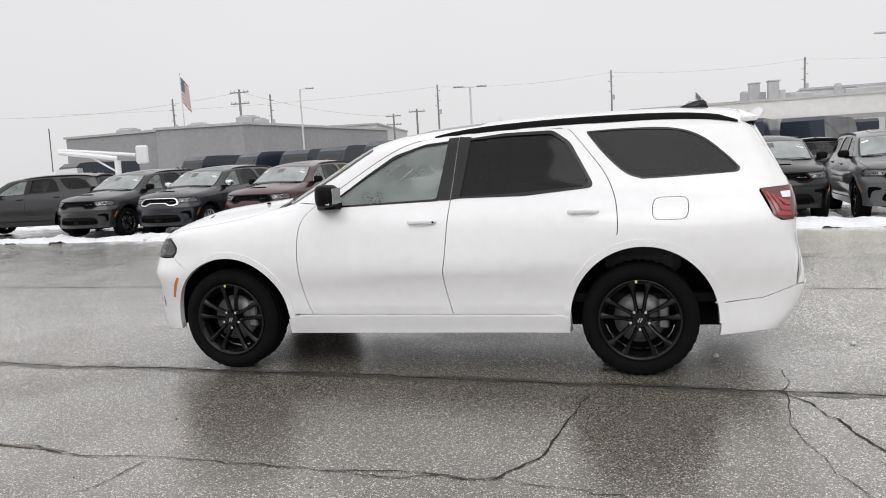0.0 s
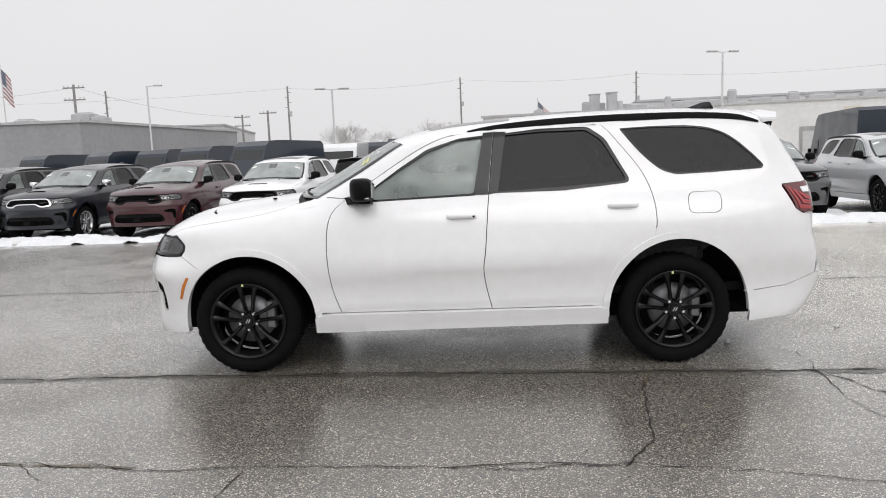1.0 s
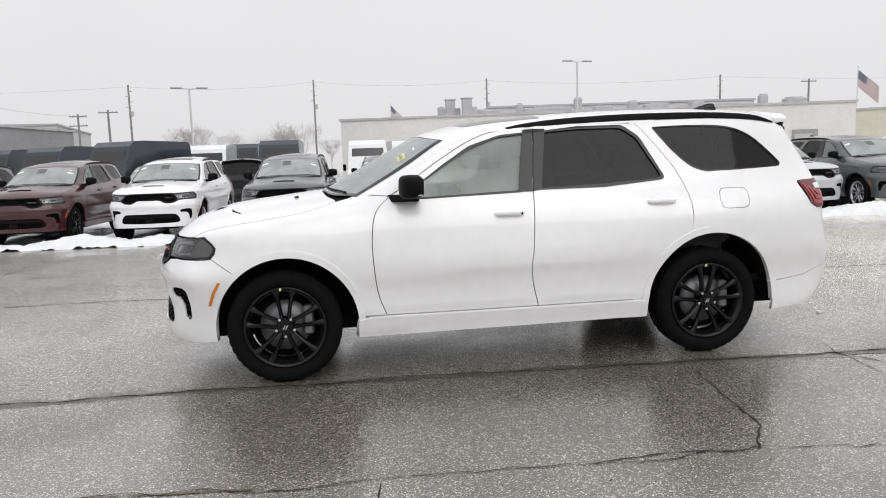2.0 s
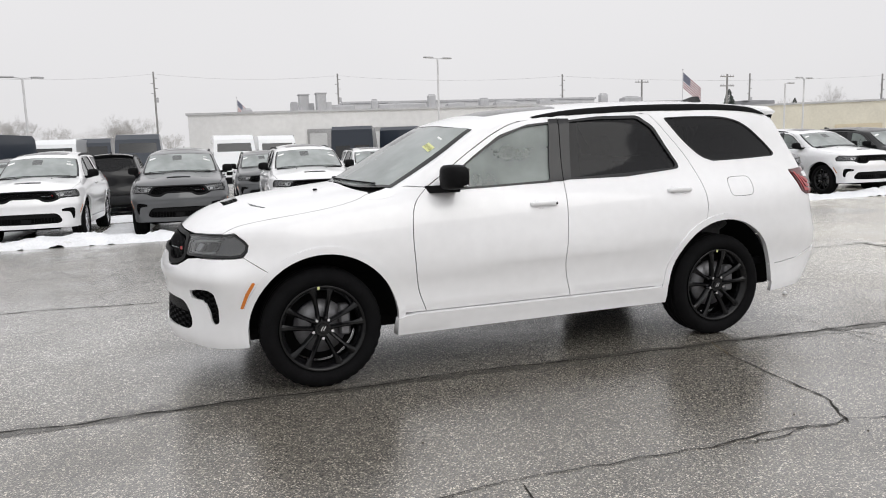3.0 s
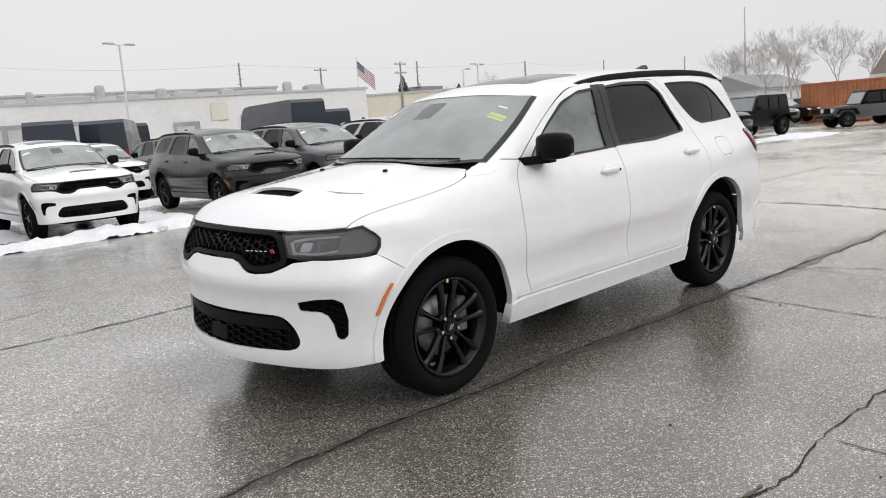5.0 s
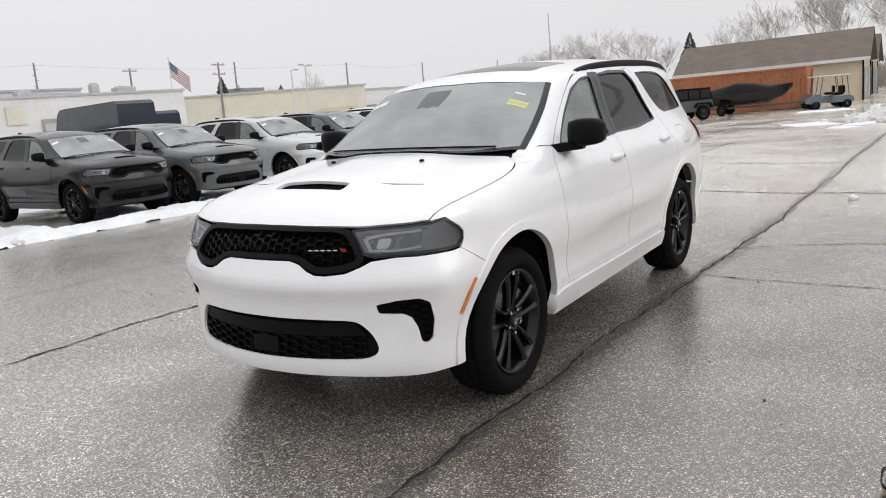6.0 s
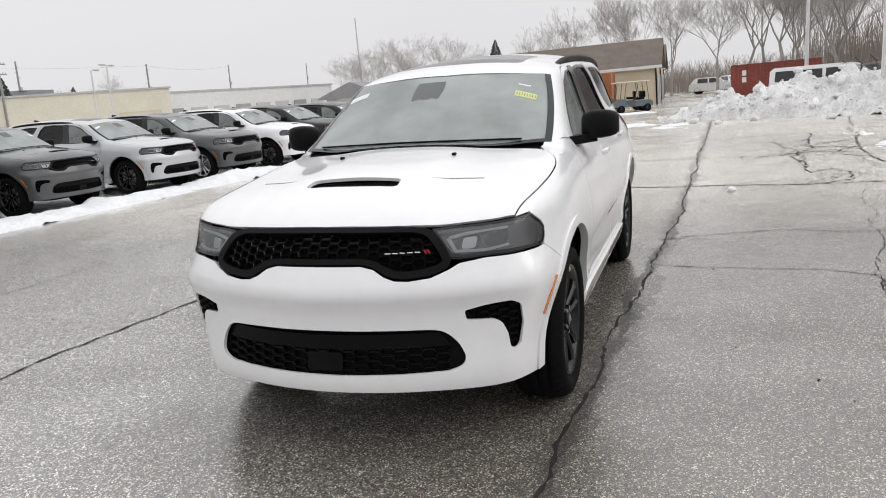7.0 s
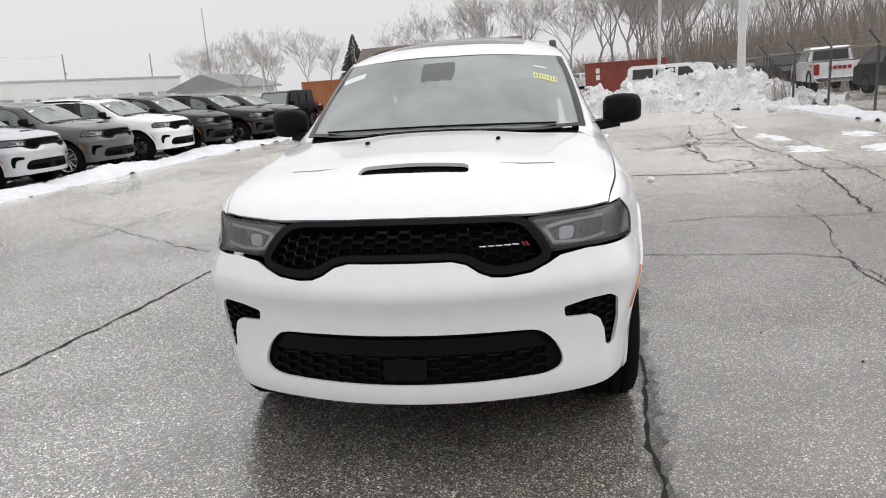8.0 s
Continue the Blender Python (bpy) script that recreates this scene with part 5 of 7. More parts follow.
snow_field("snow_ridge", [(-19, row_y(-19) - 0.35), (2, row_y(2) - 0.35), (26, row_y(26) - 0.15)], 1.10, 0.18, 0.065, 3.0, SNOW, 1.5, 0.02, "ploughed ridge of white snow before the parked row")
snow_field("snow_patch", [(25, 8.3), (28, 8.3), (31, 8.9)], 2.2, 0.12, 0.11, 8.0, SNOW, 1.2, 0.0, "thin white snow at the end of the row")
for k, x in enumerate((-13.1, -10.6, -8.2, -5.8, -3.2, -0.5, 2.5, 5.2, 7.8, 10.4, 12.8)):
    snow_field("snow_patch", [(x, row_y(x) + 0.3), (x + 0.3, row_y(x) + 4.8)], 1.1, 0.10, 0.10, 20.0 + k, SNOW, 1.3, -0.02, "slushy snow between parked cars")
snow_field("snow_patch", [(-22, 17.2), (16, 16.2)], 2.6, 0.10, 0.16, 41.0, SNOW, 1.3, 0.02, "thin slush on the lane behind the parked row")
snow_field("snow_patch", [(-24, 23.5), (18, 22.0)], 3.5, 0.10, 0.22, 42.0, SNOW, 1.3, 0.02, "thin slush on the lane behind the parked row")
pile = snow_field("snow_pile", [(27.8, -2.0), (25.6, -3.7), (24.0, -5.4), (22.2, -7.4), (20.6, -9.4)], 4.8, 1.16, 0.075, 7.0, DIRTY, 0.95, 0.04, "high ploughed pile of dirty snow and ice")
snow_field("snow_patch", [(19.4, -8.0), (15.4, -7.85), (11.4, -7.9), (6, -7.95)], 0.7, 0.17, 0.07, 9.0, SNOW, 1.5, 0.0, "low snow along the fence")
snow_field("snow_patch", [(41.5, 3.6), (41.8, 0.6)], 1.6, 0.10, 0.12, 11.0, SNOW, 1.2, 0.05, "low snow beside the shed")
snow_field("snow_patch", [(25.5, 1.2), (22.5, 0.2)], 1.6, 0.05, 0.10, 12.0, SNOW, 1.4, -0.02, "thin remains of snow")


def remnant(x, y, rx, ry, seed):
    """A scrap of old snow, thawed to a ragged edge."""
    vs, fs, n = [], [], 26
    for i in range(n + 1):
        for j in range(n + 1):
            a, b = 2.4 * i / n - 1.2, 2.4 * j / n - 1.2
            v = Vector((a * rx, b * ry, seed))
            h = 0.035 * (0.55 - 0.9 * (a * a + b * b) + 1.5 * noise.noise(v * 5) + 0.8 * noise.noise(v * 15))
            vs.append((x + a * rx, y + b * ry, h))
    for i in range(n):
        for j in range(n):
            f = [i * (n + 1) + j, (i + 1) * (n + 1) + j, (i + 1) * (n + 1) + j + 1, i * (n + 1) + j + 1]
            if max(vs[k][2] for k in f) > 0.003:
                fs.append(f)
    vs = np.array(vs)
    vs[:, 2] = np.clip(vs[:, 2], -0.01, 0.06) + ground_z(vs[:, 0], vs[:, 1])
    return tagged(mesh_object("snow_patch", vs, fs, SNOW), "small ragged remains of snow on the asphalt", "snow", kind="stuff")


for k, a in enumerate(((10.2, -4.85, 0.75, 0.22), (7.95, -4.75, 0.55, 0.30), (9.8, -6.3, 0.55, 0.30), (7.6, -5.8, 0.5, 0.35), (13.0, -4.85, 0.35, 0.2), (22.4, -1.0, 1.0, 0.6), (20.6, -0.6, 0.6, 0.5))):
    remnant(*a, 3.0 + k)


def clod(x, y, r, mat, name="snow_clod", label="lump of hard white snow"):
    bm = bmesh.new()
    bmesh.ops.create_icosphere(bm, subdivisions=2, radius=r)
    s = rng.random() * 50
    for v in bm.verts:
        v.co *= 1 + 0.45 * noise.noise(v.co / r * 1.3 + Vector((s, s, s)))
        v.co.z *= 0.7
    ob = part(name, bm, mat, None, "", False)
    ob.location = (x, y, gz(x, y) + r * 0.45)
    return tagged(ob, label, "snow")


for x, y, r in ((-9.9, row_y(-9.9) - 0.75, 0.10), (-6.3, row_y(-6.3) - 0.55, 0.13), (-4.0, row_y(-4) - 0.7, 0.09), (1.5, row_y(1.5) - 0.75, 0.11), (23.5, -0.75, 0.20), (21.2, -3.3, 0.14), (20.6, -2.2, 0.11), (24.4, 0.35, 0.12), (19.2, -5.2, 0.15), (5.4, -1.95, 0.055), (17.9, -7.0, 0.16), (22.3, -1.5, 0.16)):
    clod(x, y, r, CLOD)
for k in range(46):
    t = rng.random()
    x, y = 26.9 - 6.4 * t + rng.uniform(-0.4, 0.4), -1.3 - 7.2 * t + rng.uniform(-0.3, 0.3)
    clod(x - 1.7 * rng.random(), y - 0.3 + 1.1 * rng.random(), rng.uniform(0.06, 0.22), CLOD)
for x, y in ((2.05, -0.42), (3.05, -0.05)):
    clod(x, y, 0.022, CLOD, "pebble", "small pale stone on the asphalt")
DEBRIS = varied(material("leaf_litter", (0.035, 0.028, 0.02), 0.8), 30, 0.6, 1.4)
for k in range(40):
    clod(rng.uniform(-6, 8), rng.choice((rng.uniform(-3.4, -1.2), rng.uniform(2.0, 6.0))), rng.uniform(0.003, 0.007), DEBRIS, "grit", "bit of dark grit on the asphalt")["group"] = "grit on the asphalt"
# broken blocks of snow and ice over the pile
vs, fs = [], []
high = [v.co.copy() for v in pile.data.vertices if v.co.z > 0.05]
ico = bmesh.new()
bmesh.ops.create_icosphere(ico, subdivisions=1, radius=1.0)
unit, tris = [v.co.copy() for v in ico.verts], [[v.index for v in f.verts] for f in ico.faces]
ico.free()
for k in range(900):
    c, rad = rng.choice(high), rng.uniform(0.02, 0.06) if rng.random() < 0.85 else rng.uniform(0.06, 0.15)
    s, i = Vector((rng.uniform(0.7, 1.4), rng.uniform(0.7, 1.4), rng.uniform(0.5, 0.9))), len(vs)
    for u in unit:
        w = u * (1 + 0.55 * noise.noise(u * 1.7 + Vector((k, 0, 0))))
        vs.append((c.x + w.x * rad * s.x, c.y + w.y * rad * s.y, c.z + w.z * rad * s.z + rad * 0.15))
    fs += [[i + t for t in f] for f in tris]
tagged(mesh_object("snow_blocks", vs, fs, CLOD, False), "broken white blocks of snow on the pile", "snow", kind="stuff")


# ---------------------------------------------------------------- parked row of like vehicles
COATS = {
    "black": paint("black_paint", (0.0035, 0.0035, 0.004), 0.0, 0.55, 0.2), "charcoal": paint("charcoal_paint", (0.013, 0.014, 0.016), 0.0, 0.8, 0.3), "grey": paint("grey_paint", (0.080, 0.083, 0.087), 0.0, 0.8, 0.3),
    "silver": paint("silver_paint", (0.50, 0.51, 0.525), 0.15), "maroon": paint("maroon_paint", (0.046, 0.008, 0.012), 0.0, 0.8, 0.3), "navy": paint("navy_paint", (0.006, 0.008, 0.014), 0.0, 0.8, 0.3),
}
SHINY = material("machined_alloy", (0.5, 0.5, 0.52), 0.25, 0.9)


def parked(coat, x, y, yaw, label, alloy=False, group="row of parked cars"):
    c = copy_thing(hero, Matrix.Translation((x, y, gz(x, y))) @ Matrix.Rotation(radians(yaw), 4, "Z"))
    swap = {}
    if coat != "white":
        swap[WHITE] = COATS[coat]
    if alloy:
        swap[RIM] = SHINY
    swap[YELLOW] = PAPER
    for o in c.children_recursive:
        bright = coat == "navy" and o.parent == c and o.name.split(".")[0] in ("grille", "mirror")
        if bright:
            o.material_slots[0].link = "OBJECT"
            o.material_slots[0].material = CHROME
            continue
        if o.type == "MESH" and o.data.materials and o.data.materials[0] in swap:
            o.material_slots[0].link = "OBJECT"
            o.material_slots[0].material = swap[o.data.materials[0]]
    return tagged(c, label, "car", group)


ROW = [(-12.45, "charcoal", 0), (-9.9, "navy", 1), (-7.25, "maroon", 0), (-4.55, "white", 1), (-1.82, "grey", 0), (0.90, "white", 0), (4.5, "black", 0),
       (6.85, "grey", 0), (9.8, "silver", 0), (12.3, "grey", 1), (15.2, "white", 0), (17.6, "black", 0), (21.0, "black", 0), (23.5, "charcoal", 0)]
for x, coat, alloy in ROW:
    parked(coat, x, row_y(x) + 2.42, 90 - 4.3, f"{coat} mid-size sport utility vehicle parked nose-out behind the snow ridge", alloy)
parked("charcoal", -16.4, row_y(-16.4) + 2.6, 12, "charcoal sport utility vehicle parked across the end of the row")
for x, y, coat, yaw in ((-3.45, 20.6, "black", -92), (1.0, 20.6, "grey", 86), (4.75, 20.6, "white", 86), (6.9, 20.6, "charcoal", -93), (-6.4, 20.6, "charcoal", 87)):
    parked(coat, x, y, yaw, f"{coat} sport utility vehicle parked in the second row", group="second row of cars")


# ---------------------------------------------------------------- other vehicles
def simple_wheel(parent, x, y, r, w, side):
    vs, fs = lathe([(r * 0.62, side * 0.0), (r * 0.70, side * 0.02), (r * 0.93, side * 0.02), (r, -side * 0.03), (r, -side * (w - 0.03)), (r * 0.9, -side * w), (r * 0.5, -side * w)], 24)
    t = under(mesh_object("wheel", vs, fs, RUBBER), parent)
    t.location = (x, y, r)
    vs, fs = lathe([(0.02, -side * 0.01), (r * 0.25, -side * 0.012), (r * 0.30, -side * 0.05), (r * 0.56, -side * 0.03), (r * 0.64, side * 0.005)], 20)
    under(mesh_object("rim", vs, fs, RIM), t)


def shell(name, outline, half, mat, parent, tuck=0.0, z_tuck=1e9, label="", bevel=0.04):
    """A body extruded from its side outline, its upper part drawn in by tuck."""
    bm = bmesh.new()
    prism(bm, outline, -half, half)
    top = max(v.co.z for v in bm.verts)
    for v in bm.verts:
        if v.co.z > z_tuck:
            v.co.y *= 1 - tuck * (v.co.z - z_tuck) / (top - z_tuck + 1e-6)
    bmesh.ops.bevel(bm, geom=[e for e in bm.edges if e.calc_face_angle(0) > 0.3], offset=bevel, segments=2, affect="EDGES")
    return part(name, bm, mat, parent, label, False)


def plate(name, quad, mat, parent, thick=0.012, label=""):
    """A flat pane or panel from its corners."""
    q = [Vector(p) for p in quad]
    nrm = (q[1] - q[0]).cross(q[2] - q[0]).normalized() * thick
    bm = bmesh.new()
    a, b = [bm.verts.new(p) for p in q], [bm.verts.new(p + nrm) for p in q]
    bm.faces.new(a)
    bm.faces.new(b)
    for j in range(len(q)):
        bm.faces.new((a[j], a[(j + 1) % len(q)], b[(j + 1) % len(q)], b[j]))
    return part(name, bm, mat, parent, label)


PANE = material("dark_pane", (0.012, 0.013, 0.014), 0.12, coat=0.2)
PALE = material("pale_pane", (0.20, 0.22, 0.22), 0.08, coat=1.0)
VANBLUE = paint("van_blue", (0.018, 0.025, 0.038), 0.0, 0.5, 0.3)
VANWHITE = paint("van_white", (0.72, 0.73, 0.74))


def build_van(coat, high=2.6, long=5.8):
    """A cargo van, nose to -x."""
    v = new("cargo_van")
    L, h = long, high
    out = [(-L / 2, 0.35), (-L / 2 - 0.05, 0.75), (-L / 2 + 0.10, 1.05), (-L / 2 + 0.80, 1.30), (-L / 2 + 1.45, h - 0.25), (-L / 2 + 1.75, h - 0.04), (-L / 2 + 2.4, h), (L / 2 - 0.2, h), (L / 2, h - 0.15), (L / 2 + 0.03, 0.45), (L / 2 - 0.05, 0.35)]
    shell("body", out, 1.02, coat, v, 0.13, 1.2, bevel=0.05)
    z1 = h - 0.42
    x0, x1, z0 = -L / 2 + 0.88, -L / 2 + 0.88 + 0.55 * (z1 - 1.36) / (h - 1.66), 1.36
    plate("windscreen", [(x0 - 0.02, 0.82, z0), (x0 - 0.02, -0.82, z0), (x1 - 0.03, -0.76, z1), (x1 - 0.03, 0.76, z1)], PANE, v, -0.03)
    for s in (-1, 1):
        y = lambda z: s * 1.02 * (1 - 0.13 * (z - 1.2) / (h - 1.2))
        for name, x_a, x_b in (("side_window", -L / 2 + 1.35, -L / 2 + 2.1),):
            q = [(x_a - 0.15, y(1.3) + s * 0.004, 1.3), (x_b, y(1.3) + s * 0.004, 1.3), (x_b, y(1.95) + s * 0.004, 1.95), (x_a + 0.28, y(1.95) + s * 0.004, 1.95)]
            plate(name, q if s < 0 else q[::-1], PANE, v, 0.01)
        bm = bmesh.new()
        box(bm, 0.3, s * 1.025, 0.62, L - 2.6, 0.03, 0.12, 0.01)
        part("side_strip", bm, TRIM, v)
        bm = bmesh.new()
        box(bm, -L / 2 + 1.25, s * 1.16, 1.42, 0.10, 0.16, 0.32, 0.03)
        part("mirror", bm, TRIM, v)
        bm = bmesh.new()
        box(bm, -L / 2 + 0.10, s * 0.72, 0.95, 0.20, 0.36, 0.22, 0.04)
        part("headlight", bm, LAMP, v)
        bm = bmesh.new()
        box(bm, L / 2 + 0.03, s * 0.90, 1.25, 0.03, 0.12, 0.55, 0.01)
        part("tail_light", bm, RED, v)
        q = [(L / 2 + 0.035, s * 0.10, 1.45), (L / 2 + 0.035, s * 0.78, 1.45), (L / 2 + 0.01, s * 0.74, 2.0), (L / 2 + 0.01, s * 0.10, 2.0)]
        plate("rear_window", q if s > 0 else q[::-1], PANE, v, 0.006)
        for x in (-L / 2 + 0.95, L / 2 - 1.1):
            simple_wheel(v, x, s * 1.0, 0.36, 0.24, s)
    bm = bmesh.new()
    box(bm, -L / 2 - 0.02, 0, 0.62, 0.14, 1.9, 0.30, 0.05)
    part("front_bumper", bm, TRIM, v)
    bm = bmesh.new()
    box(bm, -L / 2 + 0.0, 0, 0.95, 0.10, 1.0, 0.16, 0.02)
    part("grille", bm, TRIM, v)
    bm = bmesh.new()
    box(bm, L / 2 + 0.05, 0, 0.48, 0.14, 1.96, 0.14, 0.02)
    part("rear_bumper", bm, TRIM, v)
    return v


def place(ob, x, y, yaw, z=None):
    ob.matrix_world = Matrix.Translation((x, y, gz(x, y) if z is None else z)) @ Matrix.Rotation(radians(yaw), 4, "Z")
    return ob


blue_van = place(build_van(VANBLUE, 2.85), -31.5, 36, 70)
tagged(blue_van, "dark blue high-roof cargo van parked in a back row", "van", "back row of vans")
for x, y, yaw in ((-23.5, 37.0, 70), (-19.0, 35.5, 64), (-16.2, 35.2, 76), (-13.0, 33.0, 70), (-9.0, 29.0, 66), (-5.0, 36.5, 85), (-2.9, 32.5, 88), (6.9, 31.0, -108), (10.2, 32.6, -120), (22.5, 34.0, -100), (12.8, 39, -95)):
    c = copy_thing(blue_van, Matrix.Translation((x, y, gz(x, y))) @ Matrix.Rotation(radians(yaw), 4, "Z"))
white_van = place(build_van(VANWHITE, 2.75), 1.3, 33.5, 88)
tagged(white_van, "white high-roof cargo van facing out of the back row", "van", "back row of vans")
copy_thing(white_van, Matrix.Translation((3.6, 35.8, 0)) @ Matrix.Rotation(radians(90), 4, "Z"))
copy_thing(white_van, Matrix.Translation((-6.3, 33.8, 0)) @ Matrix.Rotation(radians(85), 4, "Z"))
truck = place(build_van(VANBLUE, 3.25, 7.4), 18.2, 31.2, -98)
tagged(truck, "tall dark blue delivery van behind the parked rows", "van")
bm = bmesh.new()
for k in range(12):
    a = radians(200 + 140 * k / 11)
    box(bm, 1.2 + 0.55 * math.cos(a), -1.02, 1.72 + 0.30 * math.sin(a), 0.12, 0.02, 0.05)
part("stripe", bm, material("pale_blue_print", (0.10, 0.30, 0.42), 0.5), truck, "pale blue curved stripe")


def build_offroader(coat):
    """A boxy off-road four-by-four, nose to -x."""
    j = new("off_road_vehicle")
    shell("body", [(-1.95, 0.62), (-1.98, 1.08), (-0.72, 1.16), (-0.66, 1.14), (2.0, 1.14), (2.05, 0.60), (1.5, 0.50), (-1.4, 0.50)], 0.80, coat, j, bevel=0.03)
    shell("hardtop", [(-0.62, 1.14), (-0.25, 1.80), (-0.1, 1.85), (1.9, 1.82), (2.02, 1.14)], 0.76, coat, j, 0.06, 1.2, bevel=0.03)
    plate("windscreen", [(-0.62, 0.68, 1.20), (-0.62, -0.68, 1.20), (-0.30, -0.65, 1.76), (-0.30, 0.65, 1.76)], PALE, j, -0.04)
    for s in (-1, 1):
        for a, b in ((-0.36, 0.42), (0.52, 1.15), (1.28, 1.88)):
            q = [(a - (0.08 if a < 0 else 0), s * 0.772, 1.24), (b, s * 0.772, 1.24), (b, s * 0.745, 1.72), (a + (0.14 if a < 0 else 0), s * 0.745, 1.72)]
            plate("side_window", q if s < 0 else q[::-1], PANE, j, 0.01)
        for x in (-1.35, 1.35):
            simple_wheel(j, x, s * 0.93, 0.42, 0.27, s)
            bm = bmesh.new()
            prism(bm, [(x - 0.58, 0.72), (x - 0.42, 0.98), (x + 0.42, 0.98), (x + 0.60, 0.66), (x + 0.50, 0.66), (x + 0.36, 0.90), (x - 0.38, 0.90), (x - 0.50, 0.72)], s * 0.78, s * 0.98)
            part("fender", bm, TRIM, j)
        bm = bmesh.new()
        tube(bm, (-1.97, s * 0.52, 0.92), (-2.02, s * 0.52, 0.92), 0.11, seg=16)
        part("headlight", bm, LAMP, j)
        bm = bmesh.new()
        box(bm, -0.42, s * 0.92, 1.28, 0.10, 0.2, 0.18, 0.03)
        part("mirror", bm, TRIM, j)
    bm = bmesh.new()
    box(bm, -2.12, 0, 0.60, 0.22, 1.56, 0.18, 0.03)
    part("bumper", bm, TRIM, j)
    for k in range(7):
        bm = bmesh.new()
        box(bm, -1.99, -0.27 + 0.09 * k, 0.90, 0.02, 0.04, 0.26)
        part("grille_slot", bm, DARK, j)
    bm = bmesh.new()
    tube(bm, (2.06, 0, 1.05), (2.30, 0, 1.05), 0.40, seg=24)
    part("spare_wheel", bm, RUBBER, j)
    return j


offroader = place(build_offroader(COATS["black"]), 30.4, 11.6, -12)
tagged(offroader, "black boxy off-road vehicle with a hardtop", "car")
grey_offroader = place(build_offroader(COATS["grey"]), 40.9, 9.9, -44)
for o in grey_offroader.children:
    if o.name.startswith("hardtop"):
        o.data.materials[0] = TRIM
tagged(grey_offroader, "grey boxy off-road vehicle with a spare wheel beside the boat", "car")


def build_saloon(coat, glass_mat=PANE):
    """A plain family car for the far rows, nose to -x."""
    c = new("parked_car")
    shell("body", [(-2.3, 0.35), (-2.35, 0.72), (-2.1, 0.92), (-1.1, 1.02), (1.9, 1.06), (2.25, 0.95), (2.3, 0.40), (1.9, 0.30), (-1.9, 0.30)], 0.92, coat, c, bevel=0.06)
    shell("cabin", [(-1.05, 1.0), (-0.35, 1.52), (0.0, 1.60), (1.4, 1.60), (1.75, 1.50), (2.15, 1.04)], 0.86, coat, c, 0.22, 1.05, bevel=0.05)
    plate("windscreen", [(-1.02, 0.74, 1.06), (-1.02, -0.74, 1.06), (-0.36, -0.63, 1.52), (-0.36, 0.63, 1.52)], PALE, c, -0.03)
    for s in (-1, 1):
        for a, b in ((-0.7, 0.35), (0.45, 1.45)):
            q = [(a, s * 0.868, 1.08), (b, s * 0.868, 1.08), (b - 0.05, s * 0.725, 1.50), (a + (0.5 if a < 0 else 0.02), s * 0.725, 1.50)]
            plate("side_window", q if s < 0 else q[::-1], glass_mat, c, 0.012)
        for x in (-1.45, 1.45):
            simple_wheel(c, x, s * 0.90, 0.35, 0.22, s)
        bm = bmesh.new()
        box(bm, -2.22, s * 0.66, 0.78, 0.18, 0.36, 0.14, 0.04)
        part("headlight", bm, LAMP, c)
    bm = bmesh.new()
    box(bm, -2.33, 0, 0.62, 0.06, 0.9, 0.22, 0.02)
    part("grille", bm, TRIM, c)
    return c


protos = {}
r2 = random.Random(11)
for k in range(26):
    coat = r2.choice(("white", "silver", "black", "grey", "charcoal", "maroon", "silver", "white"))
    row, col = divmod(k, 9)
    x, y = 38 + 3.2 * col + r2.uniform(-0.3, 0.3) + 3 * row, 17.5 + 8.5 * row - 0.6 * col * 0.3
    yaw = 86 + r2.uniform(-3, 3)
    m = Matrix.Translation((x, y, gz(x, y))) @ Matrix.Rotation(radians(yaw), 4, "Z")
    if coat not in protos:
        protos[coat] = build_saloon(WHITE if coat == "white" else COATS[coat])
        protos[coat].matrix_world = m
        tagged(protos[coat], f"{coat} car parked in the far rows of the lot", "car", "far rows of cars")
    else:
        copy_thing(protos[coat], m)
for x, y, yaw in ((84, -5.5, 20), (88, -8.2, 15), (78, -3.4, 80)):
    copy_thing(protos["white"] if x != 88 else protos["silver"], Matrix.Translation((x, y, gz(x, y))) @ Matrix.Rotation(radians(yaw), 4, "Z"))


# ---------------------------------------------------------------- buildings and distance
GREYWALL = varied(material("grey_block_wall", (0.30, 0.30, 0.31), 0.85), 0.25, 0.9, 1.1)
# PALEWALL is lightened beyond its own grey to include distance haze
PALEWALL = varied(material("pale_metal_wall", (0.66, 0.66, 0.66), 0.7), 0.2, 0.93, 1.06)
LIGHTWALL = varied(material("light_block_wall", (0.58, 0.58, 0.585), 0.85), 0.25, 0.93, 1.06)
CREAM = varied(material("cream_wall", (0.64, 0.61, 0.52), 0.8), 0.4, 0.92, 1.06)
SIDING = varied(material("beige_siding", (0.58, 0.51, 0.38), 0.75), 0.8, 0.93, 1.06)
DOORPALE = varied(material("pale_roller_door", (0.46, 0.465, 0.47), 0.6), 0.8, 0.9, 1.1)
DOORDARK = varied(material("shaded_dock", (0.30, 0.30, 0.303), 0.8), 0.6, 0.8, 1.2)
SHINGLE = varied(material("brown_shingles", (0.15, 0.125, 0.105), 0.9), 1.2, 0.8, 1.2, 0.5, 22)
SLATE = varied(material("grey_shingles", (0.27, 0.27, 0.28), 0.9), 0.6, 0.85, 1.15)
ROOFUNIT = varied(material("galvanised_sheet", (0.46, 0.46, 0.47), 0.5, 0.2), 0.9, 0.85, 1.12)
ORANGE = varied(material("orange_container", (0.41, 0.155, 0.070), 0.6), 0.7, 0.75, 1.2, 0.2, 20)
REDBOX = varied(material("red_container", (0.235, 0.055, 0.040), 0.65), 0.6, 0.75, 1.2, 0.2, 20)
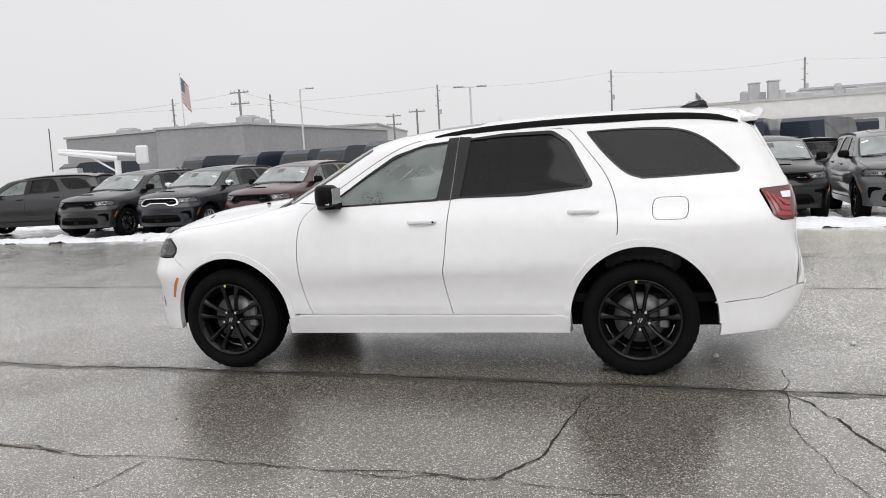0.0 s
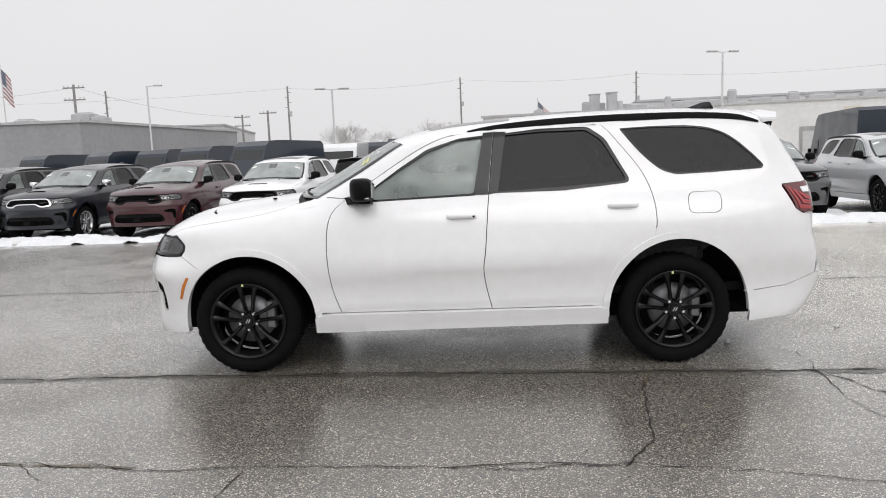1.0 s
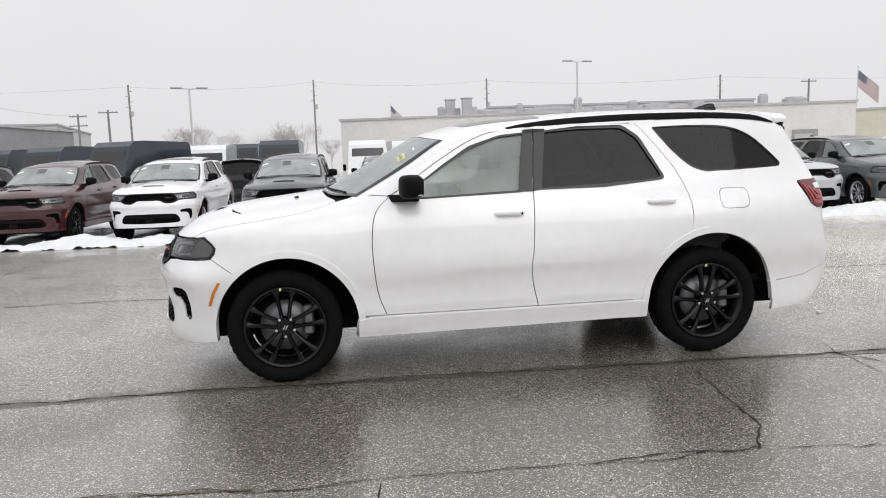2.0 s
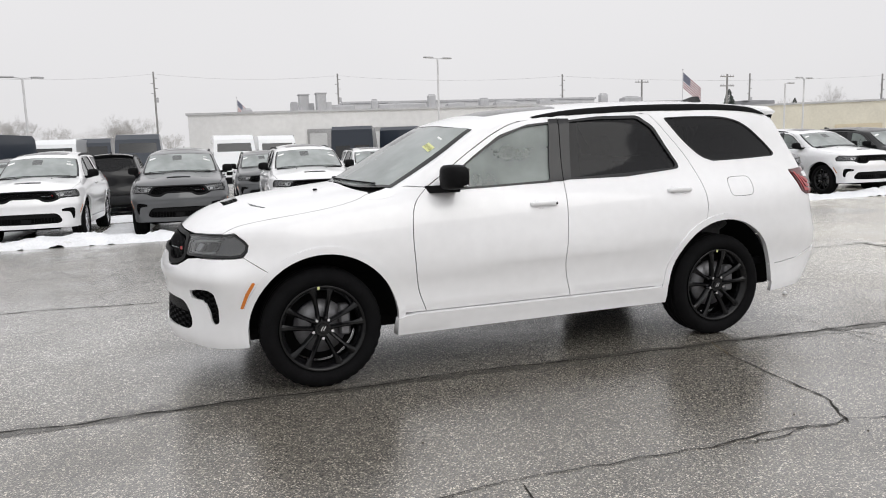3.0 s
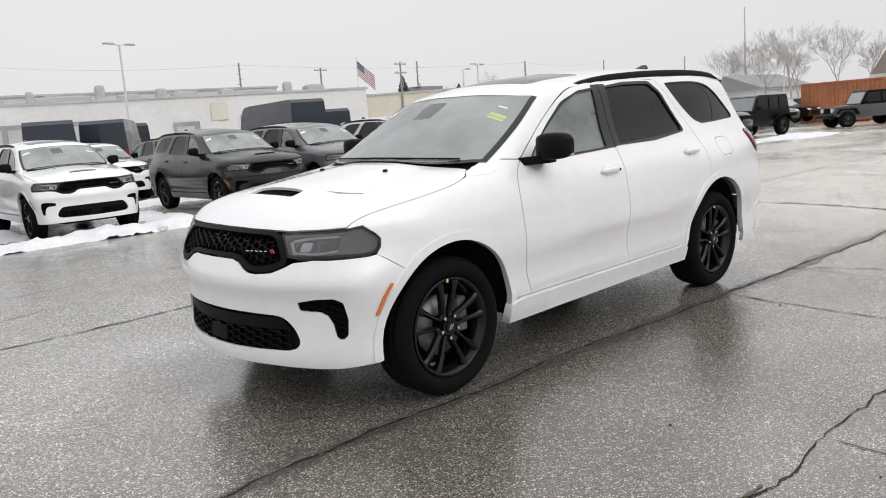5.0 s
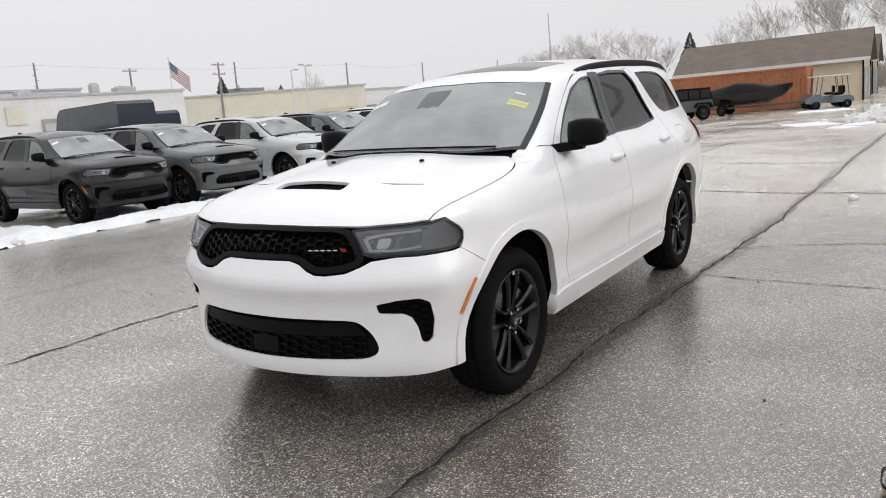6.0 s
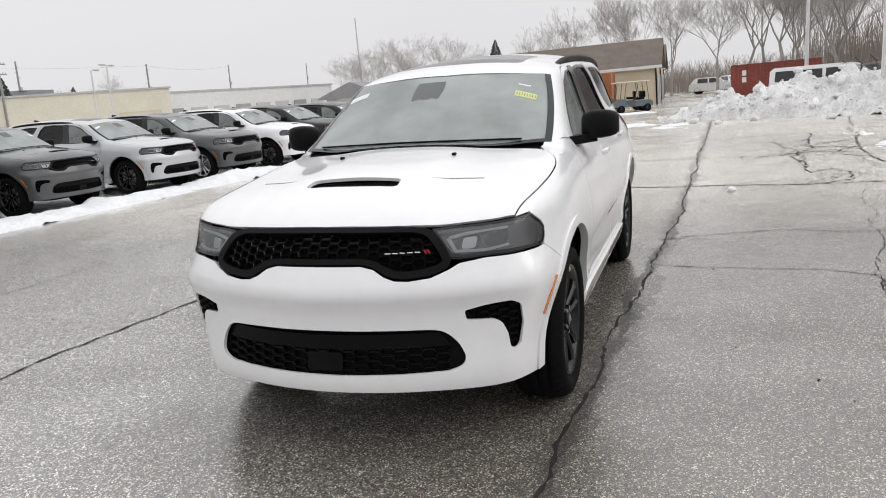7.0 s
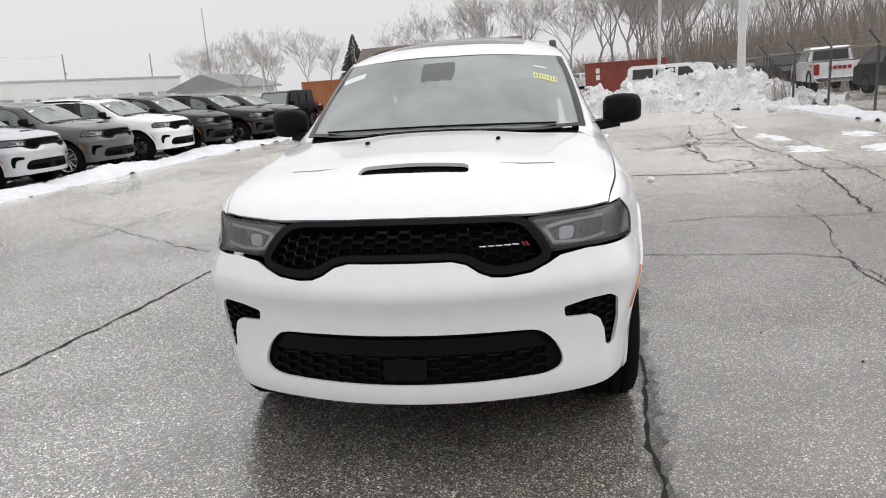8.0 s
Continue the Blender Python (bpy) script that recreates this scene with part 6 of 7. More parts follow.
POLEWOOD = varied(material("weathered_pole", (0.26, 0.255, 0.25), 0.9), 2, 0.8, 1.2)
POLEWHITE = varied(material("painted_pole", (0.62, 0.62, 0.63), 0.5), 1.5, 0.9, 1.06)
IRON = varied(material("galvanised_iron", (0.10, 0.10, 0.10), 0.5, 0.6), 4, 0.7, 1.2)
# bark, twigs, brush and soil carry distance haze as a lighter base colour
BARK = varied(material("bare_bark", (0.33, 0.315, 0.30), 0.9), 3, 0.75, 1.2)
TWIG = material("bare_twigs", (0.42, 0.405, 0.39), 0.9)
BRUSH = material("brown_brush", (0.27, 0.235, 0.205), 0.95)
NEEDLE = material("fir_needles", (0.075, 0.09, 0.08), 0.9)
SOIL = varied(material("leafy_bank", (0.30, 0.27, 0.245), 0.95), 0.5, 0.7, 1.25, 0.5, 8)
LEAN = Matrix.Rotation(radians(1.5), 4, "X")


def wall_box(name, a, b, depth, high, mat, parent):
    """A block whose front runs from a to b, with a parapet cap; returns a function that maps (along, up, out) to a place."""
    a, b = Vector((*a, 0)), Vector((*b, 0))
    u = (b - a).normalized()
    n = Vector((u.y, -u.x, 0))  # outwards, to the right of the way from a to b
    bm = bmesh.new()
    ln = (b - a).length
    base = [a, b, b - n * depth, a - n * depth]
    lo, hi = [bm.verts.new((p.x, p.y, -1.0)) for p in base], [bm.verts.new((p.x, p.y, high)) for p in base]
    bm.faces.new(hi)
    for j in range(4):
        bm.faces.new((lo[j], lo[(j + 1) % 4], hi[(j + 1) % 4], hi[j]))
    part(name, bm, mat, parent)

    def at(s, z, o=0.0):
        return a + u * s + n * o + Vector((0, 0, z))
    bm = bmesh.new()
    cap = [at(-0.2, high, 0.2), at(ln + 0.2, high, 0.2), at(ln + 0.2, high, -depth - 0.2), at(-0.2, high, -depth - 0.2)]
    lo, hi = [bm.verts.new(p) for p in cap], [bm.verts.new(p + Vector((0, 0, 0.25))) for p in cap]
    bm.faces.new(hi)
    bm.faces.new(lo)
    for j in range(4):
        bm.faces.new((lo[j], lo[(j + 1) % 4], hi[(j + 1) % 4], hi[j]))
    part("parapet", bm, ROOFUNIT, parent)
    return at, ln


def opening(name, at, s0, s1, z0, z1, mat, parent, thick=0.12, label=""):
    return plate(name, [at(s0, z0, 0.03), at(s1, z0, 0.03), at(s1, z1, 0.03), at(s0, z1, 0.03)], mat, parent, thick, label)


def roof_unit(at, s, o, z, sx, sy, sz, parent, mat=None, name="roof_unit"):
    bm = bmesh.new()
    p, q = at(s, z, o), at(s + 1, z, o)
    box(bm, p.x, p.y, z + sz / 2, sx, sy, sz, 0.08, Matrix.Rotation(math.atan2(q.y - p.y, q.x - p.x), 4, "Z"))
    box(bm, p.x, p.y, z + sz + 0.06, sx * 0.7, sy * 0.7, 0.14, 0.03)
    return part(name, bm, mat or ROOFUNIT, parent)


b1 = tagged(new("workshop_building"), "long low grey block workshop beyond the vans", "building")
at, ln = wall_box("wall", (-63.2, 72.8), (-37.2, 67.2), 30, 6.9, GREYWALL, b1)
for s0, s1, z0, z1, m in ((6.5, 7.6, 1.2, 3.2, PALE), (8.2, 11.2, 1.6, 3.1, PALE), (13, 14, 0, 2.3, DOORPALE), (18, 19.6, 1.6, 3.0, DOORDARK), (21.5, 24.5, 0.2, 3.4, DOORPALE)):
    opening("window" if m is PALE else "door", at, s0, s1, z0, z1, m, b1)
for s, sx, sz in ((4.8, 2.6, 0.9), (16.0, 2.0, 0.8), (23.2, 2.2, 1.1), (25.0, 1.0, 0.7)):
    roof_unit(at, s, -5, 7.0, sx, 1.6, sz, b1)
at, ln = wall_box("side_wall", (-37.2, 67.2), (-38.2, 99), 10, 6.85, GREYWALL, b1)
for k in range(3):
    opening("door", at, 5 + 8 * k, 8.2 + 8 * k, 0.2, 3.4, DOORPALE, b1)
b2 = tagged(new("warehouse"), "pale metal-clad warehouse behind the workshop", "building")
at, ln = wall_box("wall", (-75, 108), (-37.6, 112.5), 30, 8.8, LIGHTWALL, b2)
opening("dock_door", at, 30, 34, 0, 4, DOORDARK, b2)
b3 = tagged(new("factory"), "long pale flat-roofed factory with rooftop ducts and chimneys", "building")
at, ln = wall_box("wall", (1.9, 89.5), (62, 77), 40, 7.0, PALEWALL, b3)
for s0, s1, z0, z1 in ((8.8, 12.0, 1.0, 4.4), (13.6, 26.5, 1.2, 5.0), (30, 33, 0, 4.2), (36, 39, 0, 4.2), (44, 50, 1.0, 4.6), (54, 57, 0, 4)):
    f = opening("dock_bay", at, s0, s1, z0, z1, DOORDARK, b3)
    k = 0
    while s0 + 2.6 * k + 2.4 < s1 + 0.3:
        opening("dock_door", lambda s, z, o=0: at(s, z, o + 0.14), s0 + 2.6 * k + 0.25, s0 + 2.6 * k + 2.3, z0, z1 - 0.5, DOORPALE, b3, 0.05)
        k += 1
opening("sign_board", at, 40.5, 42.5, 4.2, 6.2, CREAM, b3)
for s, o, sx, sy, sz in ((6.5, -3, 1.2, 1.0, 0.5), (12.0, -8, 1.0, 1.0, 1.5), (17.8, -6, 3.6, 2.0, 0.8), (22.0, -4, 0.8, 0.8, 1.3), (26.0, -10, 6.2, 3.0, 1.1), (29.4, -5, 1.0, 1.0, 1.8), (33.0, -8, 2.4, 2.0, 0.9), (36.0, -4, 1.2, 1.2, 1.1), (40.0, -9, 3.0, 2.0, 1.0), (44.5, -6, 1.6, 1.6, 0.9), (48.0, -9, 5.0, 2.4, 0.8), (52, -4, 1.0, 1.0, 1.3), (57.0, -7, 2.4, 2.0, 1.0)):
    roof_unit(at, s, o, 7.2, sx, sy, sz, b3)
wall_box("upper_roof", (22, 96), (58, 92), 18, 8.6, LIGHTWALL, b3)
for x, y in ((15.9, 91.7), (17.7, 89.9)):
    bm = bmesh.new()
    box(bm, x, y, 8.2, 1.15, 1.15, 2.4, 0.06)
    box(bm, x + 0.9, y, 7.8, 0.7, 0.9, 1.2, 0.06)
    box(bm, x, y, 9.45, 1.35, 1.35, 0.16, 0.03)
    part("chimney", bm, ROOFUNIT, b3)
b4 = tagged(new("cream_building"), "cream flat-roofed building beyond the flagpole", "building")
at, ln = wall_box("wall", (66, 90), (93.6, 72.5), 25, 6.6, CREAM, b4)
opening("sign_board", at, 25, 31, 2.6, 3.6, SIDING, b4)
roof_unit(at, 15, -6, 6.7, 6, 3, 0.9, b4, SLATE)
b5 = tagged(new("garage_building"), "long pale building with a row of roller doors", "building")
at, ln = wall_box("wall", (94, 76), (134, 65.5), 22, 6.0, PALEWALL, b5)
for k in range(8):
    opening("roller_door", at, 2.2 + 4.7 * k, 5.4 + 4.7 * k, 0.3, 3.6, DOORPALE if k % 3 else DOORDARK, b5)
b6 = tagged(new("low_house"), "low house with a grey shingled gable roof", "building")
bm = bmesh.new()
box(bm, 128, 54, 1.5, 20, 10, 4.0)
part("wall", bm, PALEWALL, b6)
bm = bmesh.new()
prism(bm, [(-6.2, 3.0), (6.2, 3.0), (6.2, 3.25), (0, 5.6), (-6.2, 3.25)], 117, 139, "yz")
bm.transform(Matrix.Translation((0, 54, 0)))
part("roof", bm, SLATE, b6)

# shed with its gable end, container, boat and carts at the east end
shed = tagged(new("storage_shed"), "beige storage shed with a brown shingled gable roof", "building")
sx0, sx1, sy0, sy1, ez, rz = 56.0, 63.5, 1.2, 13.5, 2.45, 4.45
bm = bmesh.new()
prism(bm, [(sx0, -0.6), (sx1, -0.6), (sx1, ez), ((sx0 + sx1) / 2, rz - 0.15), (sx0, ez)], sy0, sy1)
part("wall", bm, SIDING, shed)
bm = bmesh.new()
prism(bm, [(sx0 - 0.45, ez - 0.10), ((sx0 + sx1) / 2, rz), (sx1 + 0.45, ez - 0.10), (sx1 + 0.45, ez + 0.06), ((sx0 + sx1) / 2, rz + 0.18), (sx0 - 0.45, ez + 0.06)], sy0 - 0.5, sy1 + 0.5)
part("roof", bm, SHINGLE, shed, "brown shingled roof")
bm = bmesh.new()
box(bm, sx0 - 0.50, (sy0 + sy1) / 2, ez - 0.04, 0.10, sy1 - sy0 + 1, 0.22)
part("gutter", bm, PALEWALL, shed)
for x0, w in ((57.3, 2.2), (60.4, 2.2)):
    bm = bmesh.new()
    for k in range(9):
        box(bm, x0 + w / 2, sy0 - 0.05, -0.25 + 0.25 * k, w, 0.08, 0.235, 0.01)
    part("roller_door", bm, DOORPALE, shed, "pale ribbed roller door")
for x in (sx0, sx1):
    bm = bmesh.new()
    box(bm, x, sy0 - 0.03, 1.0, 0.16, 0.10, 3.2)
    part("corner_board", bm, TRIM, shed)
shed2 = copy_thing(shed, Matrix.Translation((13.5, 0.2, 0)))
shed2["label"] = "second beige storage shed behind the first"


def build_container(mat, long, label):
    c = tagged(new("shipping_container"), label, "container")
    bm = bmesh.new()
    n = int(long / 0.26)
    for s in (-1, 1):
        for k in range(n):
            x = -long / 2 + 0.13 + 0.26 * k
            box(bm, x, s * 1.19, 1.30, 0.14, 0.05, 2.3, 0.012)
    part("rib", bm, mat, c)["kind"] = "stuff"
    bm = bmesh.new()
    box(bm, 0, 0, 1.30, long - 0.04, 2.36, 2.44, 0.02)
    part("body", bm, mat, c)
    for s in (-1, 1):
        for x in (-long / 2, long / 2):
            bm = bmesh.new()
            box(bm, x, s * 1.16, 1.30, 0.16, 0.16, 2.6, 0.02)
            part("corner_post", bm, mat, c)
        bm = bmesh.new()
        box(bm, 0, s * 1.19, 2.54, long, 0.10, 0.12, 0.01)
        part("top_rail", bm, mat, c)
        bm = bmesh.new()
        box(bm, long / 2 + 0.03, s * 0.58, 1.3, 0.06, 1.12, 2.3, 0.01)
        for k in (-0.3, 0.3):
            tube(bm, (long / 2 + 0.09, s * 0.58 + k, 0.2), (long / 2 + 0.09, s * 0.58 + k, 2.4), 0.025)
        part("door", bm, mat, c)
    return c


place(build_container(ORANGE, 12.2, "rusty orange shipping container beside the shed"), 49.8, 9.9, 89)
red = place(build_container(REDBOX, 6.1, "dull red shipping container beyond the snow pile"), 60.0, -7.4, -92)
red.scale = (1, 1, 0.92)
for k in range(2):
    bm = bmesh.new()
    box(bm, -2.2, -1.24, 1.9 - 0.55 * k, 0.30, 0.02, 0.42, 0.0)
    part("marking", bm, PAPER, red, "white upright lettering too far to read")

boat = tagged(new("covered_boat"), "small boat under a black cover on its trailer", "boat")
rings = []
bm = bmesh.new()
for x, w, k, t in ((-2.9, 0.92, 0.55, 1.35), (-1.6, 1.02, 0.50, 1.42), (0.0, 1.05, 0.48, 1.50), (1.4, 0.90, 0.55, 1.38), (2.4, 0.48, 0.85, 1.42), (2.95, 0.06, 1.30, 1.50)):
    rings.append([bm.verts.new(p) for p in ((x, -w, 1.15 + 0.09 * max(0, x)), (x, -w * 0.7, k + 0.15), (x, 0, k), (x, w * 0.7, k + 0.15), (x, w, 1.15 + 0.09 * max(0, x)))])
for p, q in zip(rings, rings[1:]):
    for j in range(4):
        bm.faces.new((p[j], p[j + 1], q[j + 1], q[j]))
bm.faces.new(rings[0])
part("hull", bm, GLOSSY, boat, "black hull", True)
bm = bmesh.new()
rings = []
for x, w, t in ((-2.95, 0.95, 1.30), (-1.6, 1.06, 1.52), (-0.4, 1.08, 1.74), (0.6, 1.02, 1.66), (1.6, 0.86, 1.46), (2.95, 0.08, 1.50)):
    rings.append([bm.verts.new(p) for p in ((x, -w, 1.12 + 0.09 * max(0, x)), (x, -w * 0.55, t - 0.10), (x, 0, t), (x, w * 0.55, t - 0.10), (x, w, 1.12 + 0.09 * max(0, x)))])
for p, q in zip(rings, rings[1:]):
    for j in range(4):
        bm.faces.new((p[j], p[j + 1], q[j + 1], q[j]))
part("cover", bm, TRIM, boat, "black fabric cover", True)
bm = bmesh.new()
for s in (-0.5, 0.5):
    ribbon(bm, [(-2.6, s, 0.40), (1.8, s, 0.40), (3.6, 0, 0.45)], 0.04)
part("trailer_frame", bm, IRON, boat)
for s in (-1, 1):
    simple_wheel(boat, -1.2, s * 1.0, 0.32, 0.2, s)
place(boat, 46.0, 7.0, -95)
boat.scale = (0.95, 0.90, 1.12)

CARTBLUE = paint("cart_blue", (0.10, 0.15, 0.18))
cart = tagged(new("golf_cart"), "blue-grey golf cart with a cream canopy roof", "golf cart", "golf carts")
shell("body", [(-1.15, 0.35), (-1.20, 0.55), (-0.75, 0.85), (-0.55, 0.85), (-0.45, 0.38), (0.0, 0.38), (0.1, 0.68), (0.95, 0.72), (1.15, 0.60), (1.15, 0.35)], 0.58, CARTBLUE, cart, bevel=0.04)
bm = bmesh.new()
box(bm, 0.40, 0, 0.82, 0.50, 1.05, 0.14, 0.05)
box(bm, 0.66, 0, 1.06, 0.12, 1.05, 0.42, 0.05)
part("seat", bm, TRIM, cart)
bm = bmesh.new()
box(bm, 0.1, 0, 1.86, 1.75, 1.12, 0.07, 0.03)
part("canopy", bm, CREAM, cart, "cream canopy")
for s in (-1, 1):
    for xa, xb in ((-0.62, -0.45), (0.92, 0.80)):
        bm = bmesh.new()
        tube(bm, (xa, s * 0.50, 0.75), (xb, s * 0.50, 1.84), 0.022)
        part("canopy_post", bm, IRON, cart)
    for x in (-0.85, 0.80):
        simple_wheel(cart, x, s * 0.60, 0.24, 0.2, s)
place(cart, 45.2, 2.2, -70)
copy_thing(cart, Matrix.Translation((47.9, 2.9, gz(47.9, 2.9))) @ Matrix.Rotation(radians(-80), 4, "Z"))

# fence with barbed-wire arms, and what stands behind it
fence = tagged(new("chain_link_fence"), "dark chain-link fence with slanted barbed-wire arms", "fence")
fx = np.arange(5.2, 42, 3.0)
fz = 1.62
for x in fx:
    bm = bmesh.new()
    tube(bm, (x, -8.25, gz(x, -8.25) - 0.1), (x, -8.30, gz(x, -8.25) + fz), 0.035, seg=8)
    part("post", bm, IRON, fence)
    bm = bmesh.new()
    tube(bm, (x, -8.30, gz(x, -8.25) + fz), (x - 0.10, -8.02, gz(x, -8.25) + fz + 0.30), 0.022, seg=6)
    part("barb_arm", bm, IRON, fence)
bm = bmesh.new()
ribbon(bm, [(x, -8.30, gz(x, -8.25) + fz - 0.04) for x in fx], 0.022)
part("top_rail", bm, material("dull_zinc", (0.22, 0.21, 0.17), 0.5, 0.5), fence)
for k in range(3):
    bm = bmesh.new()
    ribbon(bm, [(x - 0.03 * k - 0.02, -8.26 + 0.09 * k, gz(x, -8.25) + fz + 0.04 + 0.11 * k) for x in fx], 0.004)
    part("barbed_wire", bm, IRON, fence)
vs, fs = [], []
for d in (-1, 1):
    for x in np.arange(5.2 - 2, 38.2 + 2, 0.11):
        a, b = (x, 0.03), (x + d * 1.52, 1.55)
        if min(a[0], b[0]) < 5.2 or max(a[0], b[0]) > 38.2:
            continue
        k = len(vs)
        for px, pz in (a, b):
            for ox, oz in ((-0.003, 0), (0.003, 0), (0, 0.004)):
                vs.append((px + ox, -8.27 + 0.004 * d + oz, gz(px, -8.25) + pz))
        fs += [(k, k + 1, k + 4, k + 3), (k + 1, k + 2, k + 5, k + 4), (k + 2, k, k + 3, k + 5)]
under(mesh_object("wire_mesh", vs, fs, IRON, False), fence)["kind"] = "stuff"


def build_pickup(coat):
    """A crew-cab pickup, nose to -x."""
    p = new("pickup_truck")
    shell("body", [(-2.75, 0.55), (-2.8, 1.05), (-2.5, 1.22), (-1.45, 1.30), (2.85, 1.32), (2.9, 0.62), (2.4, 0.50), (-2.3, 0.50)], 0.98, coat, p, bevel=0.05)
    shell("cab", [(-1.45, 1.26), (-0.75, 1.88), (-0.45, 1.95), (0.75, 1.95), (0.95, 1.86), (1.05, 1.28)], 0.90, coat, p, 0.15, 1.3, bevel=0.05)
    plate("windscreen", [(-1.42, 0.78, 1.34), (-1.42, -0.78, 1.34), (-0.76, -0.70, 1.86), (-0.76, 0.70, 1.86)], PANE, p, -0.03)
    plate("rear_window", [(1.05, -0.72, 1.38), (1.05, 0.72, 1.38), (0.98, 0.68, 1.82), (0.98, -0.68, 1.82)], PANE, p, 0.03)
    bm = bmesh.new()
    box(bm, 1.95, 0, 1.24, 1.65, 1.66, 0.2)
    part("bed", bm, TRIM, p)
    for s in (-1, 1):
        for a, b in ((-1.0, -0.12), (0.0, 0.82)):
            q = [(a - 0.05, s * 0.905, 1.36), (b, s * 0.905, 1.36), (b - 0.04, s * 0.80, 1.84), (a + (0.42 if a < -0.5 else 0), s * 0.80, 1.84)]
            plate("side_window", q if s < 0 else q[::-1], PANE, p, 0.012)
        for x in (-1.8, 1.85):
            simple_wheel(p, x, s * 0.95, 0.42, 0.28, s)
            bm = bmesh.new()
            prism(bm, [(x + 0.56 * math.cos(radians(a)), 0.46 + 0.54 * math.sin(radians(a))) for a in range(0, 181, 20)] + [(x + 0.46 * math.cos(radians(a)), 0.46 + 0.44 * math.sin(radians(a))) for a in range(180, -1, -20)], s * 0.90, s * 1.02)
            part("wheel_flare", bm, TRIM, p)
        bm = bmesh.new()
        box(bm, 2.88, s * 0.88, 1.02, 0.10, 0.22, 0.44, 0.02)
        part("tail_light", bm, RED, p)
        bm = bmesh.new()
        for k in range(4):
            box(bm, 1.95 + 0.14 * k, s * 0.992, 1.17, 0.10, 0.01, 0.07)
        part("side_print", bm, RED if s < 0 else TRIM, p, "small red and grey print")
    bm = bmesh.new()
    box(bm, 2.95, 0, 0.60, 0.16, 1.9, 0.2, 0.03)
    part("rear_bumper", bm, CHROME, p)
    bm = bmesh.new()
    for k in range(5):
        box(bm, 2.91, -0.36 + 0.18 * k, 1.08, 0.02, 0.14, 0.13)
    part("tailgate_print", bm, RED, p, "red bars printed on the tailgate")
    return p


pick = place(build_pickup(WHITE), 32.0, -13.2, 172)
tagged(pick, "white crew-cab pickup truck behind the fence", "truck")
dark_pick = place(build_pickup(COATS["black"]), 39.5, -13.4, 6)
tagged(dark_pick, "black crew-cab pickup truck behind the fence", "truck")
for x, y, yaw, coat in ((11.0, -9.8, 6, "black"), (46.0, -13.0, 8, "black"), (52.0, -13.4, 8, "black"), (23.4, -13.2, 8, "black")):
    copy_thing(protos[coat], Matrix.Translation((x, y, gz(x, y))) @ Matrix.Rotation(radians(yaw), 4, "Z"))["label"] = f"{coat} car parked behind the fence"

minivan = new("passenger_van")
shell("body", [(-2.5, 0.4), (-2.55, 0.85), (-1.75, 1.10), (-0.95, 1.72), (-0.6, 1.80), (2.3, 1.80), (2.5, 1.65), (2.55, 0.5), (2.3, 0.38), (-2.3, 0.38)], 0.95, VANWHITE, minivan, 0.16, 1.05, bevel=0.05)
plate("windscreen", [(-1.68, 0.80, 1.15), (-1.68, -0.80, 1.15), (-0.98, -0.72, 1.70), (-0.98, 0.72, 1.70)], PALE, minivan, -0.03)
for s in (-1, 1):
    for a, b in ((-1.25, -0.2), (-0.05, 0.95), (1.1, 2.2)):
        q = [(a, s * 0.955, 1.14), (b, s * 0.955, 1.14), (b, s * 0.845, 1.62), (a + (0.55 if a < -1 else 0.03), s * 0.845, 1.62)]
        plate("side_window", q if s < 0 else q[::-1], PANE, minivan, 0.012)
    for x in (-1.6, 1.6):
        simple_wheel(minivan, x, s * 0.92, 0.34, 0.22, s)
place(minivan, 35.6, -7.6, 58)
tagged(minivan, "white passenger van behind the snow pile", "van")


# ---------------------------------------------------------------- poles, wires, flags
def light_pole(x, y, z, arms=2, r=0.09, mat=None, label="grey metal lamp post with flat lamp heads"):
    p = tagged(new("lamp_post"), label, "lamp post", "lamp posts")
    bm = bmesh.new()
    tube(bm, (0, 0, -0.3), (0, 0, z), r, r * 0.7, 10)
    part("pole", bm, mat or POLEWHITE, p)
    for k in range(arms):
        a = math.pi * k + 0.3
        bm = bmesh.new()
        ribbon(bm, [(0, 0, z - 0.05), (0.5 * math.cos(a), 0.5 * math.sin(a), z + 0.02)], 0.03)
        arm = part("arm", bm, mat or POLEWHITE, p)
        bm = bmesh.new()
        box(bm, 0.85 * math.cos(a), 0.85 * math.sin(a), z + 0.04, 0.75, 0.34, 0.12, 0.04, Matrix.Rotation(a, 4, "Z"))
        part("lamp_head", bm, ROOFUNIT, arm)
    p.matrix_world = Matrix.Translation((x, y, gz(x, y))) @ LEAN
    return p


for x, y, z, n in ((17.6, 48.2, 8.4, 2), (-9.6, 49.6, 7.15, 2), (49.5, 45.5, 6.7, 2), (-26.5, 58, 8.9, 1), (46.5, 44.5, 6.2, 1), (96, 36, 7.0, 1)):
    light_pole(x, y, z, n)
light_pole(21.3, -6.95, 9.5, 2, 0.14, POLEWHITE, "stout white lamp post in the snow pile")
light_pole(38.5, -6.9, 10.0, 2, 0.10, POLEWHITE, "thin white lamp post beyond the snow pile")


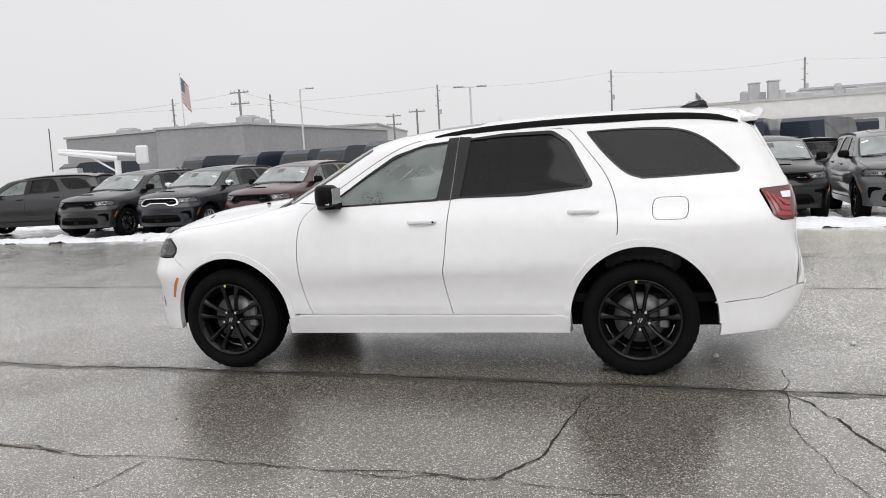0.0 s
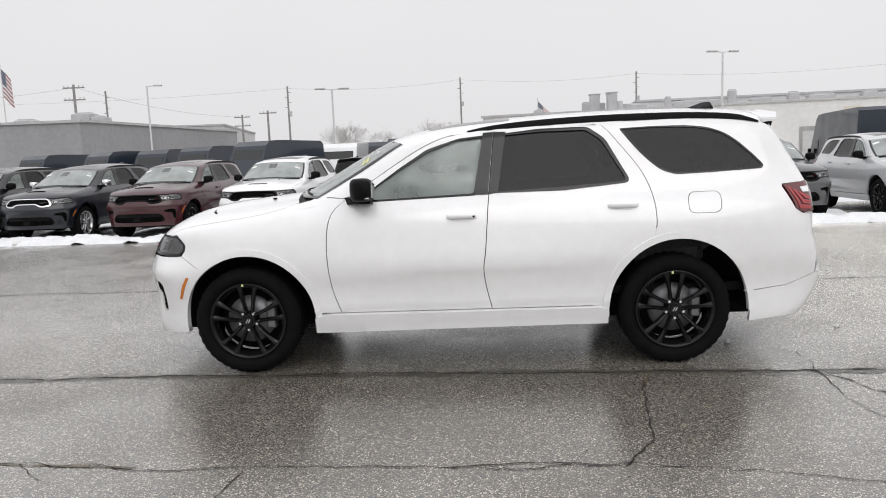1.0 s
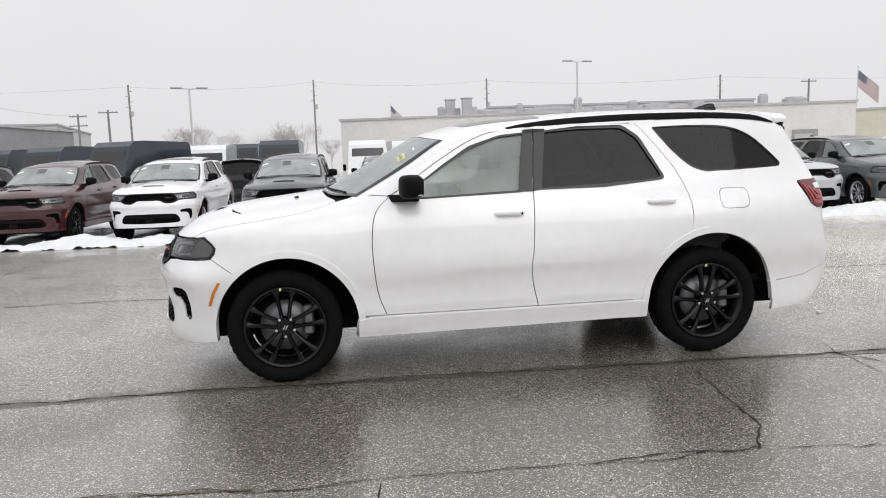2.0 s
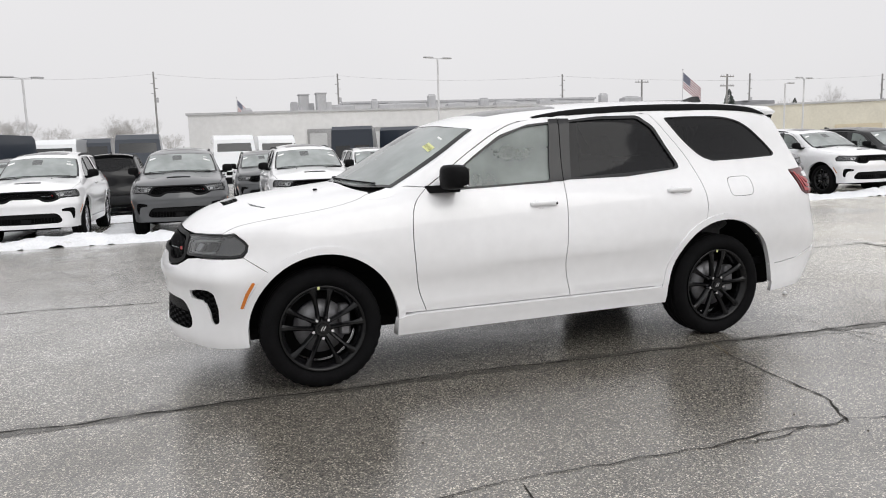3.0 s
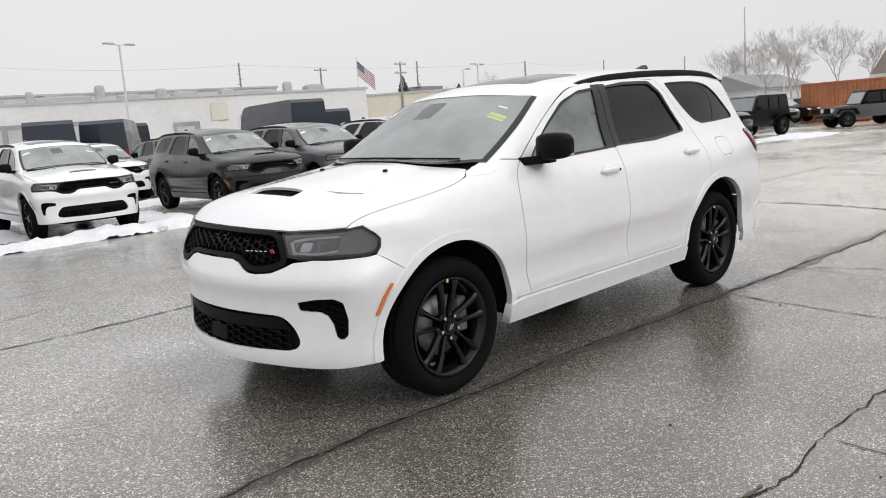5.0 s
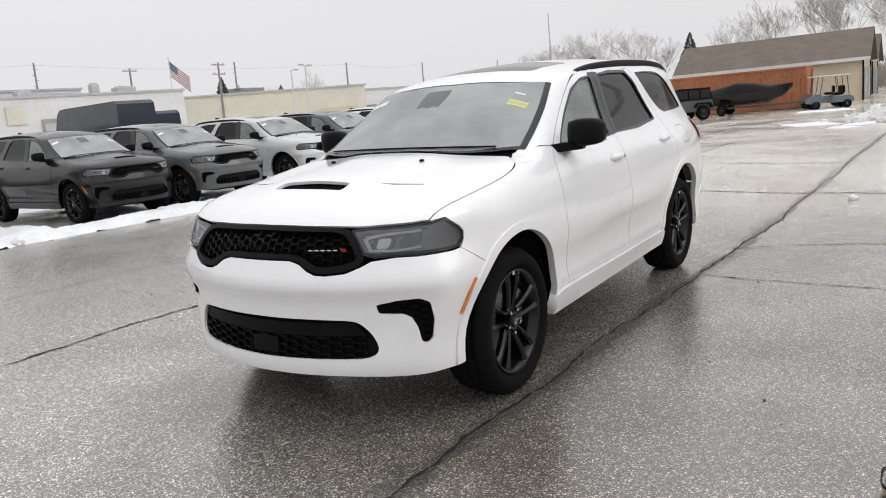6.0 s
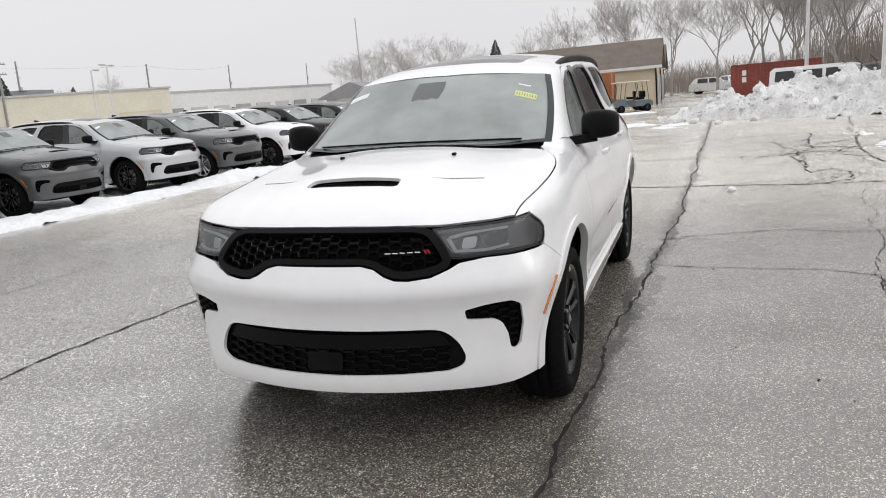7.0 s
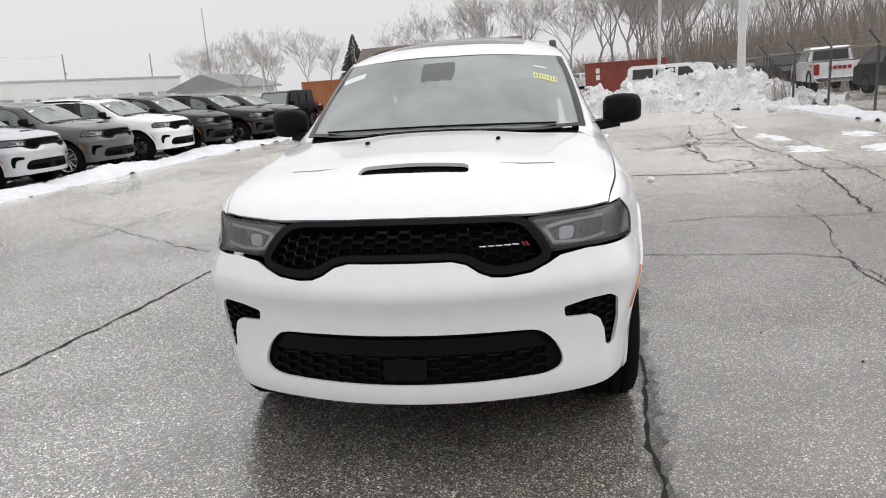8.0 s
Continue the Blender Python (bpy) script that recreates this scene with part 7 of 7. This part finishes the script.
def utility_pole(x, y, z, arms=1):
    p = tagged(new("utility_pole"), "weathered wooden utility pole with crossarms", "pole", "utility poles")
    bm = bmesh.new()
    tube(bm, (0, 0, -0.3), (0, 0, z), 0.19, 0.13, 10)
    part("pole", bm, POLEWOOD, p)
    for k in range(arms):
        bm = bmesh.new()
        box(bm, 0, 0, z - 0.35 - 1.3 * k, 2.4, 0.12, 0.14)
        a = part("crossarm", bm, POLEWOOD, p)
        for s in (-1.05, -0.6, 0.6, 1.05):
            bm = bmesh.new()
            tube(bm, (s, 0, z - 0.28 - 1.3 * k), (s, 0, z - 0.10 - 1.3 * k), 0.05, seg=6)
            part("insulator", bm, ROOFUNIT, a)
    if arms == 0:
        for k in range(4):
            bm = bmesh.new()
            box(bm, 0.25 * (-1) ** k, 0, z - 1.0 - 0.8 * k, 0.5, 0.08, 0.08)
            part("bracket", bm, POLEWOOD, p)
        bm = bmesh.new()
        box(bm, 0.3, 0, z - 4.4, 0.45, 0.4, 0.8, 0.05)
        part("transformer", bm, ROOFUNIT, p)
    p.matrix_world = Matrix.Translation((x, y, 0)) @ LEAN
    return (x, y, z)


tops = [utility_pole(*a) for a in ((-68, 103.6, 14.2, 0), (-42.8, 77.8, 11.7, 2), (-54.9, 111, 14.6, 0), (-33.9, 110, 10.1, 2), (-27.4, 100, 9.8, 1), (-29.1, 120, 15.1, 0), (-1.1, 127, 16.1, 0), (28.4, 126.3, 15.8, 0), (62.8, 110, 14.0, 0),
                                   (68.9, 96.3, 11.7, 1), (74.9, 84.4, 11.3, 2), (95.2, 102.4, 13.4, 0), (114.3, 92.4, 12.3, 0), (163, 106.8, 14.1, 0), (210, 110, 15.5, 0))]
wires = [((-90, 105, 13.5), tops[5]), (tops[5], tops[6]), (tops[6], tops[7]), (tops[7], tops[8]), (tops[8], tops[12]), (tops[12], tops[13]), ((-80, 80, 11), tops[1]), (tops[1], tops[3])]
for a, b in wires:
    for dz in (0.3,):
        bm = bmesh.new()
        pts = [(a[0] + (b[0] - a[0]) * t, a[1] + (b[1] - a[1]) * t, a[2] + (b[2] - a[2]) * t - dz - 5.0 * 0.6 * t * (1 - t)) for t in np.linspace(0, 1, 13)]
        ribbon(bm, pts, 0.011)
        tagged(part("overhead_wire", bm, POLEWOOD), "thin overhead wire between utility poles", "wire")

# haze between flag and viewer is mixed into the greyed red and blue
FLAGRED, FLAGBLUE, FLAGWHITE = material("flag_red", (0.36, 0.17, 0.17), 0.8), material("flag_blue", (0.15, 0.16, 0.21), 0.8), material("flag_white", (0.7, 0.7, 0.71), 0.8)


def flag(x, y, z, w, h, droop, yaw, pole=True):
    """A striped flag that hangs from its pole, with a plain starred canton."""
    f = tagged(new("flag"), "striped red and white flag with a blue canton on its pole", "flag")
    if pole:
        bm = bmesh.new()
        tube(bm, (0, 0, -0.3), (0, 0, z + 0.4), 0.10, 0.06, 10)
        bmesh.ops.create_uvsphere(bm, u_segments=10, v_segments=6, radius=0.14, matrix=Matrix.Translation((0, 0, z + 0.5)))
        part("flagpole", bm, POLEWHITE, f)

    def cloth(name, u0, u1, v0, v1, mat, lift=0.0):
        bm = bmesh.new()
        n = 12
        rows = []
        for i in range(n + 1):
            u = u0 + (u1 - u0) * i / n
            rows.append([bm.verts.new((w * u * math.cos(0.3) * (1 - 0.35 * droop) + 0.08, 0.16 * w * math.sin(5 * u + 1.5 * v) * u + lift, z - h * v - droop * w * u * 0.9)) for v in (v0, v1)])
        for p, q in zip(rows, rows[1:]):
            bm.faces.new((p[0], q[0], q[1], p[1]))
        part(name, bm, mat, f)
    for k in range(13):
        cloth("stripe", 0.4 if k < 7 else 0.0, 1.0, k / 13, (k + 1) / 13, FLAGWHITE if k % 2 else FLAGRED)
    cloth("canton", 0.0, 0.4, 0.0, 7 / 13, FLAGBLUE)
    f.matrix_world = Matrix.Translation((x, y, 0)) @ LEAN @ Matrix.Rotation(radians(yaw), 4, "Z")
    return f


flag(84.7, 106.9, 14.0, 4.2, 2.6, 0.75, -40)
flag(-66.8, 104.4, 17.6, 2.0, 4.0, 0.9, 10)
flag(14.2, 152.8, 13.6, 3.6, 2.2, 0.8, 0)

# utility truck with a folded boom
lift = tagged(new("bucket_truck"), "white utility truck with a folded lift boom", "truck")
shell("body", [(-3.0, 0.6), (-3.05, 1.3), (-2.3, 1.5), (-1.9, 2.15), (-0.9, 2.2), (-0.8, 1.5), (3.0, 1.5), (3.0, 0.6)], 1.05, VANWHITE, lift, bevel=0.05)
for a, b, r in (((1.2, 0, 1.5), (1.2, 0, 2.5), 0.18), ((1.2, 0, 2.6), (-2.0, 0.2, 3.0), 0.12), ((-2.0, 0.2, 3.1), (2.2, 0.3, 2.75), 0.09), ((1.9, 0.25, 1.5), (-0.4, 0.2, 2.8), 0.05)):
    bm = bmesh.new()
    tube(bm, a, b, r, seg=8)
    part("boom", bm, VANWHITE, lift)
bm = bmesh.new()
box(bm, 2.6, 0.3, 2.75, 0.7, 0.7, 0.9, 0.08)
part("bucket", bm, VANWHITE, lift)
bm = bmesh.new()
tube(bm, (-2.5, 0.9, 2.1), (-2.5, 0.9, 4.2), 0.03, seg=6)
part("mast", bm, IRON, lift)
for s in (-1, 1):
    for x in (-2.0, 1.9):
        simple_wheel(lift, x, s * 1.0, 0.45, 0.3, s)
place(lift, -25.5, 28.8, 30)
lift.scale = (0.88, 0.88, 1.06)


# ---------------------------------------------------------------- trees
def bare_tree(seed, high, spread=0.5, depth=6, twigs=TWIG, lean=0.0):
    """A leafless tree: tapered trunk and limbs in one mesh, the fine twigs in another."""
    r = random.Random(seed)
    limbs, fine = ([], []), ([], [])

    def stick(store, a, b, r0, r1, n):
        vs, fs = store
        d = (b - a).normalized()
        s = d.orthogonal().normalized()
        t = d.cross(s)
        k = len(vs)
        for p, rr in ((a, r0), (b, r1)):
            for i in range(n):
                c = 2 * math.pi * i / n
                vs.append(p + rr * (math.cos(c) * s + math.sin(c) * t))
        for i in range(n):
            j = (i + 1) % n
            fs.append((k + i, k + j, k + n + j, k + n + i))

    def grow(p, d, ln, rad, level):
        steps = 3 if level < 3 else 2
        for i in range(steps):
            q = p + d * ln / steps
            r1 = rad * 0.86
            stick(limbs if level < 3 else fine, p, q, max(rad, 0.007), max(r1, 0.006), 7 if level < 2 else (4 if level < 3 else 3))
            d = (d + Vector((r.uniform(-0.20, 0.20), r.uniform(-0.20, 0.20), r.uniform(-0.06, 0.14)))).normalized()
            p, rad = q, r1
            if level >= 1 and i < steps - 1 and level < depth and r.random() < 0.8:
                side = (d + spread * 1.7 * Vector((r.uniform(-1, 1), r.uniform(-1, 1), r.uniform(-0.15, 0.6)))).normalized()
                grow(p, side, ln * r.uniform(0.5, 0.75), rad * 0.55, level + 1)
        if level < depth:
            for _ in range(r.choice((3, 4)) if level < 2 else r.choice((2, 2, 3))):
                side = (d + spread * Vector((r.uniform(-1, 1), r.uniform(-1, 1), r.uniform(-0.2, 0.6)))).normalized()
                grow(p, side, ln * r.uniform(0.62, 0.82), rad * 0.66, level + 1)
    grow(Vector((0, 0, -0.3)), Vector((lean, 0, 1)).normalized(), high * 0.30, high * 0.0135, 0)
    tree = new("bare_tree")
    under(mesh_object("trunk", *limbs, BARK), tree)
    under(mesh_object("crown", *fine, twigs), tree)["kind"] = "stuff"
    return tree


def conifer(seed, high):
    r = random.Random(seed)
    t = new("fir_tree")
    bm = bmesh.new()
    tube(bm, (0, 0, -0.3), (0, 0, high), high * 0.02, 0.02, 7)
    part("trunk", bm, BARK, t)
    vs, fs = [], []
    for i in range(1100):
        f = r.random() ** 0.85
        z, a = high * (0.08 + 0.92 * f), r.uniform(0, 2 * math.pi)
        reach = high * 0.40 * (1 - f) ** 0.9 * r.uniform(0.5, 1.0) + 0.1
        p = Vector((0.25 * reach * math.cos(a), 0.25 * reach * math.sin(a), z))
        q = Vector((reach * math.cos(a), reach * math.sin(a), z - reach * 0.28))
        s = Vector((-math.sin(a), math.cos(a), 0)) * (reach * 0.09 + 0.04)
        k = len(vs)
        vs += [p, q - s * 0.6 + Vector((0, 0, -0.15)), q + Vector((0, 0, 0.02)), q + s * 0.6 + Vector((0, 0, -0.15))]
        fs += [(k, k + 1, k + 2), (k, k + 2, k + 3)]
    under(mesh_object("needles", vs, fs, NEEDLE, False), t)["kind"] = "stuff"
    return t


def plant_tree(proto, x, y, size, yaw, label, category="tree", group=""):
    c = copy_thing(proto, Matrix.Translation((x, y, gz(x, y))) @ LEAN @ Matrix.Rotation(radians(yaw), 4, "Z"))
    c.scale = (size, size, size)
    return tagged(c, label, category, group)


kinds = [bare_tree(s, 10.0, sp, 6, lean=ln) for s, sp, ln in ((1, 0.70, 0.02), (2, 0.58, -0.04), (3, 0.78, 0.05), (4, 0.62, 0.0))]
spots = [(185, 85, 1.5), (94.4, 33.4, 0.85), (112, 45, 1.05), (105, 38.5, 1.15), (100, 31, 1.0), (118, 33, 1.0), (88, 80, 0.95), (84, 84, 0.8), (96, 8.0, 1.25), (92, 13.5, 1.2), (99, 17, 1.1), (90, 4.5, 1.3), (140, 60, 1.3), (150, 66, 1.2)]
tr = random.Random(21)
for k, proto in enumerate(kinds):
    x, y, s = spots[k]
    proto.matrix_world = Matrix.Translation((x, y, gz(x, y))) @ LEAN @ Matrix.Rotation(k, 4, "Z") @ Matrix.Scale(s, 4)
    tagged(proto, "leafless broad tree standing beyond the lot", "tree", "bare trees")
for k, (x, y, s) in enumerate(spots[4:]):
    plant_tree(kinds[k % 4], x, y, s, tr.uniform(0, 360), "leafless broad tree standing beyond the lot", group="bare trees")
for k in range(30):
    a = radians(tr.uniform(-27, -6) if k > 5 else tr.uniform(-8, 3.5))
    d = tr.uniform(70, 112) if math.degrees(a) > -10 else tr.uniform(52, 95)
    plant_tree(kinds[tr.randrange(4)], -5 + d * math.cos(a), -0.5 + d * math.sin(a), tr.uniform(1.15, 1.75), tr.uniform(0, 360), "tall leafless tree of the wood edge", group="wood edge")
for k in range(9):
    x = tr.uniform(-30, 10)
    plant_tree(kinds[tr.randrange(4)], x, tr.uniform(165, 200), tr.uniform(0.9, 1.3), tr.uniform(0, 360), "leafless tree far beyond the poles with haze in its pale colour", group="far trees")
firs = [conifer(5, 10.0)]
firs[0].matrix_world = Matrix.Translation((120, 29.1, 0)) @ LEAN
tagged(firs[0], "dark green fir beyond the sheds", "tree")
plant_tree(firs[0], 78, 87.5, 0.95, 40, "dark green fir beside the utility pole")
plant_tree(firs[0], 89, 86, 0.8, 80, "dark green fir beside the cream building")

# brushy bank behind the fence
bx, by = np.meshgrid(np.linspace(0, 130, 66), np.linspace(-16, -120, 40))
bh = 4.2 * smooth((-by - 17) / 26) * smooth((bx + 5) / 20) * (1 - 0.75 * smooth((bx - 58) / 40)) - 0.45
bh += np.array([0.5 * noise.noise(Vector((x * 0.12, y * 0.12, 4))) for x, y in zip(bx.ravel(), by.ravel())]).reshape(bx.shape)
bf = [(j * 66 + i, (j + 1) * 66 + i, (j + 1) * 66 + i + 1, j * 66 + i + 1) for j in range(39) for i in range(65)]
tagged(mesh_object("bank", np.stack([bx.ravel(), by.ravel(), bh.ravel()], 1), bf, SOIL), "brown leafy bank rising behind the fence", "bank", kind="structure")
vs, fs = [], []
for k in range(16000):
    x, y = tr.uniform(8, 75), -tr.uniform(14.5, 46)
    z0 = 4.2 * float(smooth((-y - 17) / 26)) * float(smooth((x + 5) / 20)) * (1 - 0.75 * float(smooth((x - 58) / 40))) - 0.5
    hgt, a = tr.uniform(0.8, 4.6), tr.uniform(0, 6.283)
    dx, dy, w = tr.uniform(-0.5, 0.5), tr.uniform(-0.5, 0.5), tr.uniform(0.012, 0.03)
    i = len(vs)
    for px, py, pz, ww in ((x, y, z0, w), (x + dx * 0.5, y + dy * 0.5, z0 + hgt * 0.6, w * 0.7), (x + dx * 1.4, y + dy * 1.4, z0 + hgt, w * 0.3)):
        vs += [(px + ww * math.cos(a), py + ww * math.sin(a), pz), (px - ww * math.cos(a), py - ww * math.sin(a), pz), (px - ww * math.sin(a), py + ww * math.cos(a), pz + 0.01)]
    for j in (0, 3):
        fs += [(i + j, i + j + 1, i + j + 4, i + j + 3), (i + j + 1, i + j + 2, i + j + 5, i + j + 4), (i + j + 2, i + j, i + j + 3, i + j + 5)]
for k in range(5500):
    x, y = tr.uniform(88, 128), tr.uniform(-62, 9)
    hgt, a = tr.uniform(2.0, 8.5) * (1.0 if y < -16 else 0.42), tr.uniform(0, 6.283)
    dx, dy, w = tr.uniform(-1.2, 1.2), tr.uniform(-1.2, 1.2), tr.uniform(0.025, 0.06)
    i = len(vs)
    for px, py, pz, ww in ((x, y, -0.6, w), (x + dx * 0.4, y + dy * 0.4, hgt * 0.6, w * 0.7), (x + dx * 1.4, y + dy * 1.4, hgt, w * 0.3)):
        vs += [(px + ww * math.cos(a), py + ww * math.sin(a), pz), (px - ww * math.cos(a), py - ww * math.sin(a), pz), (px - ww * math.sin(a), py + ww * math.cos(a), pz + 0.01)]
    for j in (0, 3):
        fs += [(i + j, i + j + 1, i + j + 4, i + j + 3), (i + j + 1, i + j + 2, i + j + 5, i + j + 4), (i + j + 2, i + j, i + j + 3, i + j + 5)]
tagged(mesh_object("brushwood", vs, fs, BRUSH, False), "dense brown leafless brushwood on the bank", "bushes", kind="stuff")
bm = bmesh.new()
tube(bm, (0, 0, 0), (0, 0, 38), 0.5, 0.2, 6)
mast = tagged(new("radio_mast"), "thin pale radio mast far away", "mast")
part("mast", bm, ROOFUNIT, mast)
mast.location = (265, 116, -5)
vs, fs = [], []
for k in range(60):
    x, y = 20.3 + tr.uniform(-0.25, 0.25), -7.9 + tr.uniform(-0.25, 0.25)
    a, hgt, lean = tr.uniform(0, 6.283), tr.uniform(0.4, 0.95), tr.uniform(0.05, 0.35)
    i, z0 = len(vs), gz(x, y) + 0.15
    for f, w in ((0, 0.008), (1, 0.003)):
        px, py, pz = x + lean * f * math.cos(a), y + lean * f * math.sin(a), z0 + hgt * f
        vs += [(px + w, py, pz), (px - w, py, pz), (px, py + w, pz)]
    fs += [(i, i + 1, i + 4, i + 3), (i + 1, i + 2, i + 5, i + 4), (i + 2, i, i + 3, i + 5)]
tagged(mesh_object("shrub", vs, fs, BRUSH, False), "small bare brown shrub in the snow", "shrub", kind="stuff")
